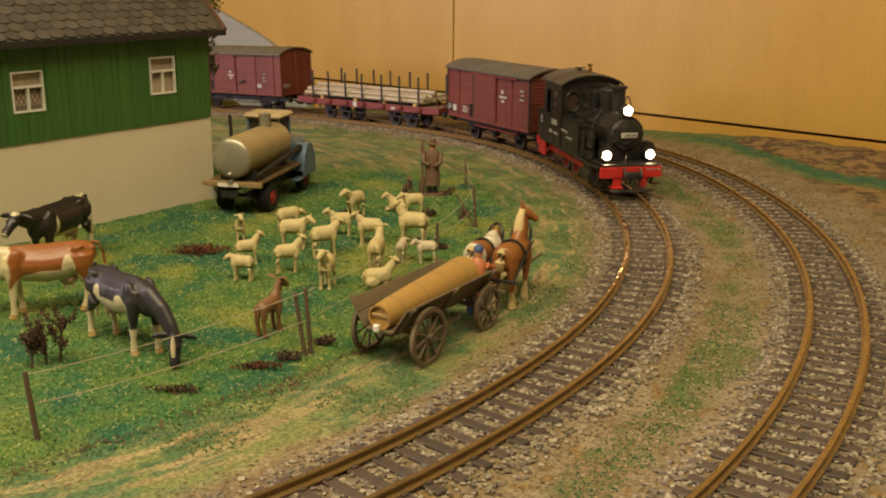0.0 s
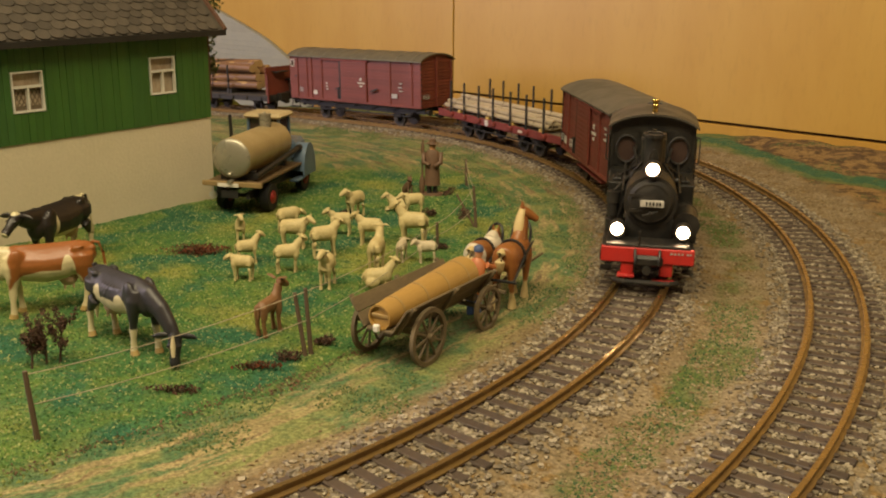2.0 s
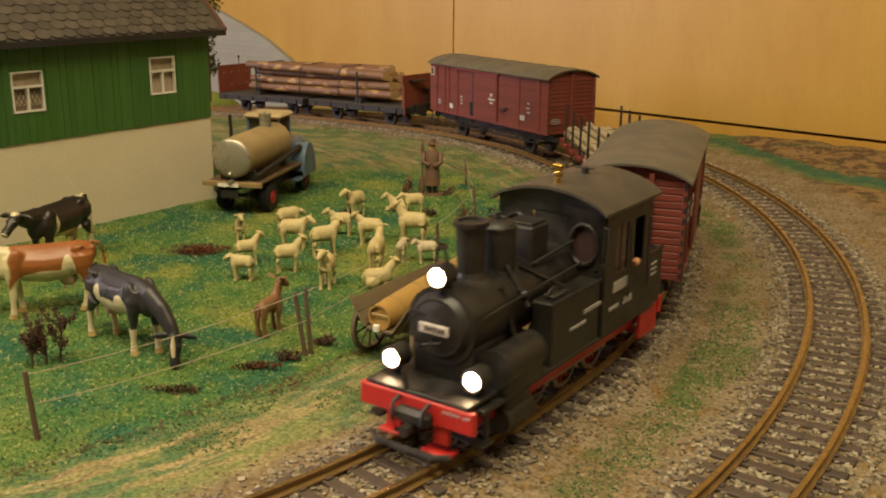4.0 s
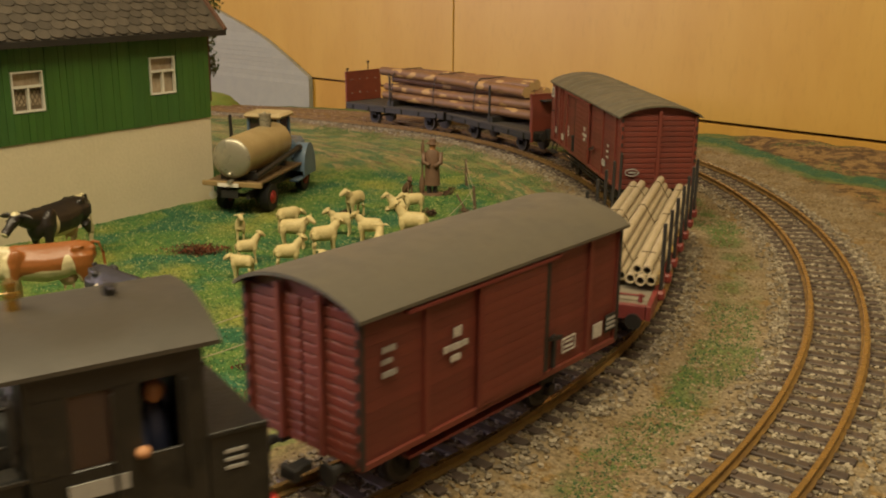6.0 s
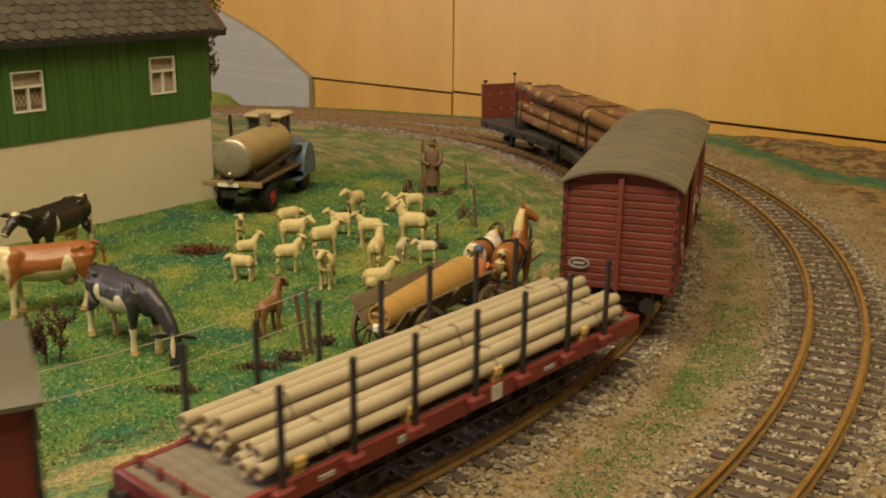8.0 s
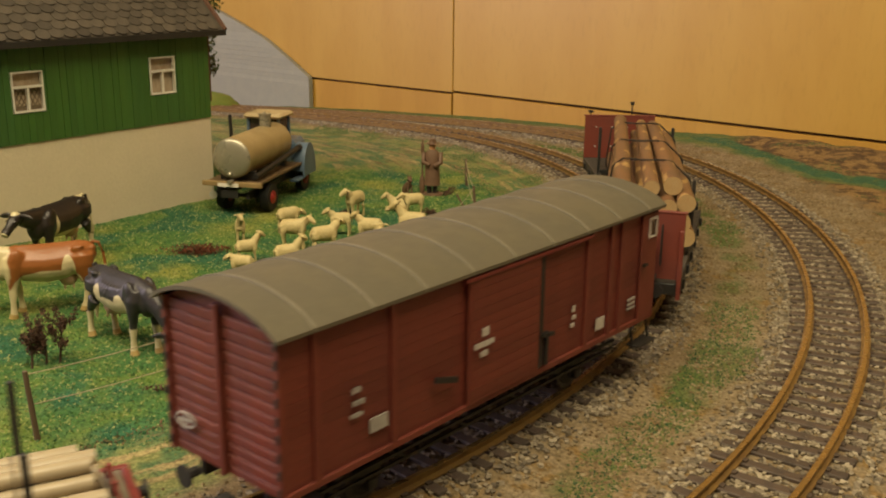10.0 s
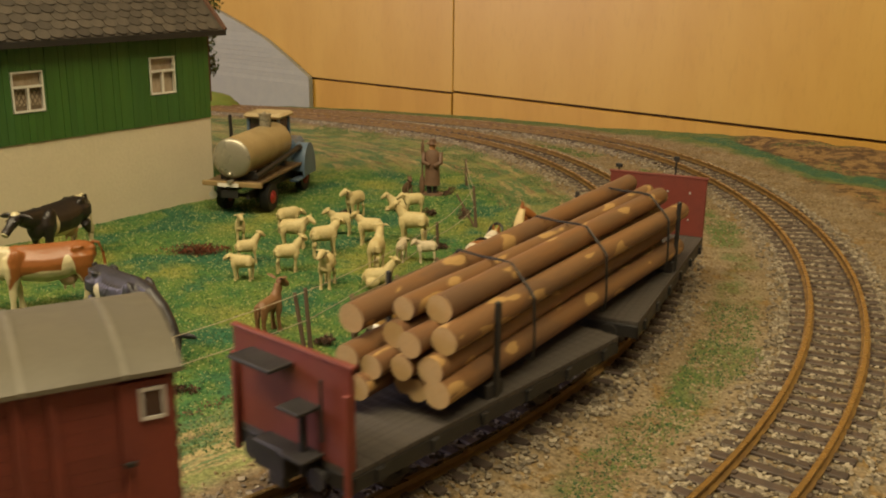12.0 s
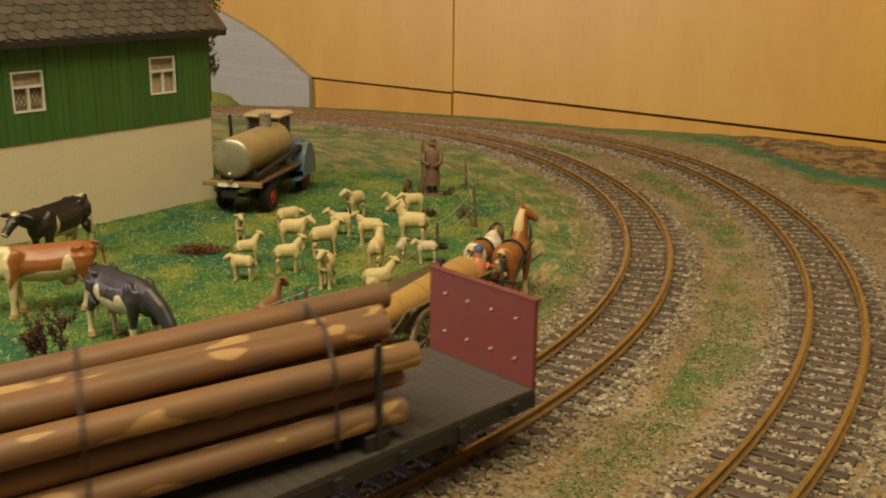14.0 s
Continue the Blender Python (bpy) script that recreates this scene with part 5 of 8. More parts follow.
def build_house():
    """x runs along the front wall from its corner, y out of it, z up from the ground."""
    t = thing("house", "farmhouse with cream plaster base, green board storey and shingle roof", "house", HOUSE)
    ln, dp, zp, ze = 0.44, 0.26, 0.0835, 0.168
    x0 = -0.004
    bm = bm_new()
    box(bm, ln, dp, zp + 0.01, pose(x0 + ln / 2, -dp / 2, (zp - 0.01) / 2), 0.0005)
    part("plaster_wall", bm, M_STUCCO, t, "cream plastered lower wall")
    wins = ((0.0515, 0.0285, 0.1105, 0.1448), (0.1880, 0.0285, 0.1082, 0.1418), (0.330, 0.0285, 0.1075, 0.1410))
    # upper wall in pieces round the windows
    bm = bm_new()
    edges = [x0]
    for cx, w, a, b in wins:
        edges += [cx - w / 2, cx + w / 2]
        box(bm, w, 0.006, a - zp, pose(cx, -0.003, (a + zp) / 2))
        box(bm, w, 0.006, ze - b, pose(cx, -0.003, (ze + b) / 2))
    edges.append(x0 + ln)
    for a, b in zip(edges[0::2], edges[1::2]):
        box(bm, b - a, 0.006, ze - zp, pose((a + b) / 2, -0.003, (ze + zp) / 2))
    box(bm, 0.006, dp, ze - zp, pose(x0 + 0.003, -dp / 2, (ze + zp) / 2 + 0.0001))
    box(bm, 0.006, dp, ze - zp, pose(x0 + ln - 0.003, -dp / 2, (ze + zp) / 2 + 0.0001))
    box(bm, ln, 0.006, ze - zp, pose(x0 + ln / 2, -dp + 0.003, (ze + zp) / 2))
    wall = part("upper_wall", bm, M_GREENWOOD, t, "green board-clad upper wall")
    n = 68
    wd = ln / n
    rng = random.Random(3)
    for k in range(n):
        cx = x0 + (k + 0.5) * wd
        cuts = [(zp - 0.001, ze)]
        for wx, w, a, b in wins:
            if abs(cx - wx) < w / 2 + wd * 0.4:
                cuts = [(zp - 0.001, a), (b, ze)]
        for a, b in cuts:
            bm = bm_new()
            box(bm, wd * rng.uniform(0.93, 0.985), 0.0014, b - a, pose(cx + rng.uniform(-0.0002, 0.0002), 0.0004 + rng.uniform(0, 0.0004), (a + b) / 2), 0.0001)
            part("board", bm, M_GREENWOOD, wall)
    for wx, w, a, b in wins:
        bm = bm_new()
        fr = 0.0013
        for dx in (-1, 1):
            box(bm, fr, 0.004, b - a, pose(wx + dx * (w / 2 - fr / 2), 0.0002, (a + b) / 2), 0.0002)
        for z in (a + fr / 2, b - fr / 2):
            box(bm, w - 2 * fr, 0.004, fr, pose(wx, 0.0002, z))
        zb = a + (b - a) * 0.62
        box(bm, w - 2 * fr, 0.0034, 0.0018, pose(wx, 0, zb))
        box(bm, 0.0017, 0.0034, zb - a - fr, pose(wx, 0, (zb + a) / 2))
        win = part("window", bm, M_WINWHITE, t, "white casement window with net curtain")
        bm = bm_new()
        box(bm, w, 0.0012, b - a, pose(wx, -0.0040, (a + b) / 2))
        part("net_curtain", bm, M_CURTAIN, win)
        if abs(wx - 0.188) < 0.01:
            bm = bm_new()
            for i in range(7):
                for s in (-1, 1):
                    cx0 = wx - w / 2 + 0.002 + i * (w - 0.004) / 6
                    bar(bm, (cx0 - s * 0.004, -0.0032, a + 0.005), (cx0 + s * 0.004, -0.0032, zb - 0.002), 0.0003, 0.0007)
            box(bm, w - 0.003, 0.0010, 0.003, pose(wx, -0.0030, a + 0.0035))
            part("curtain_lattice", bm, M_WIRE, win)
    # roof: slab with rounded shingles laid in courses
    pitch = radians(44)
    sl = 0.19
    eave = Matrix.Translation((x0 - 0.011, 0.012, ze - 0.0010)) @ Matrix(((1, 0, 0, 0), (0, -math.cos(pitch), -math.sin(pitch), 0), (0, math.sin(pitch), -math.cos(pitch), 0), (0, 0, 0, 1)))
    # local to eave: x along, y up the slope, -z out of the roof
    bm = bm_new()
    box(bm, ln + 0.022, sl, 0.0040, eave @ pose((ln + 0.022) / 2, sl / 2, 0.002))
    back = Matrix.Translation((0, -dp, 0)) @ Matrix.Diagonal((1, -1, 1, 1))
    box(bm, ln + 0.022, sl, 0.0040, back @ eave @ pose((ln + 0.022) / 2, sl / 2, 0.002))
    for x in (x0 + 0.004, x0 + ln - 0.004):
        prism(bm, [(0, ze - 0.001), (-dp, ze - 0.001), (-dp / 2, ze - 0.004 + dp / 2 * math.tan(pitch))], Matrix(((0, 0, 1, x - 0.003), (1, 0, 0, 0), (0, 1, 0, 0), (0, 0, 0, 1))), 0.006)
    roof = part("roof", bm, M_SHINGLE, t, "grey-brown roof of rounded shingles")
    tw, ch = 0.0128, 0.0092
    outline = [(-tw * 0.48, 0.016), (-tw * 0.48, 0.004)] + [(-tw * 0.48 * math.cos(a), 0.004 - 0.004 * math.sin(a)) for a in (0.5, 1.05, 1.57, 2.09, 2.64)] + [(tw * 0.48, 0.004), (tw * 0.48, 0.016)]
    bm = bm_new()
    prism(bm, outline, Matrix(), -0.0011)
    me = mesh_of("shingle", bm, M_SHINGLE)
    joined = []
    for r in range(20):
        for c in range(36):
            m = eave @ pose(0.004 + (c + 0.5 + 0.5 * (r % 2)) * tw, r * ch + rng.uniform(-0.0006, 0.0006), -0.0004, rng.uniform(3.0, 6.5), rng.uniform(-1.5, 1.5), rng.uniform(-4, 4))
            if r < 7 and c < 26:
                shared("shingle", me, roof, m)
            else:
                joined.append(m)
    bm = bm_new()
    for m in joined:
        prism(bm, outline[::2] + [outline[-1]], m, -0.0011)
    tagged(part("far_shingles", bm, M_SHINGLE, roof), kind="stuff")
    bm = bm_new()
    box(bm, ln + 0.024, 0.0030, 0.0050, pose(x0 + ln / 2, 0.0135, ze - 0.0038))
    part("eave_board", bm, M_RUBBER, t)
    bm = bm_new()
    box(bm, 0.0040, 0.016, ze - 0.100, pose(x0 - 0.0045, -0.012, (ze + 0.100) / 2 - 0.003), 0.0005)
    bar(bm, (x0 - 0.013, 0.012, ze - 0.002), (x0 - 0.013, -0.12, ze + 0.128), 0.003, 0.006)
    part("gable_trim", bm, M_REDWOOD, t)
    bm = bm_new()
    box(bm, 0.009, 0.0008, 0.0022, eave @ pose(0.026, 0.040, -0.0030))
    part("fallen_leaf", bm, mat("orange_leaf", (0.5, 0.2, 0.03), 0.7), roof)
    return t


build_house()


# ---- foliage ----
def leaf_cloud(bm, rng, centre, spread, count, size, flat=1.0):
    for _ in range(count):
        while True:
            p = Vector((rng.uniform(-1, 1), rng.uniform(-1, 1), rng.uniform(-1, 1)))
            if 0.25 < p.length < 1:
                break
        c = Vector(centre) + Vector((p.x * spread[0], p.y * spread[1], p.z * spread[2]))
        m = Matrix.Translation(c) @ Euler((rng.uniform(0, 6.3), rng.uniform(0, 6.3), rng.uniform(0, 6.3))).to_matrix().to_4x4()
        s = size * rng.uniform(0.5, 1.3)
        vs = [bm.verts.new(m @ Vector(q)) for q in ((-s, 0, 0), (0, -s * 0.6, s * 0.2 * flat), (s, 0, 0), (0, s * 0.6, s * 0.2 * flat))]
        bm.faces.new(vs)


def island_material(name, cols, rough=0.85):
    """Each loose piece takes its own shade between the given colours."""
    mt, nt, bs = shader(name)
    g = nt.nodes.new("ShaderNodeNewGeometry")
    rnd = g.outputs["Random Per Island"]
    col = cols[0]
    for k, c in enumerate(cols[1:]):
        col = mix(nt, smooth_step(nt, rnd, (k + 0.2) / len(cols), (k + 1.2) / len(cols)), col, c)
    nz = noise_tex(nt, 700, 2, 0.6, coords(nt))
    col = mix(nt, math_node(nt, "MULTIPLY", nz, 0.35), col, scaled(cols[0], 0.4))
    nt.links.new(col, bs.inputs["Base Color"])
    bs.inputs["Roughness"].default_value = rough
    bs.inputs["Specular IOR Level"].default_value = 0.25
    return mt


M_IVY = island_material("ivy_leaves", ((0.03, 0.055, 0.015), (0.06, 0.095, 0.02), (0.10, 0.09, 0.025)))
M_BUSHRED = island_material("dried_red_moss", ((0.11, 0.035, 0.02), (0.20, 0.06, 0.025), (0.08, 0.05, 0.03)))
M_BUSHBROWN = island_material("brown_twig_foliage", ((0.085, 0.045, 0.030), (0.16, 0.085, 0.055), (0.06, 0.04, 0.028)))
M_MOSS = island_material("dry_edge_moss", ((0.10, 0.060, 0.036), (0.20, 0.115, 0.065), (0.075, 0.085, 0.034), (0.15, 0.125, 0.055)))
M_TWIG = mat("brown_twig", (0.09, 0.05, 0.03), 0.85, var=0.3)


def clump(name, label, x, y, sx, sy, h, count, size, m, seed, z=None):
    """A low plant: leaves in an uneven cushion over a few twigs."""
    rng = random.Random(seed)
    t = thing(name, label, "plant", pose(x, y, GROUND if z is None else z))
    bm = bm_new()
    n = max(3, count // 60)
    for _ in range(n):
        c = (rng.uniform(-0.6, 0.6) * sx, rng.uniform(-0.6, 0.6) * sy, h * rng.uniform(0.15, 0.7))
        leaf_cloud(bm, rng, c, (sx * 0.45, sy * 0.45, h * 0.4), count // n, size)
    part("foliage", bm, m, t)
    bm = bm_new()
    for _ in range(5):
        a, b = rng.uniform(-0.5, 0.5) * sx, rng.uniform(-0.5, 0.5) * sy
        rod(bm, (a * 0.4, b * 0.4, -0.001), (a, b, h * 0.8), 0.0005, 0.0002, 5)
    part("twigs", bm, M_TWIG, t)
    return t


def sprig(x, y, lean, h, seed):
    """A dry twig shrub: stem, branches and crumbs of leaf along them."""
    rng = random.Random(seed)
    t = thing("twig_shrub", "dry reddish-brown twig shrub standing in the meadow", "shrub", pose(x, y, GROUND))
    st, fo = bm_new(), bm_new()
    rod(st, (0, 0, -0.001), (lean * 0.6, 0, h * 0.7), 0.0008, 0.0005, 6)
    for k in range(9):
        z0 = h * rng.uniform(0.15, 0.7)
        q = Vector((lean * 0.6 * z0 / (h * 0.7), 0, z0))
        e = q + Vector((rng.uniform(-0.009, 0.009), rng.uniform(-0.009, 0.009), rng.uniform(0.004, h * 0.42)))
        rod(st, q, e, 0.0005, 0.0002, 5)
        for f in (0.45, 0.75, 1.0):
            leaf_cloud(fo, rng, q.lerp(e, f), (0.0021, 0.0021, 0.0036), 34, 0.0009)
    part("stem", st, M_TWIG, t)
    part("foliage", fo, M_BUSHBROWN, t)
    return t


sprig(-0.2400, 0.5330, 0.004, 0.030, 21)
sprig(-0.2340, 0.5400, 0.001, 0.026, 23)
sprig(-0.2270, 0.5420, 0.005, 0.031, 22)
clump("red_moss_clump", "low clump of dried red moss on turf", -0.2010, 0.7760, 0.034, 0.013, 0.008, 900, 0.0012, M_BUSHRED, 31)
for i, (x, y, sx, sy, h, m) in enumerate(((-0.092, 0.549, 0.018, 0.007, 0.007, M_BUSHBROWN), (-0.112, 0.536, 0.020, 0.007, 0.006, M_BUSHRED), (-0.146, 0.503, 0.022, 0.006, 0.005, M_BUSHBROWN), (-0.070, 0.574, 0.011, 0.006, 0.006, M_BUSHBROWN),
                                          (0.022, 0.905, 0.010, 0.016, 0.008, M_BUSHBROWN), (0.005, 1.000, 0.010, 0.016, 0.006, M_BUSHBROWN), (-0.005, 0.795, 0.010, 0.007, 0.006, M_BUSHBROWN),
                                          (-0.093, 0.905, 0.010, 0.008, 0.006, M_BUSHBROWN), (-0.012, 0.905, 0.010, 0.008, 0.008, M_BUSHBROWN))):
    clump("moss_clump", "small clump of dried brown moss along the fence", x, y, sx, sy, h, 260, 0.0011, m, 40 + i)


def build_ivy():
    rng = random.Random(8)
    t = thing("ivy", "dark green ivy growing on the house gable", "climbing plant", pose(-0.246, 1.035, 0.10))
    bm = bm_new()
    for k in range(16):
        leaf_cloud(bm, rng, (rng.uniform(-0.008, 0.006), rng.uniform(-0.01, 0.02), 0.012 + k * 0.010), (0.010, 0.016, 0.012), 90, 0.0022)
    part("leaves", bm, M_IVY, t)
    bm = bm_new()
    rod(bm, (-0.006, 0.0, -0.11), (0.0, 0.0, 0.06), 0.0022, 0.0014, 7)
    rod(bm, (0.0, 0.0, 0.06), (-0.004, 0.0, 0.16), 0.0014, 0.0006, 7)
    part("stem", bm, M_TWIG, t)


build_ivy()


# ---- grey slope and mound at the far corner ----
def build_slope():
    t = thing("rock_slope", "grey painted slope of stone courses against the backdrop", "scenery slope")
    m_rock = mat("grey_painted_stone", (0.30, 0.295, 0.235), 0.85, var=0.16, coarse=40, fine=280, bump=0.8, other=(0.27, 0.275, 0.24), piece=0.05)
    crest = [(0.005, -0.358), (0.039, -0.421), (0.072, -0.487), (0.0986, -0.564), (0.122, -0.639), (0.156, -0.767)]

    def edge_at(z):
        """Where the slope's crest lies at a height."""
        if z <= crest[0][0]:
            return crest[0][1]
        for (z0, x0), (z1, x1) in zip(crest, crest[1:]):
            if z <= z1:
                return x0 + (x1 - x0) * (z - z0) / (z1 - z0)
        return crest[-1][1]

    zs = [-0.07, -0.012] + [-0.012 + 0.0095 * k for k in range(1, 18)]
    for k, (za, zb) in enumerate(zip(zs, zs[1:])):
        if edge_at(zb) > -0.76:
            bm = bm_new()
            prism(bm, [(-0.767, za), (edge_at(za), za), (edge_at(zb - 0.0002), zb - 0.0002), (-0.767, zb - 0.0002)], board_m(0, 0.002, 0), 0.010 - 0.00015 * (k % 2))
            part("stone_course", bm, m_rock, t)
    bm = bm_new()
    prism(bm, [(-0.767, -0.07), (-0.3585, -0.07), (-0.3585, 0.004)] + [(x - 0.001, z) for z, x in crest[1:]], board_m(0, 0.002, 0), 0.0075)
    part("core", bm, m_rock, t)
    bm = bm_new()
    ball(bm, 0.085, 0.070, 0.034, Matrix(), 30, 14)
    for v in bm.verts:
        v.co *= 1 + 0.10 * noise.noise(v.co * 60)
    ob = part("grass_mound", bm, mat("mound_turf", (0.17, 0.24, 0.045), 0.9, var=0.35, coarse=60, fine=500, bump=0.8, other=(0.30, 0.28, 0.06)), smooth=True)
    ob.matrix_world = pose(-0.463, 1.81, GROUND - 0.030)
    tagged(ob, "light green grassy mound below the grey slope", "mound")


build_slope()

# ---- tank truck: x forward from the rear axle, z up from the ground ----
M_TANK = mat("khaki_tank_paint", (0.36, 0.27, 0.13), 0.38, var=0.18, coarse=40, other=(0.29, 0.21, 0.10))
M_TANKEND = mat("worn_bare_tank_end", (0.36, 0.33, 0.25), 0.32, 0.5, var=0.15, coarse=60)
M_BLUE = mat("blue_cab_paint", (0.115, 0.17, 0.24), 0.42, var=0.2)
M_CREAM = mat("cream_cab_roof", (0.55, 0.43, 0.24), 0.5, var=0.15)
M_PLANKWOOD = mat("plank_bed", (0.16, 0.10, 0.045), 0.7, var=0.35, coarse=120, stretch=(0.3, 1, 1))
M_HUBRED = mat("red_wheel_hub", (0.33, 0.02, 0.02), 0.45, var=0.2)
M_TYRE = mat("black_tyre", (0.013, 0.013, 0.013), 0.7, var=0.3)


def tyre_wheel(parent, x, y, r, w):
    bm = bm_new()
    m = Matrix.Translation((x, y, r)) @ pose(0, 0, 0, 90)
    cyl(bm, r * 0.93, r * 0.93, w, m, 24)
    cyl(bm, r, r, w * 0.6, m, 24)
    wh = part("wheel", bm, M_TYRE, parent, smooth=True)
    bm = bm_new()
    cyl(bm, r * 0.52, r * 0.45, w + 0.0016, m, 18)
    cyl(bm, r * 0.2, r * 0.2, w + 0.0034, m, 10)
    part("hub", bm, M_HUBRED, wh, "red hub", smooth=True)


def build_truck():
    t = thing("tank_truck", "old blue truck with khaki tank and plank bed on meadow", "truck", pose(-0.1895, 0.925, GROUND, 0, 0, 77) @ Matrix.Diagonal((1.03, 1.03, 1.03, 1)))
    X = pose(0, 0, 0, 0, 90, 0)
    for x, ys, w in ((0.0, (-0.0215, 0.0215), 0.0085), (0.092, (-0.0195, 0.0195), 0.0065)):
        for y in ys:
            tyre_wheel(t, x, y, 0.0135, w)
    bm = bm_new()
    for s in (-1, 1):
        bar(bm, (-0.026, s * 0.0125, 0.0195), (0.128, s * 0.0125, 0.0195), 0.003, 0.006)
    rod(bm, (0, -0.02, 0.0135), (0, 0.02, 0.0135), 0.002)
    rod(bm, (0.092, -0.02, 0.0135), (0.092, 0.02, 0.0135), 0.002)
    part("chassis", bm, M_RUBBER, t)
    for k in range(3):
        bm = bm_new()
        box(bm, 0.106, 0.0168, 0.0024, pose(0.023, -0.0176 + 0.0176 * k, 0.0312), 0.0004)
        part("bed_plank", bm, M_PLANKWOOD, t)
    bm = bm_new()
    box(bm, 0.0030, 0.058, 0.0046, pose(-0.0310, 0, 0.0307), 0.0005)
    part("rear_beam", bm, mat("light_worn_wood", (0.30, 0.20, 0.08), 0.7, var=0.3), t)
    bm = bm_new()
    box(bm, 0.0010, 0.0200, 0.0032, pose(-0.0330, 0.003, 0.0300))
    part("white_plate", bm, M_WINWHITE, t)
    bm = bm_new()
    box(bm, 0.0016, 0.016, 0.0075, pose(-0.0300, 0.003, 0.0210), 0.0004)
    part("rear_panel", bm, M_RUBBER, t)
    bm = bm_new()
    cyl(bm, 0.0038, 0.0038, 0.0012, Matrix.Translation((-0.0180, 0.0255, 0.0165)) @ X, 16)
    rod(bm, (-0.0180, 0.0255, 0.0165), (-0.0180, 0.0255, 0.0290), 0.0007)
    part("rear_disc", bm, M_WINWHITE, t, "white rear reflector disc")
    # tank and its cradle
    bm = bm_new()
    cyl(bm, 0.0183, 0.0183, 0.098, Matrix.Translation((0.020, 0, 0.0540)) @ X, 40)
    tank = part("tank", bm, M_TANK, t, "khaki painted tank", smooth=True)
    bm = bm_new()
    ball(bm, 0.0050, 0.0182, 0.0182, pose(-0.0285, 0, 0.0540), 30, 16)
    cyl(bm, 0.0018, 0.0018, 0.008, Matrix.Translation((-0.0340, 0, 0.0335)) @ X, 12)
    ball(bm, 0.0026, 0.0026, 0.0022, pose(-0.0345, 0, 0.0405), 10, 6)
    rod(bm, (-0.0370, 0, 0.0335), (-0.0370, 0, 0.0335), 0.0014)
    part("tank_end", bm, M_TANKEND, tank, "bare metal domed end with tap", smooth=True)
    bm = bm_new()
    cyl(bm, 0.0056, 0.0056, 0.0150, pose(0.046, -0.001, 0.0750), 24)
    cyl(bm, 0.0061, 0.0061, 0.0018, pose(0.046, -0.001, 0.0830), 24)
    ball(bm, 0.0014, 0.0014, 0.0014, pose(0.046, -0.001, 0.0844), 8, 6)
    part("filler_dome", bm, M_TANKEND, tank, "bare metal filler dome", smooth=True)
    for x in (-0.016, 0.055):
        bm = bm_new()
        box(bm, 0.006, 0.034, 0.0110, pose(x, 0, 0.0355), 0.0006)
        part("tank_cradle", bm, M_RUBBER, t)
    bm = bm_new()
    rod(bm, (-0.024, -0.0200, 0.0370), (0.076, -0.0215, 0.0460), 0.0026, seg=12)
    rod(bm, (0.076, -0.0215, 0.0460), (0.082, -0.0215, 0.0460), 0.0034, seg=12)
    part("hose_pipe", bm, M_RUBBER, t, smooth=True)
    bm = bm_new()
    rod(bm, (0.030, 0.0260, 0.028), (0.029, 0.0275, 0.0840), 0.0017)
    part("side_stake", bm, M_RUBBER, t)
    # cab close behind the tank, bonnet, wings
    bm = bm_new()
    box(bm, 0.030, 0.0370, 0.0330, pose(0.085, 0.0125, 0.0380), 0.0030)
    for s in (-1, 1):
        for x in (0.073, 0.099):
            bar(bm, (x, 0.0125 + s * 0.0165, 0.052), (x, 0.0125 + s * 0.0160, 0.0755), 0.0024, 0.0024)
    cab = part("cab", bm, M_BLUE, t, "blue cab body")
    bm = bm_new()
    box(bm, 0.022, 0.0320, 0.0210, pose(0.085, 0.0125, 0.0640))
    part("cab_glass", bm, M_GLASSD, cab)
    bm = bm_new()
    box(bm, 0.036, 0.0400, 0.0046, pose(0.086, 0.0125, 0.0770), 0.0020)
    for k in range(4):
        box(bm, 0.0016, 0.0370, 0.0010, pose(0.075 + 0.008 * k, 0.0125, 0.0795), 0.0003)
    part("cab_roof", bm, M_CREAM, cab, "cream ribbed roof")
    bm = bm_new()
    box(bm, 0.032, 0.0240, 0.0220, pose(0.118, 0.004, 0.0380), 0.0040)
    part("bonnet", bm, M_BLUE, t)
    for s in (-1, 1):
        # wing: a rounded sheet with its skirt over the front wheel
        rim = [(0.0900 + 0.0160 * math.cos(math.pi * k / 12), 0.0230 + 0.0270 * math.sin(math.pi * k / 12)) for k in range(13)]
        bm = bm_new()
        prism(bm, [(0.0740, 0.0180), (0.1060, 0.0180)] + rim, pose(0, s * 0.0275, 0, 90), s * -0.0014)
        top = [(0.0900 + 0.0146 * math.cos(math.pi * k / 12), 0.0230 + 0.0256 * math.sin(math.pi * k / 12)) for k in range(12, -1, -1)]
        prism(bm, rim + top, pose(0, s * 0.0168, 0, 90), s * -0.0108)
        part("wing", bm, M_BLUE, t, "blue rounded front wing", smooth=True)
        bm = bm_new()
        box(bm, 0.022, 0.0090, 0.0020, pose(0.070, s * 0.0230, 0.0165), 0.0004)
        part("step", bm, M_BLUE, t)
    return t


build_truck()

# ---- horse cart ----
M_CART = mat("weathered_cart_wood", (0.165, 0.12, 0.062), 0.75, var=0.35, coarse=120, other=(0.10, 0.073, 0.04), stretch=(0.3, 1, 1))
M_BARREL = mat("ochre_barrel", (0.40, 0.235, 0.062), 0.5, var=0.2, coarse=60, other=(0.33, 0.19, 0.05), stretch=(0.3, 1, 1))
M_HOOP = mat("barrel_hoop", (0.37, 0.24, 0.085), 0.5)


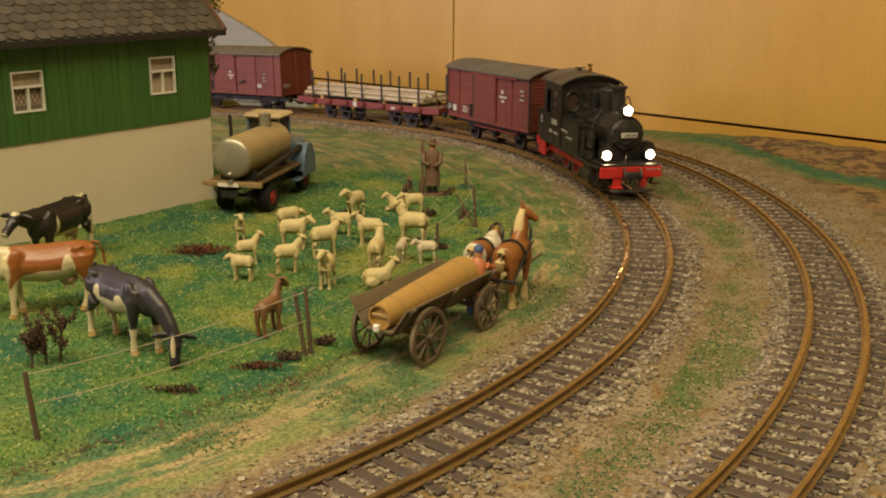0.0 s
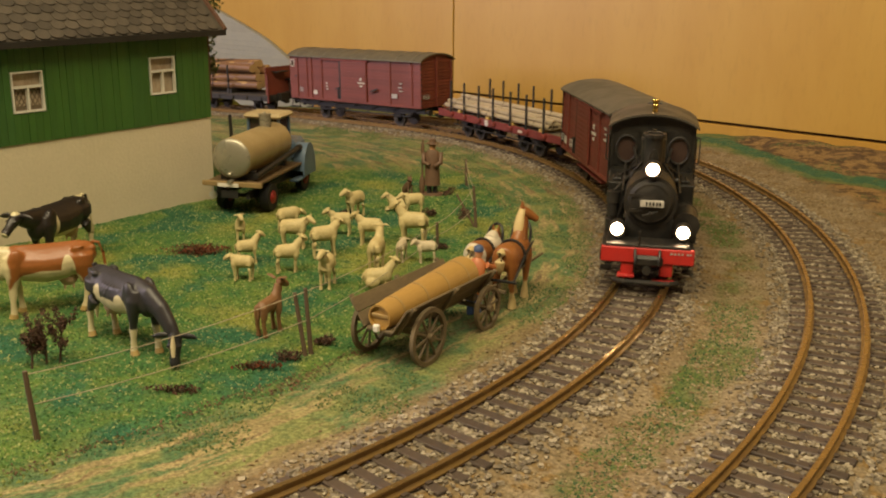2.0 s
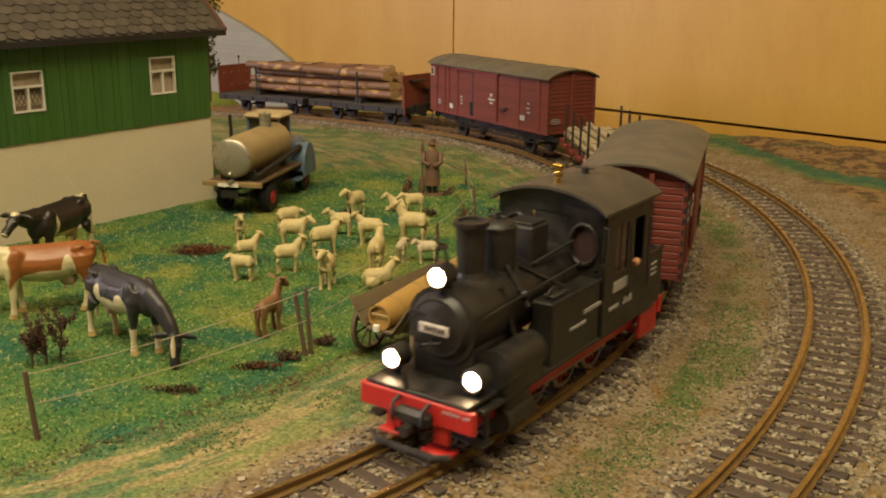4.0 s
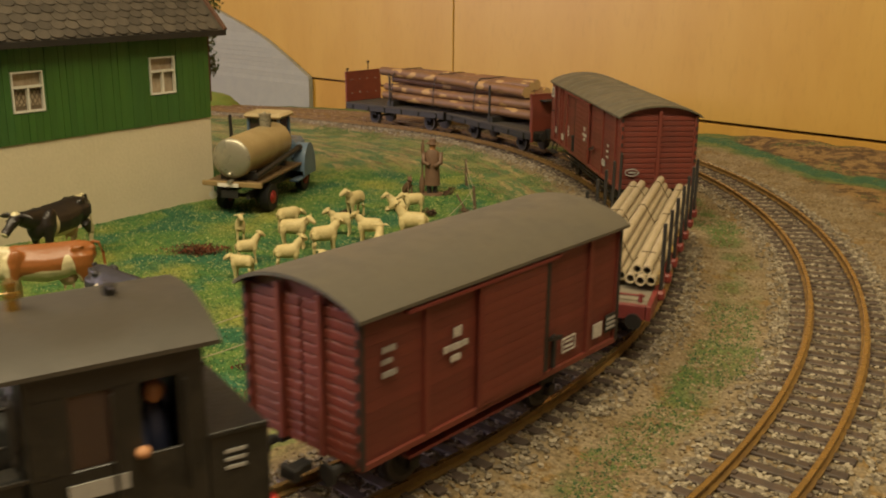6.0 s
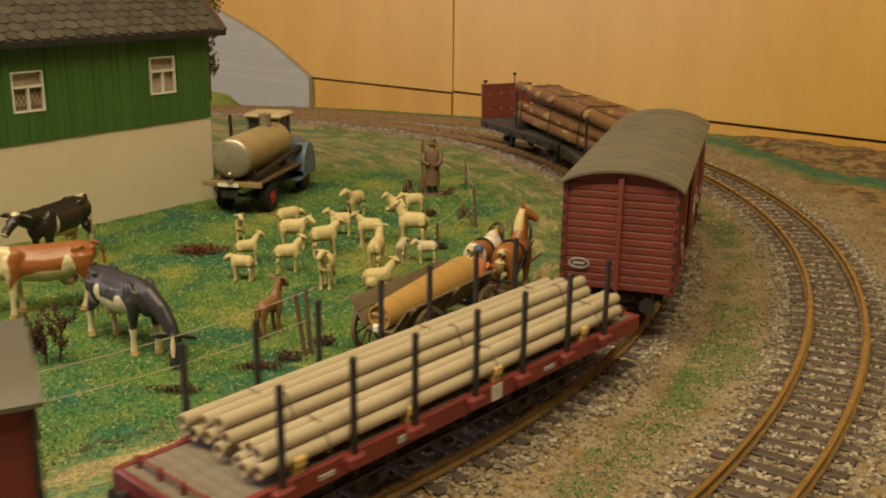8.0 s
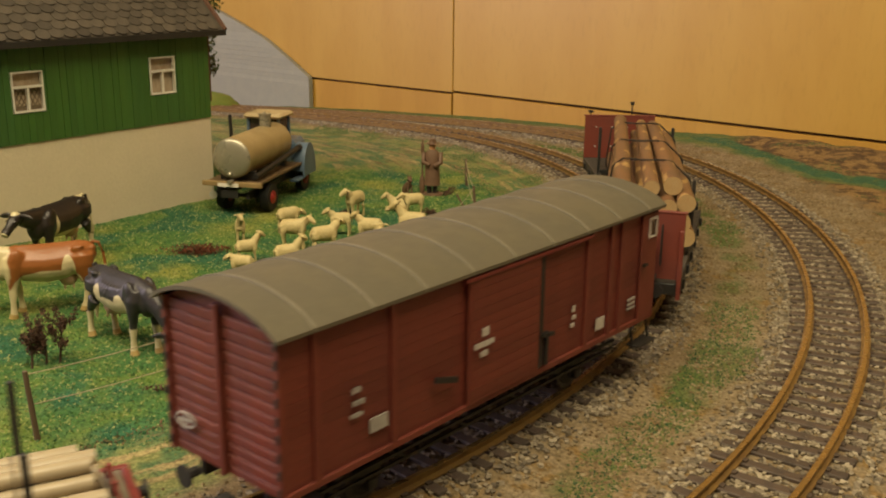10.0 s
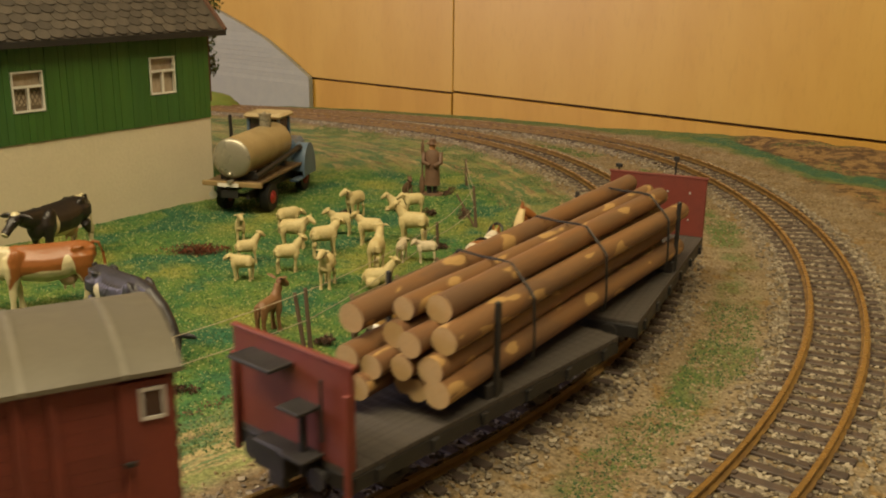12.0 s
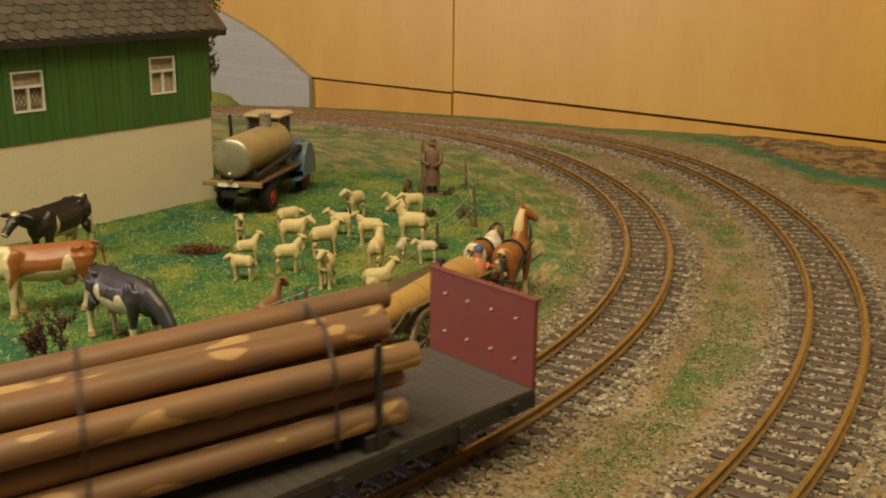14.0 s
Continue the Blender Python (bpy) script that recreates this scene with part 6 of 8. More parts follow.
def cart_wheel(parent, x, y, r):
    t = part("wheel", cyl(bm_new(), 0.0024, 0.0024, 0.0070, Matrix.Translation((x, y, r)) @ pose(0, 0, 0, 90), 14), M_CART, parent, smooth=True)
    bm = bm_new()
    n = 30
    for k in range(n):
        a, b = 2 * math.pi * k / n, 2 * math.pi * (k + 1) / n
        q = []
        for ang in (a, b):
            for rr in (r, r * 0.84):
                for w in (-0.0013, 0.0013):
                    q.append(bm.verts.new((x + rr * math.cos(ang), y + w, r + rr * math.sin(ang))))
        for f in ((0, 1, 5, 4), (2, 6, 7, 3), (0, 4, 6, 2), (1, 3, 7, 5)):
            bm.faces.new([q[i] for i in f])
    part("rim", bm, M_CART, t)
    for k in range(10):
        a = 2 * math.pi * (k + 0.3) / 10
        bm = bm_new()
        rod(bm, (x + 0.002 * math.cos(a), y, r + 0.002 * math.sin(a)), (x + r * 0.86 * math.cos(a), y, r + r * 0.86 * math.sin(a)), 0.0008, seg=6)
        part("spoke", bm, M_CART, t)


def build_cart():
    t = thing("hay_cart", "weathered wooden cart with spoked wheels on the dirt path", "cart", pose(-0.0260, 0.5560, GROUND, 0, 0, 57))
    for x, y, r in ((0.0, -0.0215, 0.0180), (0.0, 0.0215, 0.0180), (0.071, -0.0200, 0.0150), (0.071, 0.0200, 0.0150)):
        cart_wheel(t, x, y, r)
    bm = bm_new()
    rod(bm, (0, -0.024, 0.018), (0, 0.024, 0.018), 0.0016)
    rod(bm, (0.071, -0.022, 0.015), (0.071, 0.022, 0.015), 0.0016)
    bar(bm, (-0.012, 0, 0.0185), (0.100, 0, 0.0185), 0.004, 0.003)
    for x in (0.0, 0.071):
        box(bm, 0.005, 0.022, 0.005, pose(x, 0, 0.0205), 0.0006)
    part("undercarriage", bm, M_CART, t)
    bm = bm_new()
    box(bm, 0.098, 0.0190, 0.0020, pose(0.029, 0, 0.0235), 0.0004)
    part("cart_floor", bm, M_CART, t)
    for s in (-1, 1):
        tilt = Matrix.Translation((0.029, s * 0.0100, 0.0240)) @ pose(0, 0, 0, s * -34)
        for k in range(2):
            bm = bm_new()
            box(bm, 0.100, 0.0014, 0.0092, tilt @ pose(0, 0, 0.0048 + 0.0095 * k), 0.0003)
            part("side_board", bm, M_CART, t)
        for x in (-0.018, 0.034, 0.086):
            bm = bm_new()
            box(bm, 0.0026, 0.0024, 0.0215, tilt @ pose((x - 0.034) * 0.88, s * 0.0016, 0.0104), 0.0003)
            part("side_stake", bm, M_CART, t)
    bm = bm_new()
    rod(bm, (0.095, -0.006, 0.0180), (0.165, -0.010, 0.0280), 0.0010)
    rod(bm, (0.095, 0.006, 0.0180), (0.165, 0.010, 0.0280), 0.0010)
    bar(bm, (0.098, -0.018, 0.0180), (0.098, 0.018, 0.0180), 0.0016, 0.0020)
    part("shaft", bm, M_CART, t)
    # the barrel lies in the trough
    b = thing("barrel", "long ochre wooden barrel with hoops lying in cart", "barrel", pose(-0.0260, 0.5560, GROUND, 0, 0, 57))
    n, bm = 24, bm_new()
    rings = []
    for i in range(9):
        f = i / 8
        x = -0.0200 + 0.0930 * f
        rr = 0.0078 + 0.0040 * f ** 0.75
        rings.append([bm.verts.new((x, rr * math.cos(2 * math.pi * k / n), 0.0315 + 0.0030 * f + rr * math.sin(2 * math.pi * k / n))) for k in range(n)])
    for p, q in zip(rings, rings[1:]):
        for k in range(n):
            bm.faces.new((p[k], p[(k + 1) % n], q[(k + 1) % n], q[k]))
    for ring, dx in ((rings[0], 0.0016), (rings[-1], -0.0016)):
        zc = 0.0315 if dx > 0 else 0.0345
        inner = [bm.verts.new((v.co.x, v.co.y * 0.86, zc + (v.co.z - zc) * 0.86)) for v in ring]
        deep = [bm.verts.new((v.co.x + dx, v.co.y, v.co.z)) for v in inner]
        for k in range(n):
            j = (k + 1) % n
            bm.faces.new((ring[k], ring[j], inner[j], inner[k]))
            bm.faces.new((inner[k], inner[j], deep[j], deep[k]))
        bm.faces.new(deep)
    part("barrel_shell", bm, M_BARREL, b, smooth=True)
    for x in (-0.006, 0.018, 0.040, 0.062):
        f = (x + 0.02) / 0.093
        bm = bm_new()
        rr = 0.0078 + 0.0040 * f ** 0.75 + 0.0002
        cyl(bm, rr, rr, 0.0018, Matrix.Translation((x, 0, 0.0315 + 0.0030 * f)) @ pose(0, 0, 0, 0, 90, 0), 28)
        part("hoop", bm, M_HOOP, b, smooth=True)
    bm = bm_new()
    box(bm, 0.0030, 0.0042, 0.0048, pose(-0.0205, 0.0015, 0.0248), 0.0008)
    part("white_tap", bm, M_WINWHITE, b, "white tap")
    bm = bm_new()
    box(bm, 0.0012, 0.0120, 0.0020, pose(-0.0190, 0.0, 0.0325), 0.0003)
    part("end_batten", bm, M_HOOP, b)


build_cart()


# ---- animals and figures, all painted toys ----
def coat(name, base, light, patches, rough=0.4, wobble=0.10, freq=90):
    """Glossy painted hide: a base coat and light patches, each (centre, radii) in the animal's own space."""
    mt, nt, bs = shader(name)
    vec = coords(nt)
    wob = math_node(nt, "MULTIPLY_ADD", noise_tex(nt, freq, 2, 0.5, vec), 2 * wobble, -wobble)
    mask = None
    for c, r in patches:
        mp = nt.nodes.new("ShaderNodeMapping")
        mp.inputs["Scale"].default_value = tuple(1 / q for q in r)
        mp.inputs["Location"].default_value = tuple(-p / q for p, q in zip(c, r))
        nt.links.new(vec, mp.inputs["Vector"])
        ln = nt.nodes.new("ShaderNodeVectorMath")
        ln.operation = "LENGTH"
        nt.links.new(mp.outputs[0], ln.inputs[0])
        one = smooth_step(nt, math_node(nt, "SUBTRACT", math_node(nt, "ADD", ln.outputs["Value"], wob if r[2] < 0.1 else math_node(nt, "MULTIPLY", wob, 0.05)), 1.0),
                          0.03 if r[2] < 0.1 else 0.003, -0.03 if r[2] < 0.1 else -0.003)
        mask = one if mask is None else math_node(nt, "MAXIMUM", mask, one)
    col = mix(nt, mask, base, light) if mask is not None else mix(nt, 0.0, base, base)
    fine = noise_tex(nt, 420, 3, 0.6, vec)
    col = mix(nt, math_node(nt, "MULTIPLY", fine, 0.28), col, scaled(base, 0.6))
    nt.links.new(col, bs.inputs["Base Color"])
    nt.links.new(math_node(nt, "MULTIPLY_ADD", fine, 0.2, rough - 0.1), bs.inputs["Roughness"])
    bp = nt.nodes.new("ShaderNodeBump")
    bp.inputs["Strength"].default_value, bp.inputs["Distance"].default_value = 0.3, 0.0008
    nt.links.new(noise_tex(nt, 260, 3, 0.6, vec), bp.inputs["Height"])
    nt.links.new(bp.outputs[0], bs.inputs["Normal"])
    return mt


def moulded(ob, voxel, rounds=4):
    """Melts overlapping volumes of a mesh into one moulded skin."""
    rm = ob.modifiers.new("skin", "REMESH")
    rm.mode, rm.voxel_size, rm.use_smooth_shade = "VOXEL", voxel, True
    sm = ob.modifiers.new("soften", "SMOOTH")
    sm.factor, sm.iterations = 0.5, rounds
    return ob


M_BONE = mat("cream_leg_paint", (0.60, 0.50, 0.30), 0.45, var=0.15)
M_HOOF = mat("tan_hoof", (0.42, 0.29, 0.10), 0.5, var=0.2)
M_UDDER = mat("pink_udder", (0.52, 0.34, 0.22), 0.5, var=0.15)
CREAM = (0.63, 0.55, 0.33)
SOCKS = ((0, 0, -0.30), (1, 1, 0.3185))
M_COWDARK = coat("dark_cow_hide", (0.026, 0.023, 0.025), CREAM, (SOCKS, ((-0.002, 0, 0.0200), (0.021, 0.03, 0.0155)), ((-0.0150, 0, 0.031), (0.0050, 0.03, 0.0110)), ((0.010, 0, 0.031), (0.006, 0.03, 0.0085)), ((-0.038, 0, 0.022), (0.005, 0.03, 0.015))), 0.42)
M_COWBROWN = coat("brown_cow_hide", (0.27, 0.092, 0.022), CREAM, (SOCKS, ((0.060, 0, 0.040), (0.0385, 0.05, 0.060)), ((-0.001, 0, 0.0190), (0.026, 0.03, 0.0150)), ((-0.0150, 0, 0.031), (0.0050, 0.03, 0.0115)), ((-0.040, 0, 0.012), (0.008, 0.03, 0.020))), 0.38)
M_COWPIED = coat("pied_cow_hide", (0.017, 0.012, 0.010), CREAM, (SOCKS, ((-0.0300, 0, 0.0515), (0.0080, 0.0055, 0.0045)), ((0.0135, 0, 0.0330), (0.0016, 0.03, 0.0110)), ((-0.037, 0, 0.018), (0.0085, 0.03, 0.026)), ((0.0, 0, 0.0200), (0.022, 0.03, 0.0085)),
                                           ((0.0485, 0, 0.0545), (0.0050, 0.004, 0.0050)), ((0.0655, 0, 0.0375), (0.0040, 0.006, 0.0040))), 0.42)
M_WOOL = mat("cream_wool", (0.60, 0.49, 0.24), 0.6, var=0.25, coarse=190, fine=700, bump=1.0, other=(0.50, 0.38, 0.16))
M_LAMBGREY = mat("greyish_wool", (0.62, 0.52, 0.35), 0.6, var=0.22, coarse=170, bump=0.8, other=(0.48, 0.38, 0.23))
M_MANE = mat("cream_mane", (0.56, 0.42, 0.19), 0.55, var=0.2)
M_HORSE = coat("chestnut_horse_hide", (0.25, 0.092, 0.022), (0.55, 0.42, 0.20), (((0, 0, -0.30), (1, 1, 0.3130)),), 0.36)
M_HORSE2 = coat("pied_horse_hide", (0.25, 0.095, 0.024), (0.62, 0.56, 0.44), (((0.004, 0, 0.045), (0.010, 0.03, 0.016)), ((-0.026, 0, 0.040), (0.008, 0.03, 0.012)), ((0, 0, -0.30), (1, 1, 0.318))), 0.4)
M_CALF = mat("brown_calf_paint", (0.23, 0.115, 0.048), 0.55, var=0.3, coarse=60)
M_HARNESS = mat("black_harness", (0.015, 0.014, 0.014), 0.5)
M_FIGBROWN = mat("brown_painted_figurine", (0.17, 0.095, 0.055), 0.6, var=0.3, coarse=150)


def build_cow(label, m, hide, grazing, step=(0.004, -0.003, 0.003, -0.005)):
    """x forward, z up from the hooves; a grazing cow lowers and turns its head."""
    t = thing("toy_cow", label, "cow", m, group="cows on the meadow")
    bm = bm_new()
    trunk = [(-0.0340, 0.0430, 0.0040, 0.0050), (-0.0310, 0.0420, 0.0082, 0.0076), (-0.0240, 0.0395, 0.0100, 0.0104), (-0.0120, 0.0370, 0.0112, 0.0125), (0.0000, 0.0362, 0.0118, 0.0132),
             (0.0120, 0.0370, 0.0108, 0.0126), (0.0210, 0.0390, 0.0088, 0.0112), (0.0280, 0.0400, 0.0060, 0.0084)]
    tube(bm, [((x, 0, z), w, h) for x, z, w, h in trunk], 20)
    for v in bm.verts:
        v.co.y *= 1 - 0.40 * min(1.0, max(0.0, v.co.z - 0.0390) / 0.0105)
        v.co.z -= 0.0018 * math.exp(-((v.co.x + 0.010) / 0.014) ** 2) * (v.co.z < 0.034)
    tube(bm, [((-0.0330, 0, 0.0455), 0.0016, 0.0016), ((-0.0240, 0, 0.0482), 0.0018, 0.0018), ((0.0, 0, 0.0480), 0.0018, 0.0018), ((0.0160, 0, 0.0484), 0.0024, 0.0020), ((0.0260, 0, 0.0462), 0.0026, 0.0024)], 10)
    ball(bm, 0.0060, 0.0066, 0.0085, pose(0.0275, 0, 0.0345))
    for s in (-1, 1):
        ball(bm, 0.0036, 0.0022, 0.0026, pose(-0.0215, s * 0.0072, 0.0458))
        ball(bm, 0.0026, 0.0018, 0.0026, pose(-0.0325, s * 0.0040, 0.0445))
        ball(bm, 0.0060, 0.0030, 0.0090, pose(0.0185, s * 0.0074, 0.0400, 0, -14))
        rod(bm, (-0.0215, s * 0.0072, 0.0458), (-0.0325, s * 0.0042, 0.0445), 0.0014)
        for k in range(7 if grazing else 0):
            x = -0.0100 + 0.0034 * k
            w, h = 0.0108 - 0.0004 * abs(k - 3), 0.0122
            pts = [(x - 0.0022 * q, s * w * math.cos(0.55 - 0.24 * q), 0.0364 + h * math.sin(0.55 - 0.24 * q)) for q in range(6)]
            for a, b in zip(pts, pts[1:]):
                rod(bm, a, b, 0.0013, seg=6)
    lower = []
    for i, (sx, s) in enumerate(((1, 1), (1, -1), (-1, 1), (-1, -1))):
        y, d = s * 0.0066, step[i]
        if sx > 0:
            x = 0.0205
            tube(bm, [((x, y * 0.9, 0.0440), 0.0030, 0.0052), ((x, y * 1.05, 0.0370), 0.0040, 0.0068), ((x + d * 0.2, y * 1.05, 0.0290), 0.0034, 0.0050), ((x + d * 0.5, y, 0.0220), 0.0025, 0.0031), ((x + d * 0.6, y, 0.0180), 0.0024, 0.0027)], 14)
            lower.append([((x + d * 0.55, y, 0.0205), 0.0022, 0.0026), ((x + d * 0.65, y, 0.0175), 0.0025, 0.0028), ((x + d * 0.85, y, 0.0110), 0.0017, 0.0018), ((x + d * 0.95, y, 0.0055), 0.0019, 0.0021), ((x + d, y, 0.0030), 0.0023, 0.0025)])
        else:
            x = -0.0255
            tube(bm, [((x + 0.002, y * 0.8, 0.0465), 0.0030, 0.0050), ((x + 0.001, y * 1.05, 0.0410), 0.0044, 0.0084), ((x + 0.001, y * 1.08, 0.0340), 0.0046, 0.0080), ((x, y * 1.05, 0.0275), 0.0036, 0.0056), ((x - 0.0025 + d * 0.5, y, 0.0215), 0.0025, 0.0036), ((x - 0.0040 + d * 0.6, y, 0.0178), 0.0023, 0.0028)], 14)
            lower.append([((x - 0.0030 + d * 0.55, y, 0.0205), 0.0022, 0.0030), ((x - 0.0042 + d * 0.65, y, 0.0175), 0.0024, 0.0028), ((x - 0.0036 + d * 0.8, y, 0.0110), 0.0017, 0.0019), ((x - 0.0032 + d * 0.95, y, 0.0055), 0.0019, 0.0021), ((x - 0.0026 + d, y, 0.0030), 0.0023, 0.0026)])
    if grazing:
        tube(bm, [((0.0180, 0, 0.0410), 0.0066, 0.0086), ((0.0290, 0, 0.0395), 0.0056, 0.0082), ((0.0400, 0.0005, 0.0335), 0.0048, 0.0068), ((0.0480, 0.0010, 0.0245), 0.0042, 0.0054), ((0.0520, 0.0010, 0.0190), 0.0036, 0.0040)], 16)
        hp, hq, side, brow = Vector((0.0525, 0.0010, 0.0200)), Vector((0.0565, -0.0030, 0.0020)), Vector((0.78, 0.62, 0.0)), Vector((0.55, -0.72, 0.42))
    else:
        tube(bm, [((0.0180, 0, 0.0410), 0.0066, 0.0088), ((0.0290, 0, 0.0425), 0.0056, 0.0084), ((0.0390, 0, 0.0450), 0.0045, 0.0064), ((0.0460, 0, 0.0475), 0.0038, 0.0050)], 16)
        hp, hq, side, brow = Vector((0.0470, 0, 0.0490)), Vector((0.0625, 0, 0.0385)), Vector((0, 1, 0)), Vector((0.55, 0, 0.83))
    moulded(part("body", bm, hide, t), 0.0007, 14)
    d = hq - hp
    bm = bm_new()
    tube(bm, [(hp - d * 0.14, 0.0024, 0.0024), (hp, 0.0044, 0.0042), (hp + d * 0.30, 0.0042, 0.0044), (hp + d * 0.62, 0.0030, 0.0034), (hp + d * 0.90, 0.0034, 0.0032), (hp + d * 1.02, 0.0024, 0.0022)], 14)
    ball(bm, 0.0026, 0.0026, 0.0022, Matrix.Translation(hp + brow * 0.0026))
    for s in (-1, 1):
        ball(bm, 0.0012, 0.0012, 0.0012, Matrix.Translation(hp + d * 0.34 + side * s * 0.0036 + brow * 0.0018))
    head = moulded(part("head", bm, M_HARNESS if grazing else hide, t), 0.0006, 3)
    if grazing:
        bm = bm_new()
        tube(bm, [(hp + d * 0.02 + brow * 0.0042, 0.0008, 0.0010), (hp + d * 0.35 + brow * 0.0040, 0.0017, 0.0013), (hp + d * 0.70 + brow * 0.0030, 0.0012, 0.0010)], 8)
        part("blaze", bm, M_BONE, head, "white blaze", smooth=True)
    for s in (-1, 1):
        bm = bm_new()
        p = hp + side * s * 0.0030 + brow * 0.0006
        tube(bm, [(p, 0.0010, 0.0012), (p + side * s * 0.0042 + Vector((0, 0, 0.0004)), 0.0014, 0.0021), (p + side * s * 0.0080 - Vector((0, 0, 0.0004)), 0.0012, 0.0018), (p + side * s * 0.0108 - Vector((0, 0, 0.0010)), 0.0004, 0.0005)], 8)
        part("ear", bm, hide if not grazing else M_HARNESS, head, smooth=True)
    for st in lower:
        bm = bm_new()
        tube(bm, st, 12)
        part("leg", bm, hide, t, smooth=True)
        bm = bm_new()
        c = st[-1][0]
        tube(bm, [((c[0], c[1], 0.0032), 0.0023, 0.0026), ((c[0] + 0.0007, c[1], 0.0), 0.0027, 0.0034)], 12)
        part("hoof", bm, M_HOOF, t, "tan hoof", smooth=True)
    bm = bm_new()
    ball(bm, 0.0070, 0.0056, 0.0062, pose(-0.0150, 0, 0.0240), 14, 9)
    for a in (-1, 1):
        for b in (-1, 1):
            rod(bm, (-0.0150 + a * 0.0027, b * 0.0024, 0.0210), (-0.0150 + a * 0.0029, b * 0.0027, 0.0160), 0.0009, seg=6)
    moulded(part("udder", bm, M_UDDER, t, "pink udder"), 0.0006, 2)
    bm = bm_new()
    tube(bm, [((-0.0325, 0, 0.0480), 0.0012, 0.0014), ((-0.0370, 0.001, 0.0470), 0.0011, 0.0012), ((-0.0395, 0.002, 0.0400), 0.0010, 0.0010), ((-0.0405, 0.002, 0.0260), 0.0009, 0.0009), ((-0.0405, 0.002, 0.0180), 0.0020, 0.0018), ((-0.0400, 0.002, 0.0090), 0.0007, 0.0006)], 8)
    part("tail", bm, hide, t, smooth=True)
    return t


def stood(x, y, rz, k=1.0):
    return pose(x, y, GROUND + 0.0006, 0, 0, rz) @ Matrix.Diagonal((k, k, k, 1))


build_cow("glossy black and white toy cow grazing with lowered head", stood(-0.1945, 0.5690, -41, 0.96), M_COWDARK, True)
build_cow("brown toy cow with cream shoulders, belly and legs", stood(-0.2672, 0.6290, 205, 0.96), M_COWBROWN, False, (0.002, -0.004, 0.004, -0.003))
build_cow("black and white pied toy cow beside the house wall", stood(-0.3000, 0.7400, 256, 1.0), M_COWPIED, False, (0.003, -0.002, -0.003, 0.003))


def build_calf():
    t = thing("toy_calf", "small brown toy calf standing near the fence", "calf", stood(-0.1108, 0.5950, 62, 1.0))
    bm = bm_new()
    tube(bm, [((-0.0105, 0, 0.0178), 0.0024, 0.0030), ((-0.0080, 0, 0.0180), 0.0042, 0.0050), ((0.0, 0, 0.0190), 0.0042, 0.0050), ((0.0070, 0, 0.0205), 0.0038, 0.0048), ((0.0095, 0, 0.0225), 0.0024, 0.0030)], 12)
    tube(bm, [((0.0055, 0, 0.0210), 0.0034, 0.0042), ((0.0085, 0, 0.0260), 0.0027, 0.0034), ((0.0100, 0, 0.0300), 0.0027, 0.0030)], 10)
    low = []
    for x, y in ((0.0070, 0.0030), (0.0055, -0.0030), (-0.0085, 0.0030), (-0.0095, -0.0030)):
        tube(bm, [((x, y * 0.9, 0.0200), 0.0020, 0.0030), ((x, y, 0.0150), 0.0021, 0.0030), ((x - 0.0006, y, 0.0105), 0.0016, 0.0019)], 10)
        low.append([((x - 0.0005, y, 0.0118), 0.0014, 0.0017), ((x - 0.0008, y, 0.0080), 0.0013, 0.0014), ((x, y, 0.0030), 0.0012, 0.0013), ((x + 0.0006, y, 0.0), 0.0017, 0.0021)])
    moulded(part("body", bm, M_CALF, t), 0.0005, 3)
    bm = bm_new()
    tube(bm, [((0.0085, -0.0010, 0.0325), 0.0022, 0.0022), ((0.0105, -0.0012, 0.0318), 0.0032, 0.0032), ((0.0135, -0.0014, 0.0300), 0.0026, 0.0027), ((0.0168, -0.0016, 0.0280), 0.0019, 0.0019), ((0.0178, -0.0016, 0.0275), 0.0012, 0.0012)], 12)
    head = moulded(part("head", bm, M_CALF, t), 0.0005, 2)
    for s in (-1, 1):
        bm = bm_new()
        tube(bm, [((0.0095, s * 0.0020, 0.0335), 0.0010, 0.0010), ((0.0090, s * 0.0052, 0.0352), 0.0018, 0.0009), ((0.0088, s * 0.0080, 0.0356), 0.0004, 0.0004)], 6)
        part("ear", bm, M_CALF, head, smooth=True)
    for st in low:
        bm = bm_new()
        tube(bm, st, 10)
        part("leg", bm, M_CALF, t, smooth=True)
    bm = bm_new()
    rod(bm, (-0.0105, 0, 0.0205), (-0.0125, 0, 0.0120), 0.0007, 0.0005)
    part("tail", bm, M_CALF, t)


build_calf()


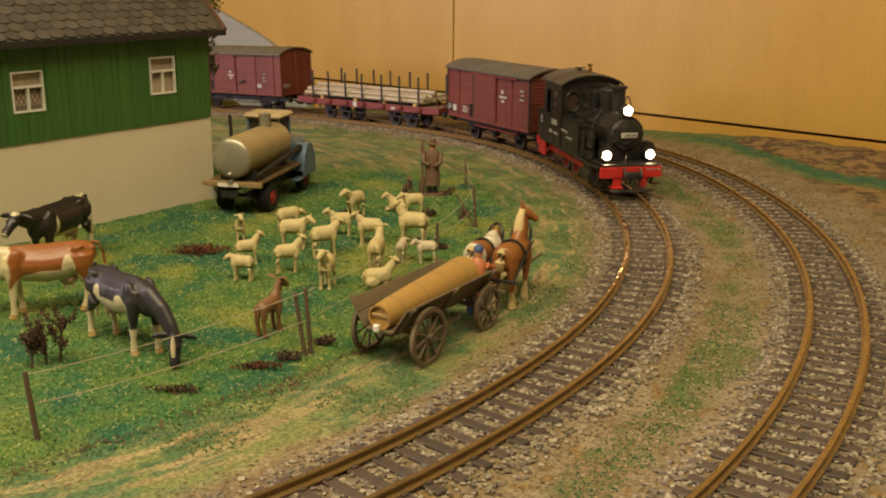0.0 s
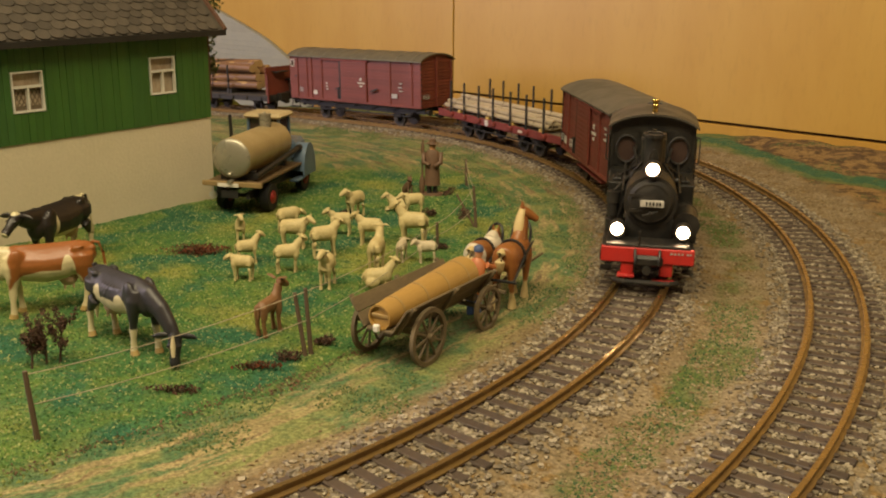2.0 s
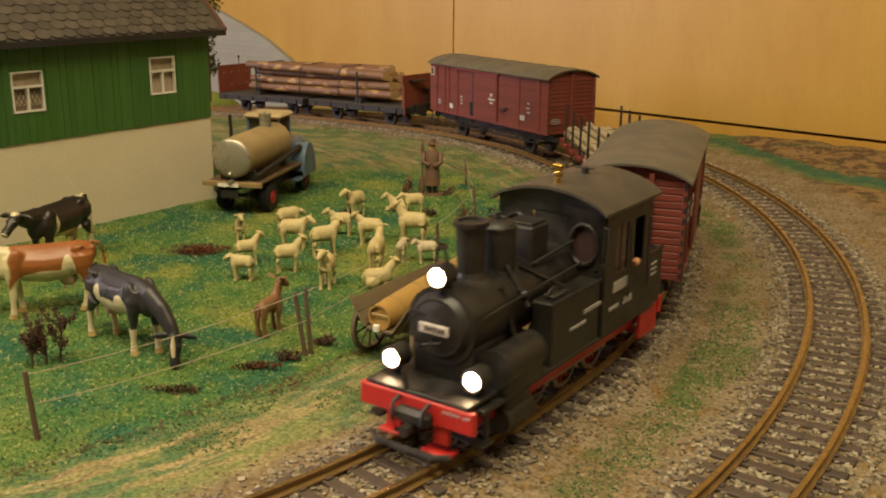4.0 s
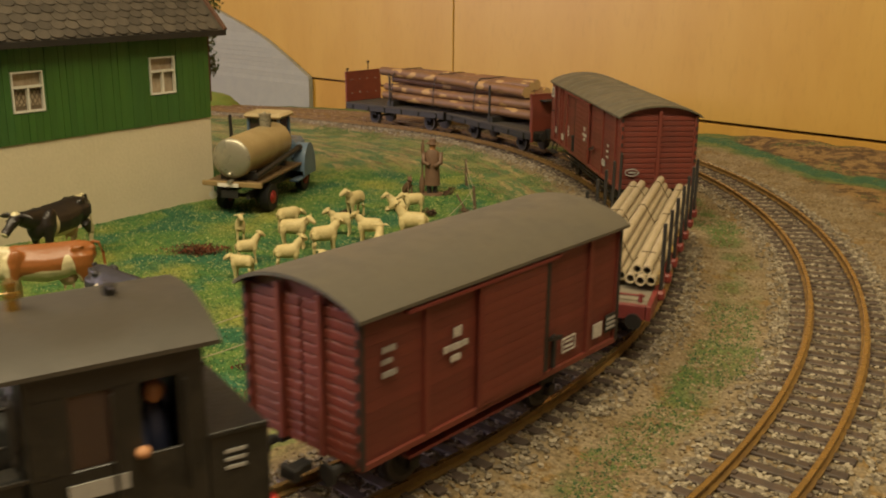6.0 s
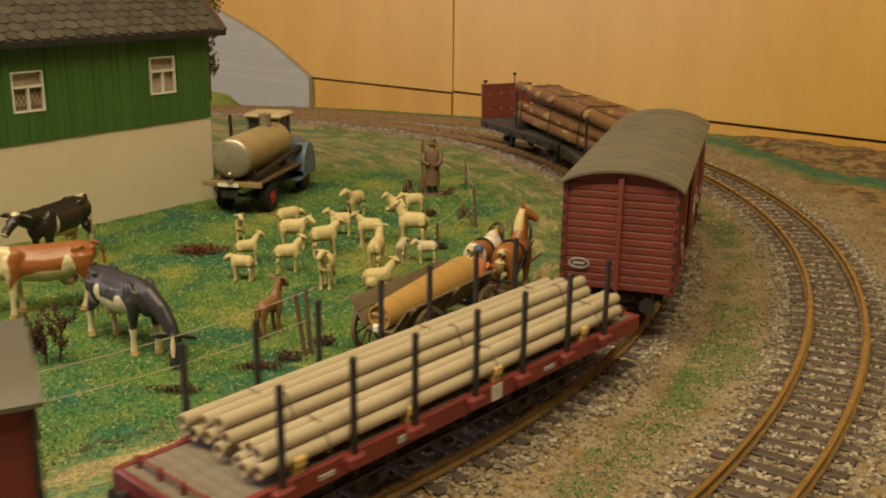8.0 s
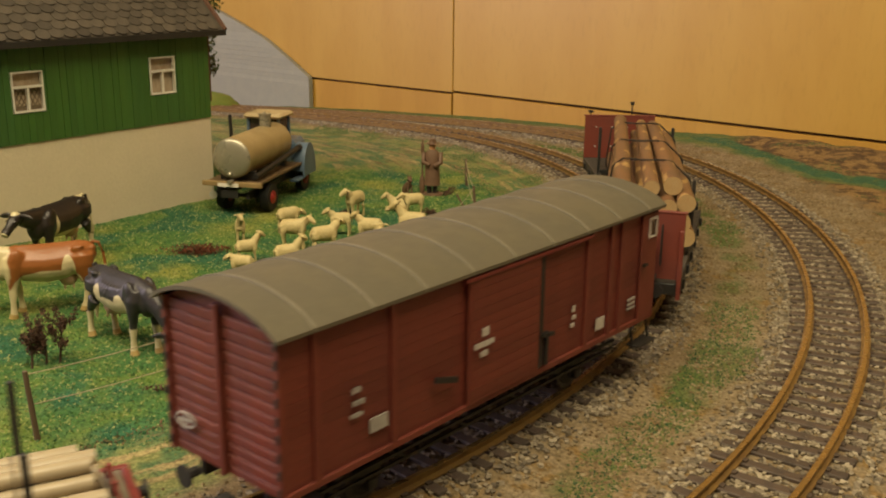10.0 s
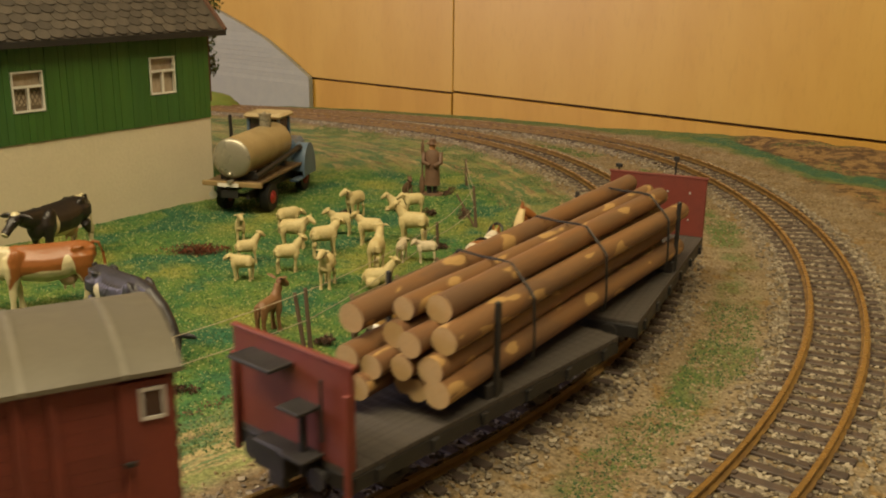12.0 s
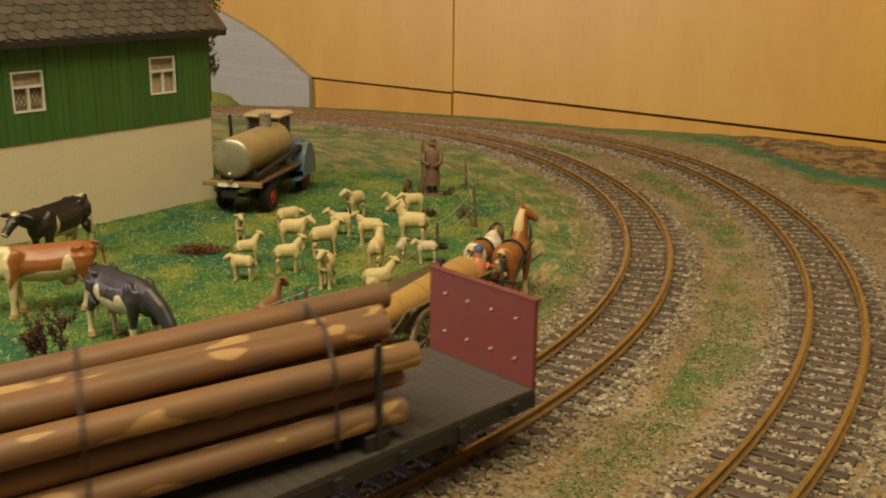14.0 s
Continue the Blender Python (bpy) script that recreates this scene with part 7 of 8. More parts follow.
def build_sheep(label, m, wool, head_up, seed, lying=False, turn=0.0):
    """head_up: 1 held high, 0 level, -1 down at the turf; turn: degrees that the head looks aside."""
    t = thing("toy_sheep", label, "sheep", m, group="flock of toy sheep")
    rng = random.Random(seed)
    dz = -0.0092 if lying else 0.0
    bm = bm_new()
    tube(bm, [((-0.0125, 0, 0.0185 + dz), 0.0020, 0.0026), ((-0.0108, 0, 0.0182 + dz), 0.0044, 0.0050), ((-0.0050, 0, 0.0178 + dz), 0.0052, 0.0060), ((0.0015, 0, 0.0175 + dz), 0.0054, 0.0062), ((0.0070, 0, 0.0180 + dz), 0.0048, 0.0060), ((0.0100, 0, 0.0188 + dz), 0.0032, 0.0042)], 16)
    hx, hz = 0.0142, 0.0222 + 0.0058 * head_up + dz
    tube(bm, [((0.0060, 0, 0.0190 + dz), 0.0040, 0.0050), ((0.0098, 0, (0.0205 + dz + hz) / 2), 0.0032, 0.0040), ((hx - 0.0012, 0, hz), 0.0026, 0.0030)], 12)
    low = []
    if not lying:
        for x, y, hind in ((0.0076, 0.0030, 0), (0.0064, -0.0030, 0), (-0.0086, 0.0032, 1), (-0.0098, -0.0032, 1)):
            d = rng.uniform(-0.0016, 0.0016)
            b = -0.0012 if hind else 0.0
            tube(bm, [((x, y * 0.8, 0.0195), 0.0022, 0.0036), ((x, y, 0.0150), 0.0023, 0.0034), ((x + b * 0.5, y, 0.0112), 0.0016, 0.0020), ((x + b + d * 0.5, y, 0.0085), 0.0012, 0.0014)], 10)
            low.append([((x + b * 0.7 + d * 0.3, y, 0.0100), 0.0013, 0.0015), ((x + b + d * 0.5, y, 0.0076), 0.0012, 0.0014), ((x + b * 0.7 + d * 0.8, y, 0.0040), 0.0009, 0.0010), ((x + b * 0.5 + d, y, 0.0014), 0.0011, 0.0012), ((x + b * 0.5 + d + 0.0004, y, 0.0), 0.0013, 0.0017)])
    else:
        for s in (-1, 1):
            ball(bm, 0.0062, 0.0030, 0.0042, pose(-0.0062, s * 0.0042, 0.0050))
            low.append([((0.0040, s * 0.0042, 0.0036), 0.0016, 0.0016), ((0.0110, s * 0.0044, 0.0020), 0.0014, 0.0014), ((0.0150, s * 0.0042, 0.0014), 0.0011, 0.0011)])
    body = part("body", bm, wool, t)
    moulded(body, 0.0005, 4)
    bm = bm_new()
    r = Matrix.Translation((hx - 0.001, 0, hz)) @ pose(0, 0, 0, 0, 0, turn)
    q = lambda x, z: (r @ Vector((x, 0, z)))[:]
    tube(bm, [(q(-0.0018, 0.0018), 0.0022, 0.0022), (q(0.0004, 0.0016), 0.0029, 0.0030), (q(0.0030, 0.0004), 0.0024, 0.0026), (q(0.0058, -0.0014), 0.0016, 0.0018), (q(0.0070, -0.0022), 0.0010, 0.0011)], 12)
    head = moulded(part("head", bm, wool, t), 0.0005, 2)
    for s in (-1, 1):
        bm = bm_new()
        tube(bm, [((r @ Vector((-0.0002, s * 0.0020, 0.0028)))[:], 0.0008, 0.0008), ((r @ Vector((-0.0006, s * 0.0044, 0.0030)))[:], 0.0013, 0.0007), ((r @ Vector((-0.0008, s * 0.0064, 0.0022)))[:], 0.0003, 0.0003)], 6)
        part("ear", bm, wool, head, smooth=True)
    for st in low:
        bm = bm_new()
        tube(bm, st, 10)
        part("leg", bm, wool, t, smooth=True)
    bm = bm_new()
    tube(bm, [((-0.0118, 0, 0.0205 + dz), 0.0011, 0.0011), ((-0.0136, 0, 0.0180 + dz), 0.0011, 0.0011), ((-0.0140, 0, 0.0125 + dz), 0.0005, 0.0005)], 6)
    part("tail", bm, wool, t, smooth=True)


GROWN, LAMB, REST = "cream toy sheep standing on the turf", "small cream toy lamb on the turf", "cream toy sheep lying on the turf"
# place, heading, size, head height, lying, head turn
FLOCK = ((-0.1730, 0.8090, -78, 0.86, 1.0, LAMB, 0, 25), (-0.1540, 0.7440, 25, 0.86, 0.9, LAMB, 0, 10), (-0.1505, 0.7030, 172, 0.84, -0.3, LAMB, 0, 0), (-0.1362, 0.8400, 35, 1.0, -0.9, GROWN, 0, 0),
         (-0.1240, 0.7900, 8, 1.10, 0.0, GROWN, 0, -30), (-0.0960, 0.7690, 28, 1.10, 0.5, GROWN, 0, 20), (-0.1190, 0.7250, 18, 0.96, 0.9, GROWN, 0, 25), (-0.0850, 0.6880, -97, 1.05, 0.9, GROWN, 0, -20),
         (-0.0836, 0.8990, -125, 1.06, 0.3, GROWN, 0, -30), (-0.0900, 0.8300, 190, 0.92, 0.4, GROWN, 0, -10), (-0.0625, 0.8030, 176, 1.02, 0.5, GROWN, 0, -20), (-0.0515, 0.7340, 80, 1.12, 0.9, GROWN, 0, 10),
         (-0.0470, 0.6890, 14, 1.06, 0.9, REST, 1, 30), (-0.0441, 0.9250, 178, 0.96, 0.4, REST, 1, 15), (-0.0290, 0.9050, 200, 0.95, -0.2, GROWN, 0, 0), (-0.0265, 0.8090, 172, 1.20, 0.9, GROWN, 0, -15),
         (-0.0330, 0.7590, 78, 0.74, -0.5, LAMB, 0, 0), (-0.0135, 0.7530, 188, 0.78, 0.0, LAMB, 0, 25))
for i, (x, y, rz, k, up, lab, low, turn) in enumerate(FLOCK):
    build_sheep(lab, stood(x, y, rz, k * 0.97) @ Matrix.Diagonal((0.86, 1, 1, 1)), M_LAMBGREY if k < 0.8 else M_WOOL, up, i + 1, bool(low), turn)


def build_horse(label, m, hide, low=0.0):
    t = thing("toy_horse", label, "horse", m, group="cart horses")
    bm = bm_new()
    tube(bm, [((-0.0260, 0, 0.0385), 0.0040, 0.0050), ((-0.0240, 0, 0.0385), 0.0086, 0.0092), ((-0.0180, 0, 0.0385), 0.0104, 0.0110), ((-0.0070, 0, 0.0370), 0.0100, 0.0108), ((0.0050, 0, 0.0370), 0.0096, 0.0108), ((0.0140, 0, 0.0385), 0.0086, 0.0108), ((0.0195, 0, 0.0390), 0.0060, 0.0080)], 18)
    tube(bm, [((0.0080, 0, 0.0420), 0.0066, 0.0094), ((0.0135, 0, 0.0500 - low * 0.3), 0.0056, 0.0080), ((0.0165, 0, 0.0570 - low * 0.7), 0.0046, 0.0062), ((0.0175, 0, 0.0625 - low), 0.0040, 0.0052)], 14)
    lower = []
    for x, y, hind, d in ((0.0150, 0.0056, 0, 0.002), (0.0130, -0.0056, 0, -0.002), (-0.0190, 0.0060, 1, -0.003), (-0.0190, -0.0060, 1, 0.003)):
        b = -0.0022 if hind else 0.0
        tube(bm, [((x, y * 0.85, 0.0400), 0.0040, 0.0066), ((x, y, 0.0330), 0.0044, 0.0062), ((x + b * 0.4, y, 0.0250), 0.0033, 0.0042), ((x + b + d * 0.4, y, 0.0180), 0.0023, 0.0029), ((x + b + d * 0.5, y, 0.0150), 0.0022, 0.0026)], 12)
        lower.append([((x + b + d * 0.4, y, 0.0175), 0.0021, 0.0026), ((x + b * 0.8 + d * 0.7, y, 0.0105), 0.0018, 0.0020), ((x + b * 0.6 + d * 0.9, y, 0.0060), 0.0026, 0.0028), ((x + b * 0.5 + d, y, 0.0), 0.0034, 0.0040)])
    moulded(part("body", bm, hide, t), 0.0007, 4)
    bm = bm_new()
    r = Matrix.Translation((0.0178, 0, 0.0650 - low)) @ pose(0, 0, 0, 0, 0, -58 if low == 0 else 10)
    q = lambda x, z: (r @ Vector((x, 0, z)))[:]
    tube(bm, [(q(-0.0030, 0.0010), 0.0028, 0.0032), (q(0.0005, 0.0006), 0.0036, 0.0044), (q(0.0044, -0.0014), 0.0034, 0.0040), (q(0.0086, -0.0040), 0.0026, 0.0030), (q(0.0108, -0.0054), 0.0027, 0.0027), (q(0.0118, -0.0060), 0.0016, 0.0016)], 14)
    head = moulded(part("head", bm, hide, t), 0.0006, 3)
    for s in (-1, 1):
        bm = bm_new()
        rod(bm, (r @ Vector((-0.0008, s * 0.0020, 0.0036)))[:], (r @ Vector((-0.0006, s * 0.0026, 0.0088)))[:], 0.0014, 0.0003, 6)
        part("ear", bm, hide, head)
    bm = bm_new()
    tube(bm, [((0.0065, 0, 0.0495), 0.0030, 0.0014), ((0.0092, 0.0004, 0.0560 - low * 0.4), 0.0040, 0.0020), ((0.0125, 0.0005, 0.0620 - low * 0.8), 0.0036, 0.0022), ((0.0152, 0, 0.0672 - low), 0.0026, 0.0018), ((0.0180, 0, 0.0690 - low), 0.0014, 0.0010)], 12)
    part("mane", bm, M_MANE, t, "cream mane", smooth=True)
    bm = bm_new()
    tube(bm, [((-0.0250, 0, 0.0460), 0.0018, 0.0018), ((-0.0285, 0, 0.0440), 0.0036, 0.0030), ((-0.0300, 0, 0.0380), 0.0042, 0.0032), ((-0.0300, 0, 0.0320), 0.0030, 0.0026), ((-0.0290, 0, 0.0285), 0.0008, 0.0008)], 12)
    part("tail", bm, M_MANE, t, "short cream tail", smooth=True)
    for st in lower:
        bm = bm_new()
        tube(bm, st, 12)
        part("leg", bm, hide, t, smooth=True)
    for cx, cz, ry, rz_, sl in ((0.0150, 0.0470 - low * 0.15, 0.0074, 0.0118, 0.45), (-0.0050, 0.0372, 0.0106, 0.0114, 0.0)):
        bm = bm_new()
        for k in range(24):
            a, b = 2 * math.pi * k / 24, 2 * math.pi * (k + 1) / 24
            rod(bm, (cx + sl * rz_ * math.sin(a), ry * math.cos(a), cz + rz_ * math.sin(a)), (cx + sl * rz_ * math.sin(b), ry * math.cos(b), cz + rz_ * math.sin(b)), 0.0012, seg=6)
        part("harness_collar" if sl else "harness_girth", bm, M_HARNESS, t, "black leather harness strap")
    bm = bm_new()
    for s in (-1, 1):
        rod(bm, (0.0170, s * 0.0088, 0.0430), (-0.0060, s * 0.0108, 0.0380), 0.0009, seg=6)
        rod(bm, (-0.0060, s * 0.0108, 0.0380), (-0.0290, s * 0.0110, 0.0240), 0.0009, seg=6)
    rod(bm, (-0.0290, -0.0130, 0.0235), (-0.0290, 0.0130, 0.0235), 0.0012, seg=6)
    part("harness_traces", bm, M_HARNESS, t, "black leather traces")


build_horse("chestnut toy draught horse with cream mane and tail", stood(0.0500, 0.6640, 66, 0.93), M_HORSE)
build_horse("pied brown and white toy draught horse in harness", stood(0.0310, 0.6790, 60, 0.86), M_HORSE2, 0.018)


def figurine(name, label, m, blocks, mats):
    """A toy figure in one plain mesh: skins through stations, each with its own paint."""
    bm = bm_new()
    for st, mi in blocks:
        tube(bm, st, 12, mi)
    ob = part(name, bm, mats, smooth=True)
    ob.matrix_world = m
    return tagged(ob, label, "figurine")


figurine("shepherd_figurine", "brown painted shepherd figurine in long coat on base disc", stood(-0.012, 0.997, -95, 1.0),
         [([((0, 0, -0.0008), 0.0125, 0.0085), ((0, 0, 0.0015), 0.0120, 0.0080)], 0),
          ([((0, 0.003, 0.001), 0.0028, 0.0024), ((0, 0.003, 0.012), 0.0022, 0.0024)], 1), ([((0, -0.003, 0.001), 0.0028, 0.0024), ((0, -0.003, 0.012), 0.0022, 0.0024)], 1),
          ([((0, 0, 0.010), 0.0085, 0.0066), ((0, 0, 0.020), 0.0078, 0.0062), ((0, 0, 0.034), 0.0072, 0.0052), ((0, 0, 0.043), 0.0078, 0.0046), ((0, 0, 0.047), 0.0040, 0.0034)], 0),
          ([((0, 0.0085, 0.044), 0.0024, 0.0026), ((0.004, 0.0090, 0.034), 0.0022, 0.0024), ((0.008, 0.0030, 0.031), 0.0020, 0.0020)], 0), ([((0, -0.0085, 0.044), 0.0024, 0.0026), ((0.004, -0.0090, 0.034), 0.0022, 0.0024), ((0.008, -0.0020, 0.032), 0.0020, 0.0020)], 0),
          ([((0, 0, 0.046), 0.0022, 0.0022), ((0, 0, 0.0500), 0.0034, 0.0036), ((0, 0, 0.0535), 0.0030, 0.0032), ((0, 0, 0.0545), 0.0010, 0.0010)], 2),
          ([((0, 0, 0.0530), 0.0064, 0.0064), ((0, 0, 0.0542), 0.0060, 0.0060)], 0), ([((0, 0, 0.0540), 0.0036, 0.0036), ((0, 0, 0.0580), 0.0030, 0.0030)], 0)],
         [M_FIGBROWN, M_RUBBER, M_SKIN])
bm = bm_new()
rod(bm, (0, 0, 0), (0.0006, 0, 0.058), 0.0011, 0.0009)
ball(bm, 0.0020, 0.0020, 0.0075, pose(0.0004, 0, 0.0480), 8, 6)
ball(bm, 0.0030, 0.0026, 0.0110, pose(0.0, 0, 0.0100), 8, 6)
staff = part("wooden_staff", bm, M_FIGBROWN)
staff.matrix_world = pose(-0.0225, 0.997, GROUND)
tagged(staff, "brown wooden post standing beside the shepherd", "post")


def build_dog():
    t = thing("toy_dog", "small brown toy dog sitting on the turf", "dog", stood(-0.0370, 0.996, -60, 0.95))
    bm = bm_new()
    tube(bm, [((-0.006, 0, 0.0010), 0.0040, 0.0030), ((-0.004, 0, 0.0060), 0.0042, 0.0048), ((0.001, 0, 0.0110), 0.0034, 0.0040), ((0.0035, 0, 0.0145), 0.0026, 0.0028)], 10)
    part("body", bm, M_FIGBROWN, t, smooth=True)
    bm = bm_new()
    tube(bm, [((0.002, 0, 0.0180), 0.0018, 0.0020), ((0.0040, 0, 0.0175), 0.0027, 0.0028), ((0.0070, 0, 0.0165), 0.0016, 0.0016), ((0.0090, 0, 0.0160), 0.0008, 0.0008)], 8)
    for s in (-1, 1):
        rod(bm, (0.003, s * 0.0018, 0.0190), (0.0028, s * 0.0022, 0.0225), 0.0009, 0.0002, 5)
    part("head", bm, M_FIGBROWN, t, smooth=True)
    for s in (-1, 1):
        bm = bm_new()
        rod(bm, (0.004, s * 0.0020, 0.0110), (0.0050, s * 0.0020, 0.0), 0.0011, 0.0010, 6)
        part("leg", bm, M_FIGBROWN, t)
    bm = bm_new()
    tube(bm, [((-0.006, 0, 0.0020), 0.0010, 0.0010), ((-0.011, 0.001, 0.0015), 0.0008, 0.0008), ((-0.014, 0.003, 0.0020), 0.0003, 0.0003)], 6)
    part("tail", bm, M_FIGBROWN, t)


build_dog()
M_FIGORANGE = mat("orange_shirt_paint", (0.48, 0.15, 0.045), 0.55, var=0.3, coarse=160)
M_FIGBLUE = mat("blue_cap_paint", (0.05, 0.085, 0.19), 0.55, var=0.2)
figurine("carter_figurine", "toy carter in orange shirt and blue cap behind horses", stood(0.0220, 0.6330, 62, 0.95),
         [([((-0.001, 0.003, 0.0), 0.0024, 0.0030), ((0, 0.003, 0.018), 0.0030, 0.0030)], 1), ([((-0.001, -0.003, 0.0), 0.0024, 0.0030), ((0, -0.003, 0.018), 0.0030, 0.0030)], 1),
          ([((0, 0, 0.016), 0.0062, 0.0046), ((0.001, 0, 0.028), 0.0066, 0.0048), ((0.003, 0, 0.038), 0.0070, 0.0044), ((0.004, 0, 0.041), 0.0030, 0.0028)], 0),
          ([((0.003, -0.0075, 0.037), 0.0022, 0.0024), ((0.010, -0.0095, 0.033), 0.0020, 0.0020), ((0.017, -0.0080, 0.034), 0.0016, 0.0016)], 0), ([((0.003, 0.0075, 0.037), 0.0022, 0.0024), ((0.010, 0.0090, 0.033), 0.0020, 0.0020), ((0.017, 0.0070, 0.034), 0.0016, 0.0016)], 0),
          ([((0.004, 0, 0.040), 0.0018, 0.0018), ((0.005, 0, 0.044), 0.0032, 0.0034), ((0.005, 0, 0.0465), 0.0030, 0.0032)], 2),
          ([((0.005, 0, 0.0460), 0.0036, 0.0038), ((0.005, 0, 0.0490), 0.0034, 0.0036), ((0.005, 0, 0.0505), 0.0016, 0.0016)], 3)],
         [M_FIGORANGE, M_FIGBLUE, M_SKIN, M_FIGBLUE])

# ---- fence ----
M_POST = mat("brown_fence_post", (0.13, 0.085, 0.05), 0.8, var=0.35, coarse=150, stretch=(1, 1, 0.3))
M_STRAND = mat("pale_fence_string", (0.36, 0.30, 0.20), 0.7, var=0.2)


def fence_post(x, y, h, lean, r=0.0014):
    ob = part("fence_post", rod(bm_new(), (0, 0, -0.002), (lean[0], lean[1], h), r * 1.1, r * 0.9, 9), M_POST)
    ob.matrix_world = pose(x, y, GROUND)
    tagged(ob, "thin brown wooden fence post at the meadow edge", "fence post", group="meadow fence posts")
    return [Vector((x + lean[0] * f, y + lean[1] * f, GROUND + h * f)) for f in (0.95, 0.52)]


POSTS = [fence_post(-0.2005, 0.443, 0.0370, (-0.0028, 0.0, 0)), fence_post(-0.0800, 0.5605, 0.0410, (-0.0030, 0.003)), fence_post(-0.0045, 0.7940, 0.0230, (-0.0008, 0.0)),
         fence_post(0.0300, 0.8650, 0.0380, (-0.0030, 0.004)), fence_post(0.0245, 1.040, 0.0300, (-0.0010, 0.0))]
fence_post(-0.0830, 0.5575, 0.0390, (-0.0060, 0.003))
fence_post(0.0300, 0.8650, 0.0300, (-0.0180, 0.004), 0.0010)
for a, b in zip(POSTS, POSTS[1:]):
    for p, q in zip(a, b):
        bm = bm_new()
        tube(bm, [(p.lerp(q, k / 8) - Vector((0, 0, 0.0035 * 4 * k / 8 * (1 - k / 8))), 0.0003, 0.0003) for k in range(9)], 5)
        tagged(part("fence_string", bm, M_STRAND), "thin pale string between fence posts", "fence string", group="meadow fence strings")


# ---- ballast, grit and flock: loose pieces past counting ----
def in_view(pts, margin=0.03):
    """Keeps what lies in the part of the layout that is ever looked at."""
    x, y = pts[:, 0], pts[:, 1]
    return (y > 0.30) & (np.abs(x) < 0.49 * y + margin + 0.03) & (y < 1.95)


CUBE = np.array([(-1, -1, -1), (1, -1, -1), (1, 1, -1), (-1, 1, -1), (-1, -1, 1), (1, -1, 1), (1, 1, 1), (-1, 1, 1)], float) * 0.6
CUBE_F = np.array([(0, 3, 2, 1), (4, 5, 6, 7), (0, 1, 5, 4), (1, 2, 6, 5), (2, 3, 7, 6), (3, 0, 4, 7)])
FLAKE = np.array([(-1, -0.4, 0), (1, -0.5, 0.1), (0.1, 0.9, 0.2), (0, 0, 1.1)], float)
FLAKE_F = np.array([(0, 2, 1), (0, 1, 3), (1, 2, 3), (2, 0, 3)])


def scatter(name, label, category, pts, z, size, shape, faces, material, squash, seed, jitter=0.35):
    """Many small angular pieces at the given places, in one mesh."""
    rng = np.random.RandomState(seed)
    n, k = len(pts), len(shape)
    v = shape[None] * (1 + rng.uniform(-jitter, jitter, (n, k, 3)))
    v *= (size * rng.uniform(0.55, 1.35, n))[:, None, None]
    v[:, :, 0] *= rng.uniform(0.8, 1.5, n)[:, None]
    ax, az = rng.uniform(-0.6, 0.6, n), rng.uniform(0, 6.283, n)
    c, s = np.cos(ax)[:, None], np.sin(ax)[:, None]
    y, w = v[:, :, 1] * c - v[:, :, 2] * s, v[:, :, 1] * s + v[:, :, 2] * c
    c, s = np.cos(az)[:, None], np.sin(az)[:, None]
    out = np.stack([v[:, :, 0] * c - y * s + pts[:, :1], v[:, :, 0] * s + y * c + pts[:, 1:2], w * squash + z[:, None]], 2)
    f = (faces[None] + (np.arange(n) * k)[:, None, None]).reshape(-1, faces.shape[1])
    me = bpy.data.meshes.new(name)
    me.from_pydata(out.reshape(-1, 3), [], f.tolist())
    me.materials.append(material)
    return tagged(new(name, me), label, category, kind="stuff")


def surface_z(pts, da, db):
    return np.array([GROUND + relief(x, y, a, b) for (x, y), a, b in zip(pts.tolist(), da.tolist(), db.tolist())])


def field(n, seed):
    rng = np.random.RandomState(seed)
    pts = np.stack([rng.uniform(-0.62, 0.80, n), rng.uniform(0.30, 1.95, n)], 1)
    pts = pts[in_view(pts)]
    return pts, off_line(pts, POLY_A), off_line(pts, POLY_B), rng


M_STONE = island_material("ballast_stone", ((0.14, 0.115, 0.085), (0.27, 0.225, 0.16), (0.42, 0.36, 0.26), (0.20, 0.165, 0.12)), 0.8)
M_GRIT = island_material("fine_grit", ((0.20, 0.145, 0.07), (0.31, 0.24, 0.135), (0.37, 0.30, 0.19), (0.15, 0.10, 0.048)), 0.85)


def flock_material():
    mt, nt, bs = shader("turf_flock")
    vec = coords(nt)
    g = nt.nodes.new("ShaderNodeNewGeometry")
    r = g.outputs["Random Per Island"]
    col = turf_colour(nt, vec)
    col = mix(nt, math_node(nt, "MULTIPLY", smooth_step(nt, r, 0.62, 1.0), 0.8), col, (0.33, 0.33, 0.13))
    col = mix(nt, math_node(nt, "MULTIPLY", smooth_step(nt, r, 0.45, 0.0), 0.75), col, (0.016, 0.060, 0.026))
    nt.links.new(col, bs.inputs["Base Color"])
    bs.inputs["Roughness"].default_value = 0.85
    bs.inputs["Specular IOR Level"].default_value = 0.2
    return mt


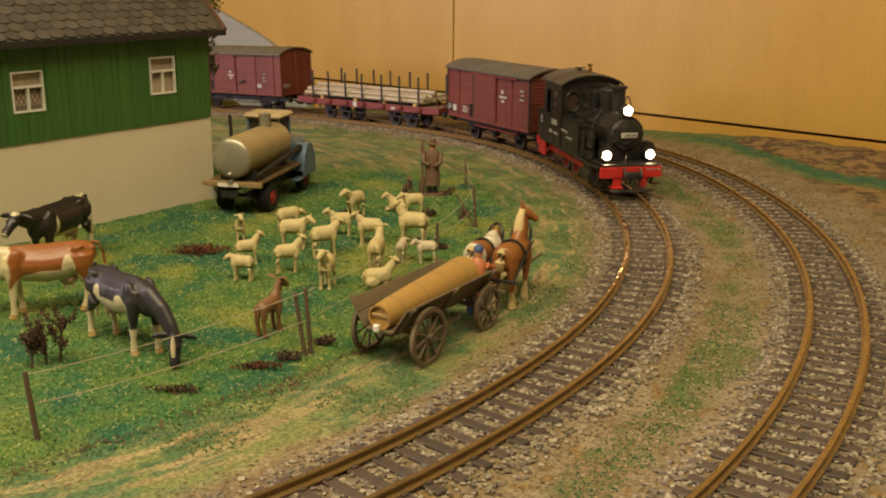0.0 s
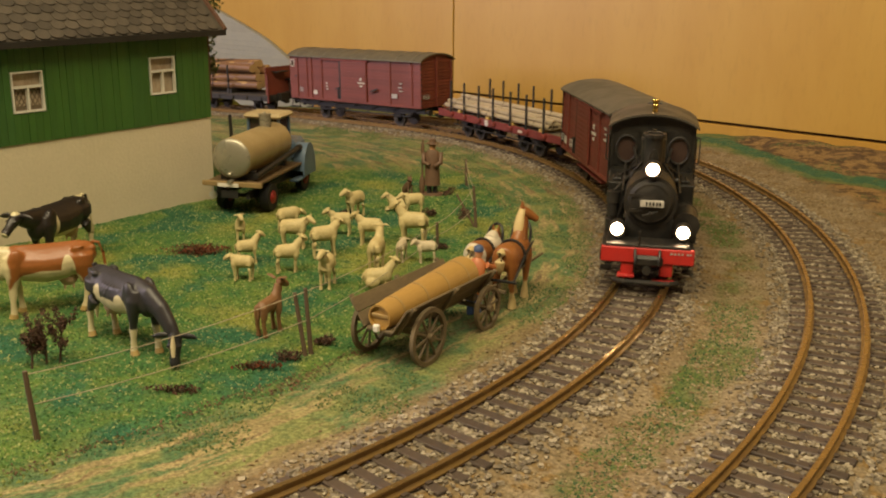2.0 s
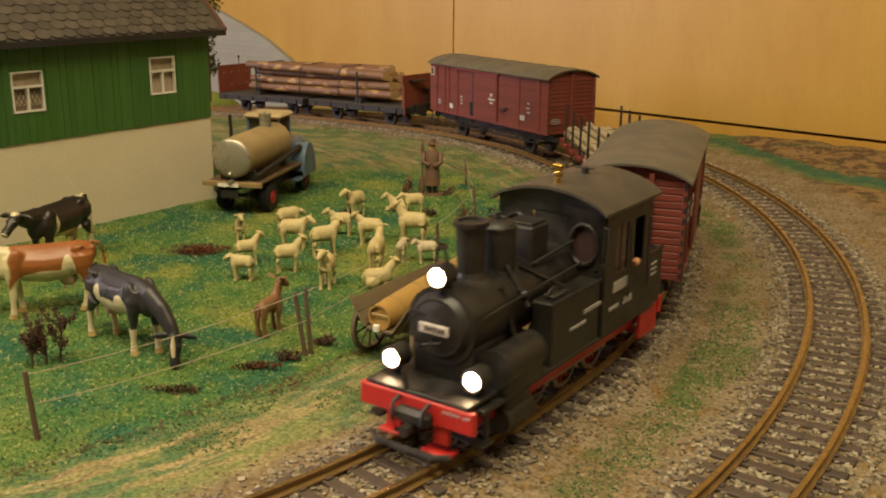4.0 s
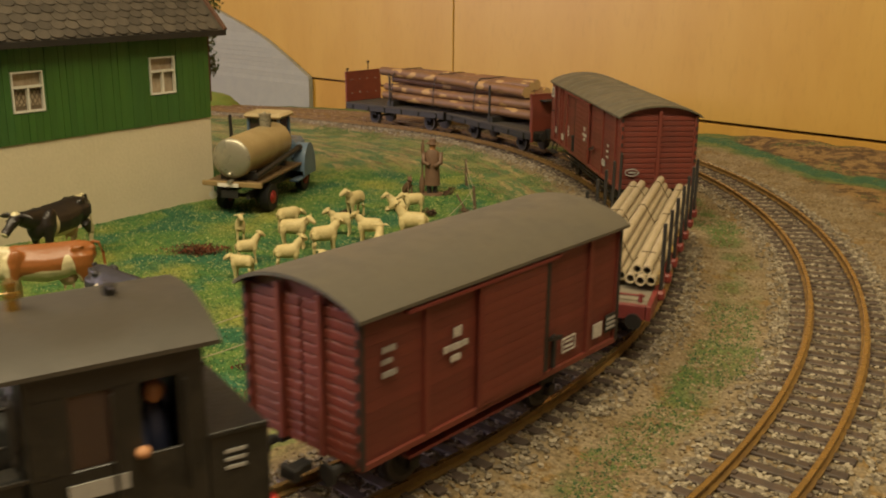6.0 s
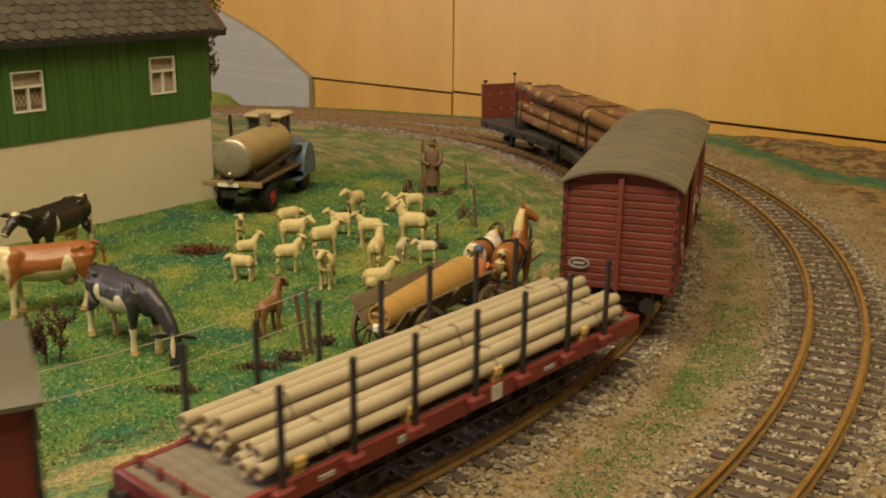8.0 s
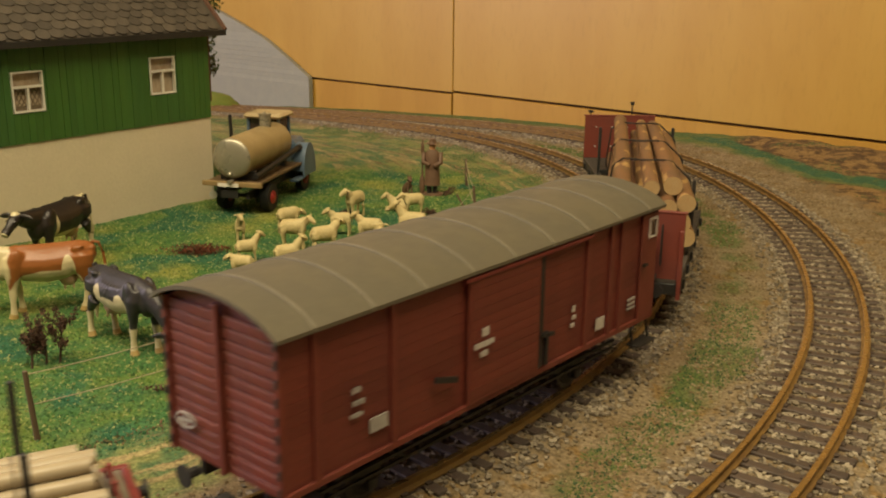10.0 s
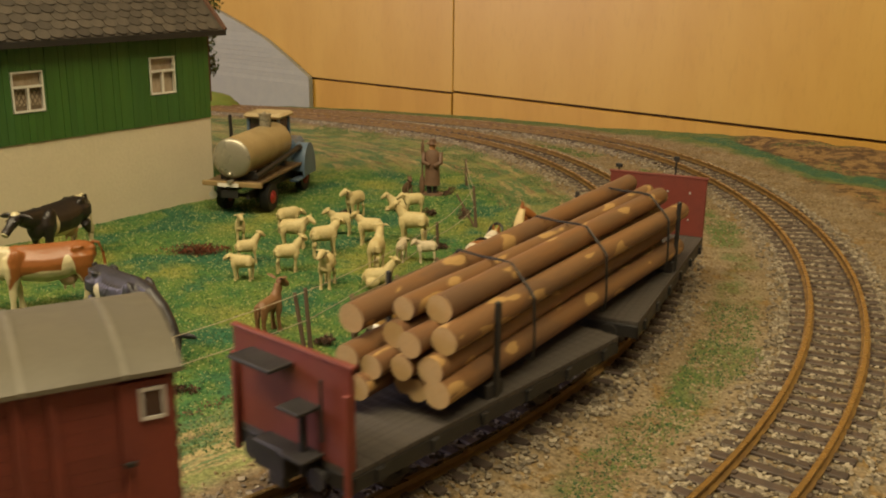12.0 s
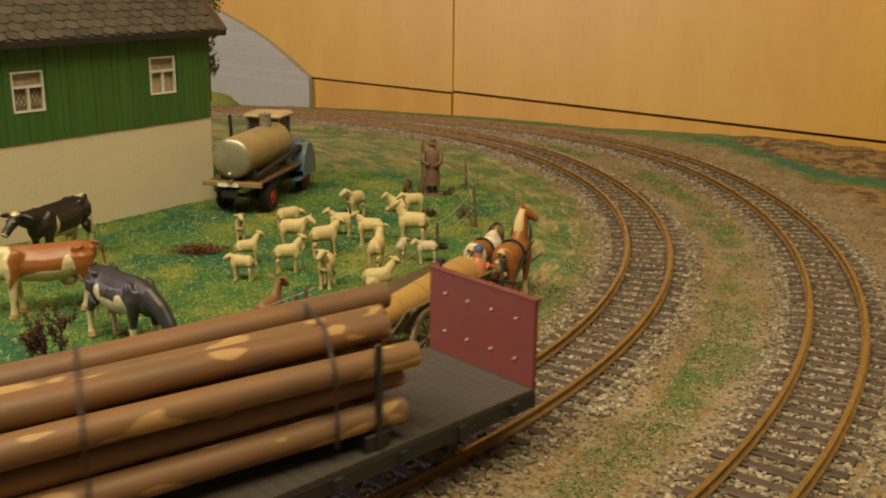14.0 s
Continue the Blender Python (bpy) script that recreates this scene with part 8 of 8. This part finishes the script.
def build_loose():
    pts, da, db, rng = field(330000, 1)
    near = np.minimum(np.abs(da), np.abs(db))
    keep = rng.uniform(0, 1, len(pts)) < np.clip((0.048 - near) / 0.016, 0, 1) 
    keep &= np.abs(near - HALF_GAUGE) > 0.0032
    # none on top of the sleepers: they sit at even steps along each line
    p, a, b = pts[keep], da[keep], db[keep]
    size = np.where(np.minimum(np.abs(a), np.abs(b)) < 0.03, 0.00145, 0.0015)
    scatter("ballast", "loose angular grey-beige ballast stones around the sleepers", "ballast", p, surface_z(p, a, b) + np.where(size < 0.00148, 0.0008, 0.0007), size, CUBE, CUBE_F, M_STONE, 0.72, 2)
    pts, da, db, rng = field(260000, 3)
    strip = (da > 0.038) & (db < 0.10) & (np.minimum(np.abs(da), np.abs(db)) > 0.036)
    inner = (da < -0.035) & (da > -0.075)
    keep = (strip & (rng.uniform(0, 1, len(pts)) < 0.55)) | (inner & (da > -0.062) & (rng.uniform(0, 1, len(pts)) < 0.30))
    p, a, b = pts[keep], da[keep], db[keep]
    scatter("grit", "fine beige grit strewn between the tracks", "grit", p, surface_z(p, a, b) + 0.0002, np.full(len(p), 0.0009), CUBE, CUBE_F, M_GRIT, 0.7, 4)
    pts, da, db, rng = field(760000, 5)
    keep = (da < -0.112 + rng.normal(0, 0.006, len(pts))) & (pts[:, 1] < 1.10 + rng.normal(0, 0.02, len(pts)))
    hx, hy = pts[:, 0] + 0.234, pts[:, 1] - 0.968
    keep &= ~(((hx * 0.804 - hy * 0.594) < 0.0) & ((hx * -0.594 + hy * -0.804) > -0.01))
    p, a, b = pts[keep], da[keep], db[keep]
    scatter("turf_flock", "short coarse green and yellow meadow flock", "grass", p, surface_z(p, a, b) - 0.0002, np.full(len(p), 0.00092), FLAKE, FLAKE_F, flock_material(), 1.0, 6, 0.3)
    # ragged dark moss along the meadow edge, green tufts on path and between the tracks
    pts, da, db, rng = field(330000, 7)
    nz = np.array([noise.noise((x * 21, y * 21, 5.0)) for x, y in pts.tolist()])
    nb = np.array([noise.noise((x * 13, y * 13, 9.0)) for x, y in pts.tolist()])
    edge = (np.abs(da + 0.121 + 0.008 * nz) < 0.003 + 0.012 * nb) & (nb > -0.12) & (rng.uniform(0, 1, len(pts)) < np.clip(2.2 - 2.4 * pts[:, 1], 0.15, 0.8))
    p, a, b = pts[edge], da[edge], db[edge]
    near = np.repeat(p, 3, 0) + rng.normal(0, 0.0034, (3 * len(p), 2))
    p = np.concatenate([p, near])
    a, b = off_line(p, POLY_A), off_line(p, POLY_B)
    scatter("edge_moss", "dark brown and red moss along the meadow edge", "moss", p, surface_z(p, a, b) + rng.uniform(-0.0004, 0.0012, len(p)), np.full(len(p), 0.00075), FLAKE, FLAKE_F, M_MOSS, 1.0, 8)
    turn = np.degrees(np.arctan2(pts[:, 1] - 0.923, pts[:, 0] + 0.554))
    mid = (np.abs(0.5 * (da + db) - 0.002 - 0.006 * nz) < 0.017 + 0.012 * nb) & (((turn > -41) & (turn < -19)) | ((turn > -6) & (turn < 24) & (nb > 0.12)))
    mid &= (da > 0.03) & (db < -0.03)
    path = (da < -0.045) & (da > -0.112) & (nz + 0.5 * nb > 0.10)
    far = (db > 0.105) & (nz > 0.25)
    keep = (mid | path | far) & (rng.uniform(0, 1, len(pts)) < 0.75)
    p, a, b = pts[keep], da[keep], db[keep]
    near = mid[keep] | path[keep]
    more = np.repeat(p[near], 4, 0) + rng.normal(0, 0.0022, (4 * int(near.sum()), 2))
    p = np.concatenate([p, more])
    a, b = off_line(p, POLY_A), off_line(p, POLY_B)
    scatter("grass_tufts", "thin green flock on path and between tracks", "grass", p, surface_z(p, a, b) - 0.0002, np.full(len(p), 0.0008), FLAKE, FLAKE_F, island_material("path_flock", ((0.032, 0.080, 0.034), (0.085, 0.135, 0.044), (0.19, 0.195, 0.070))), 1.0, 9)


build_loose()


motions()
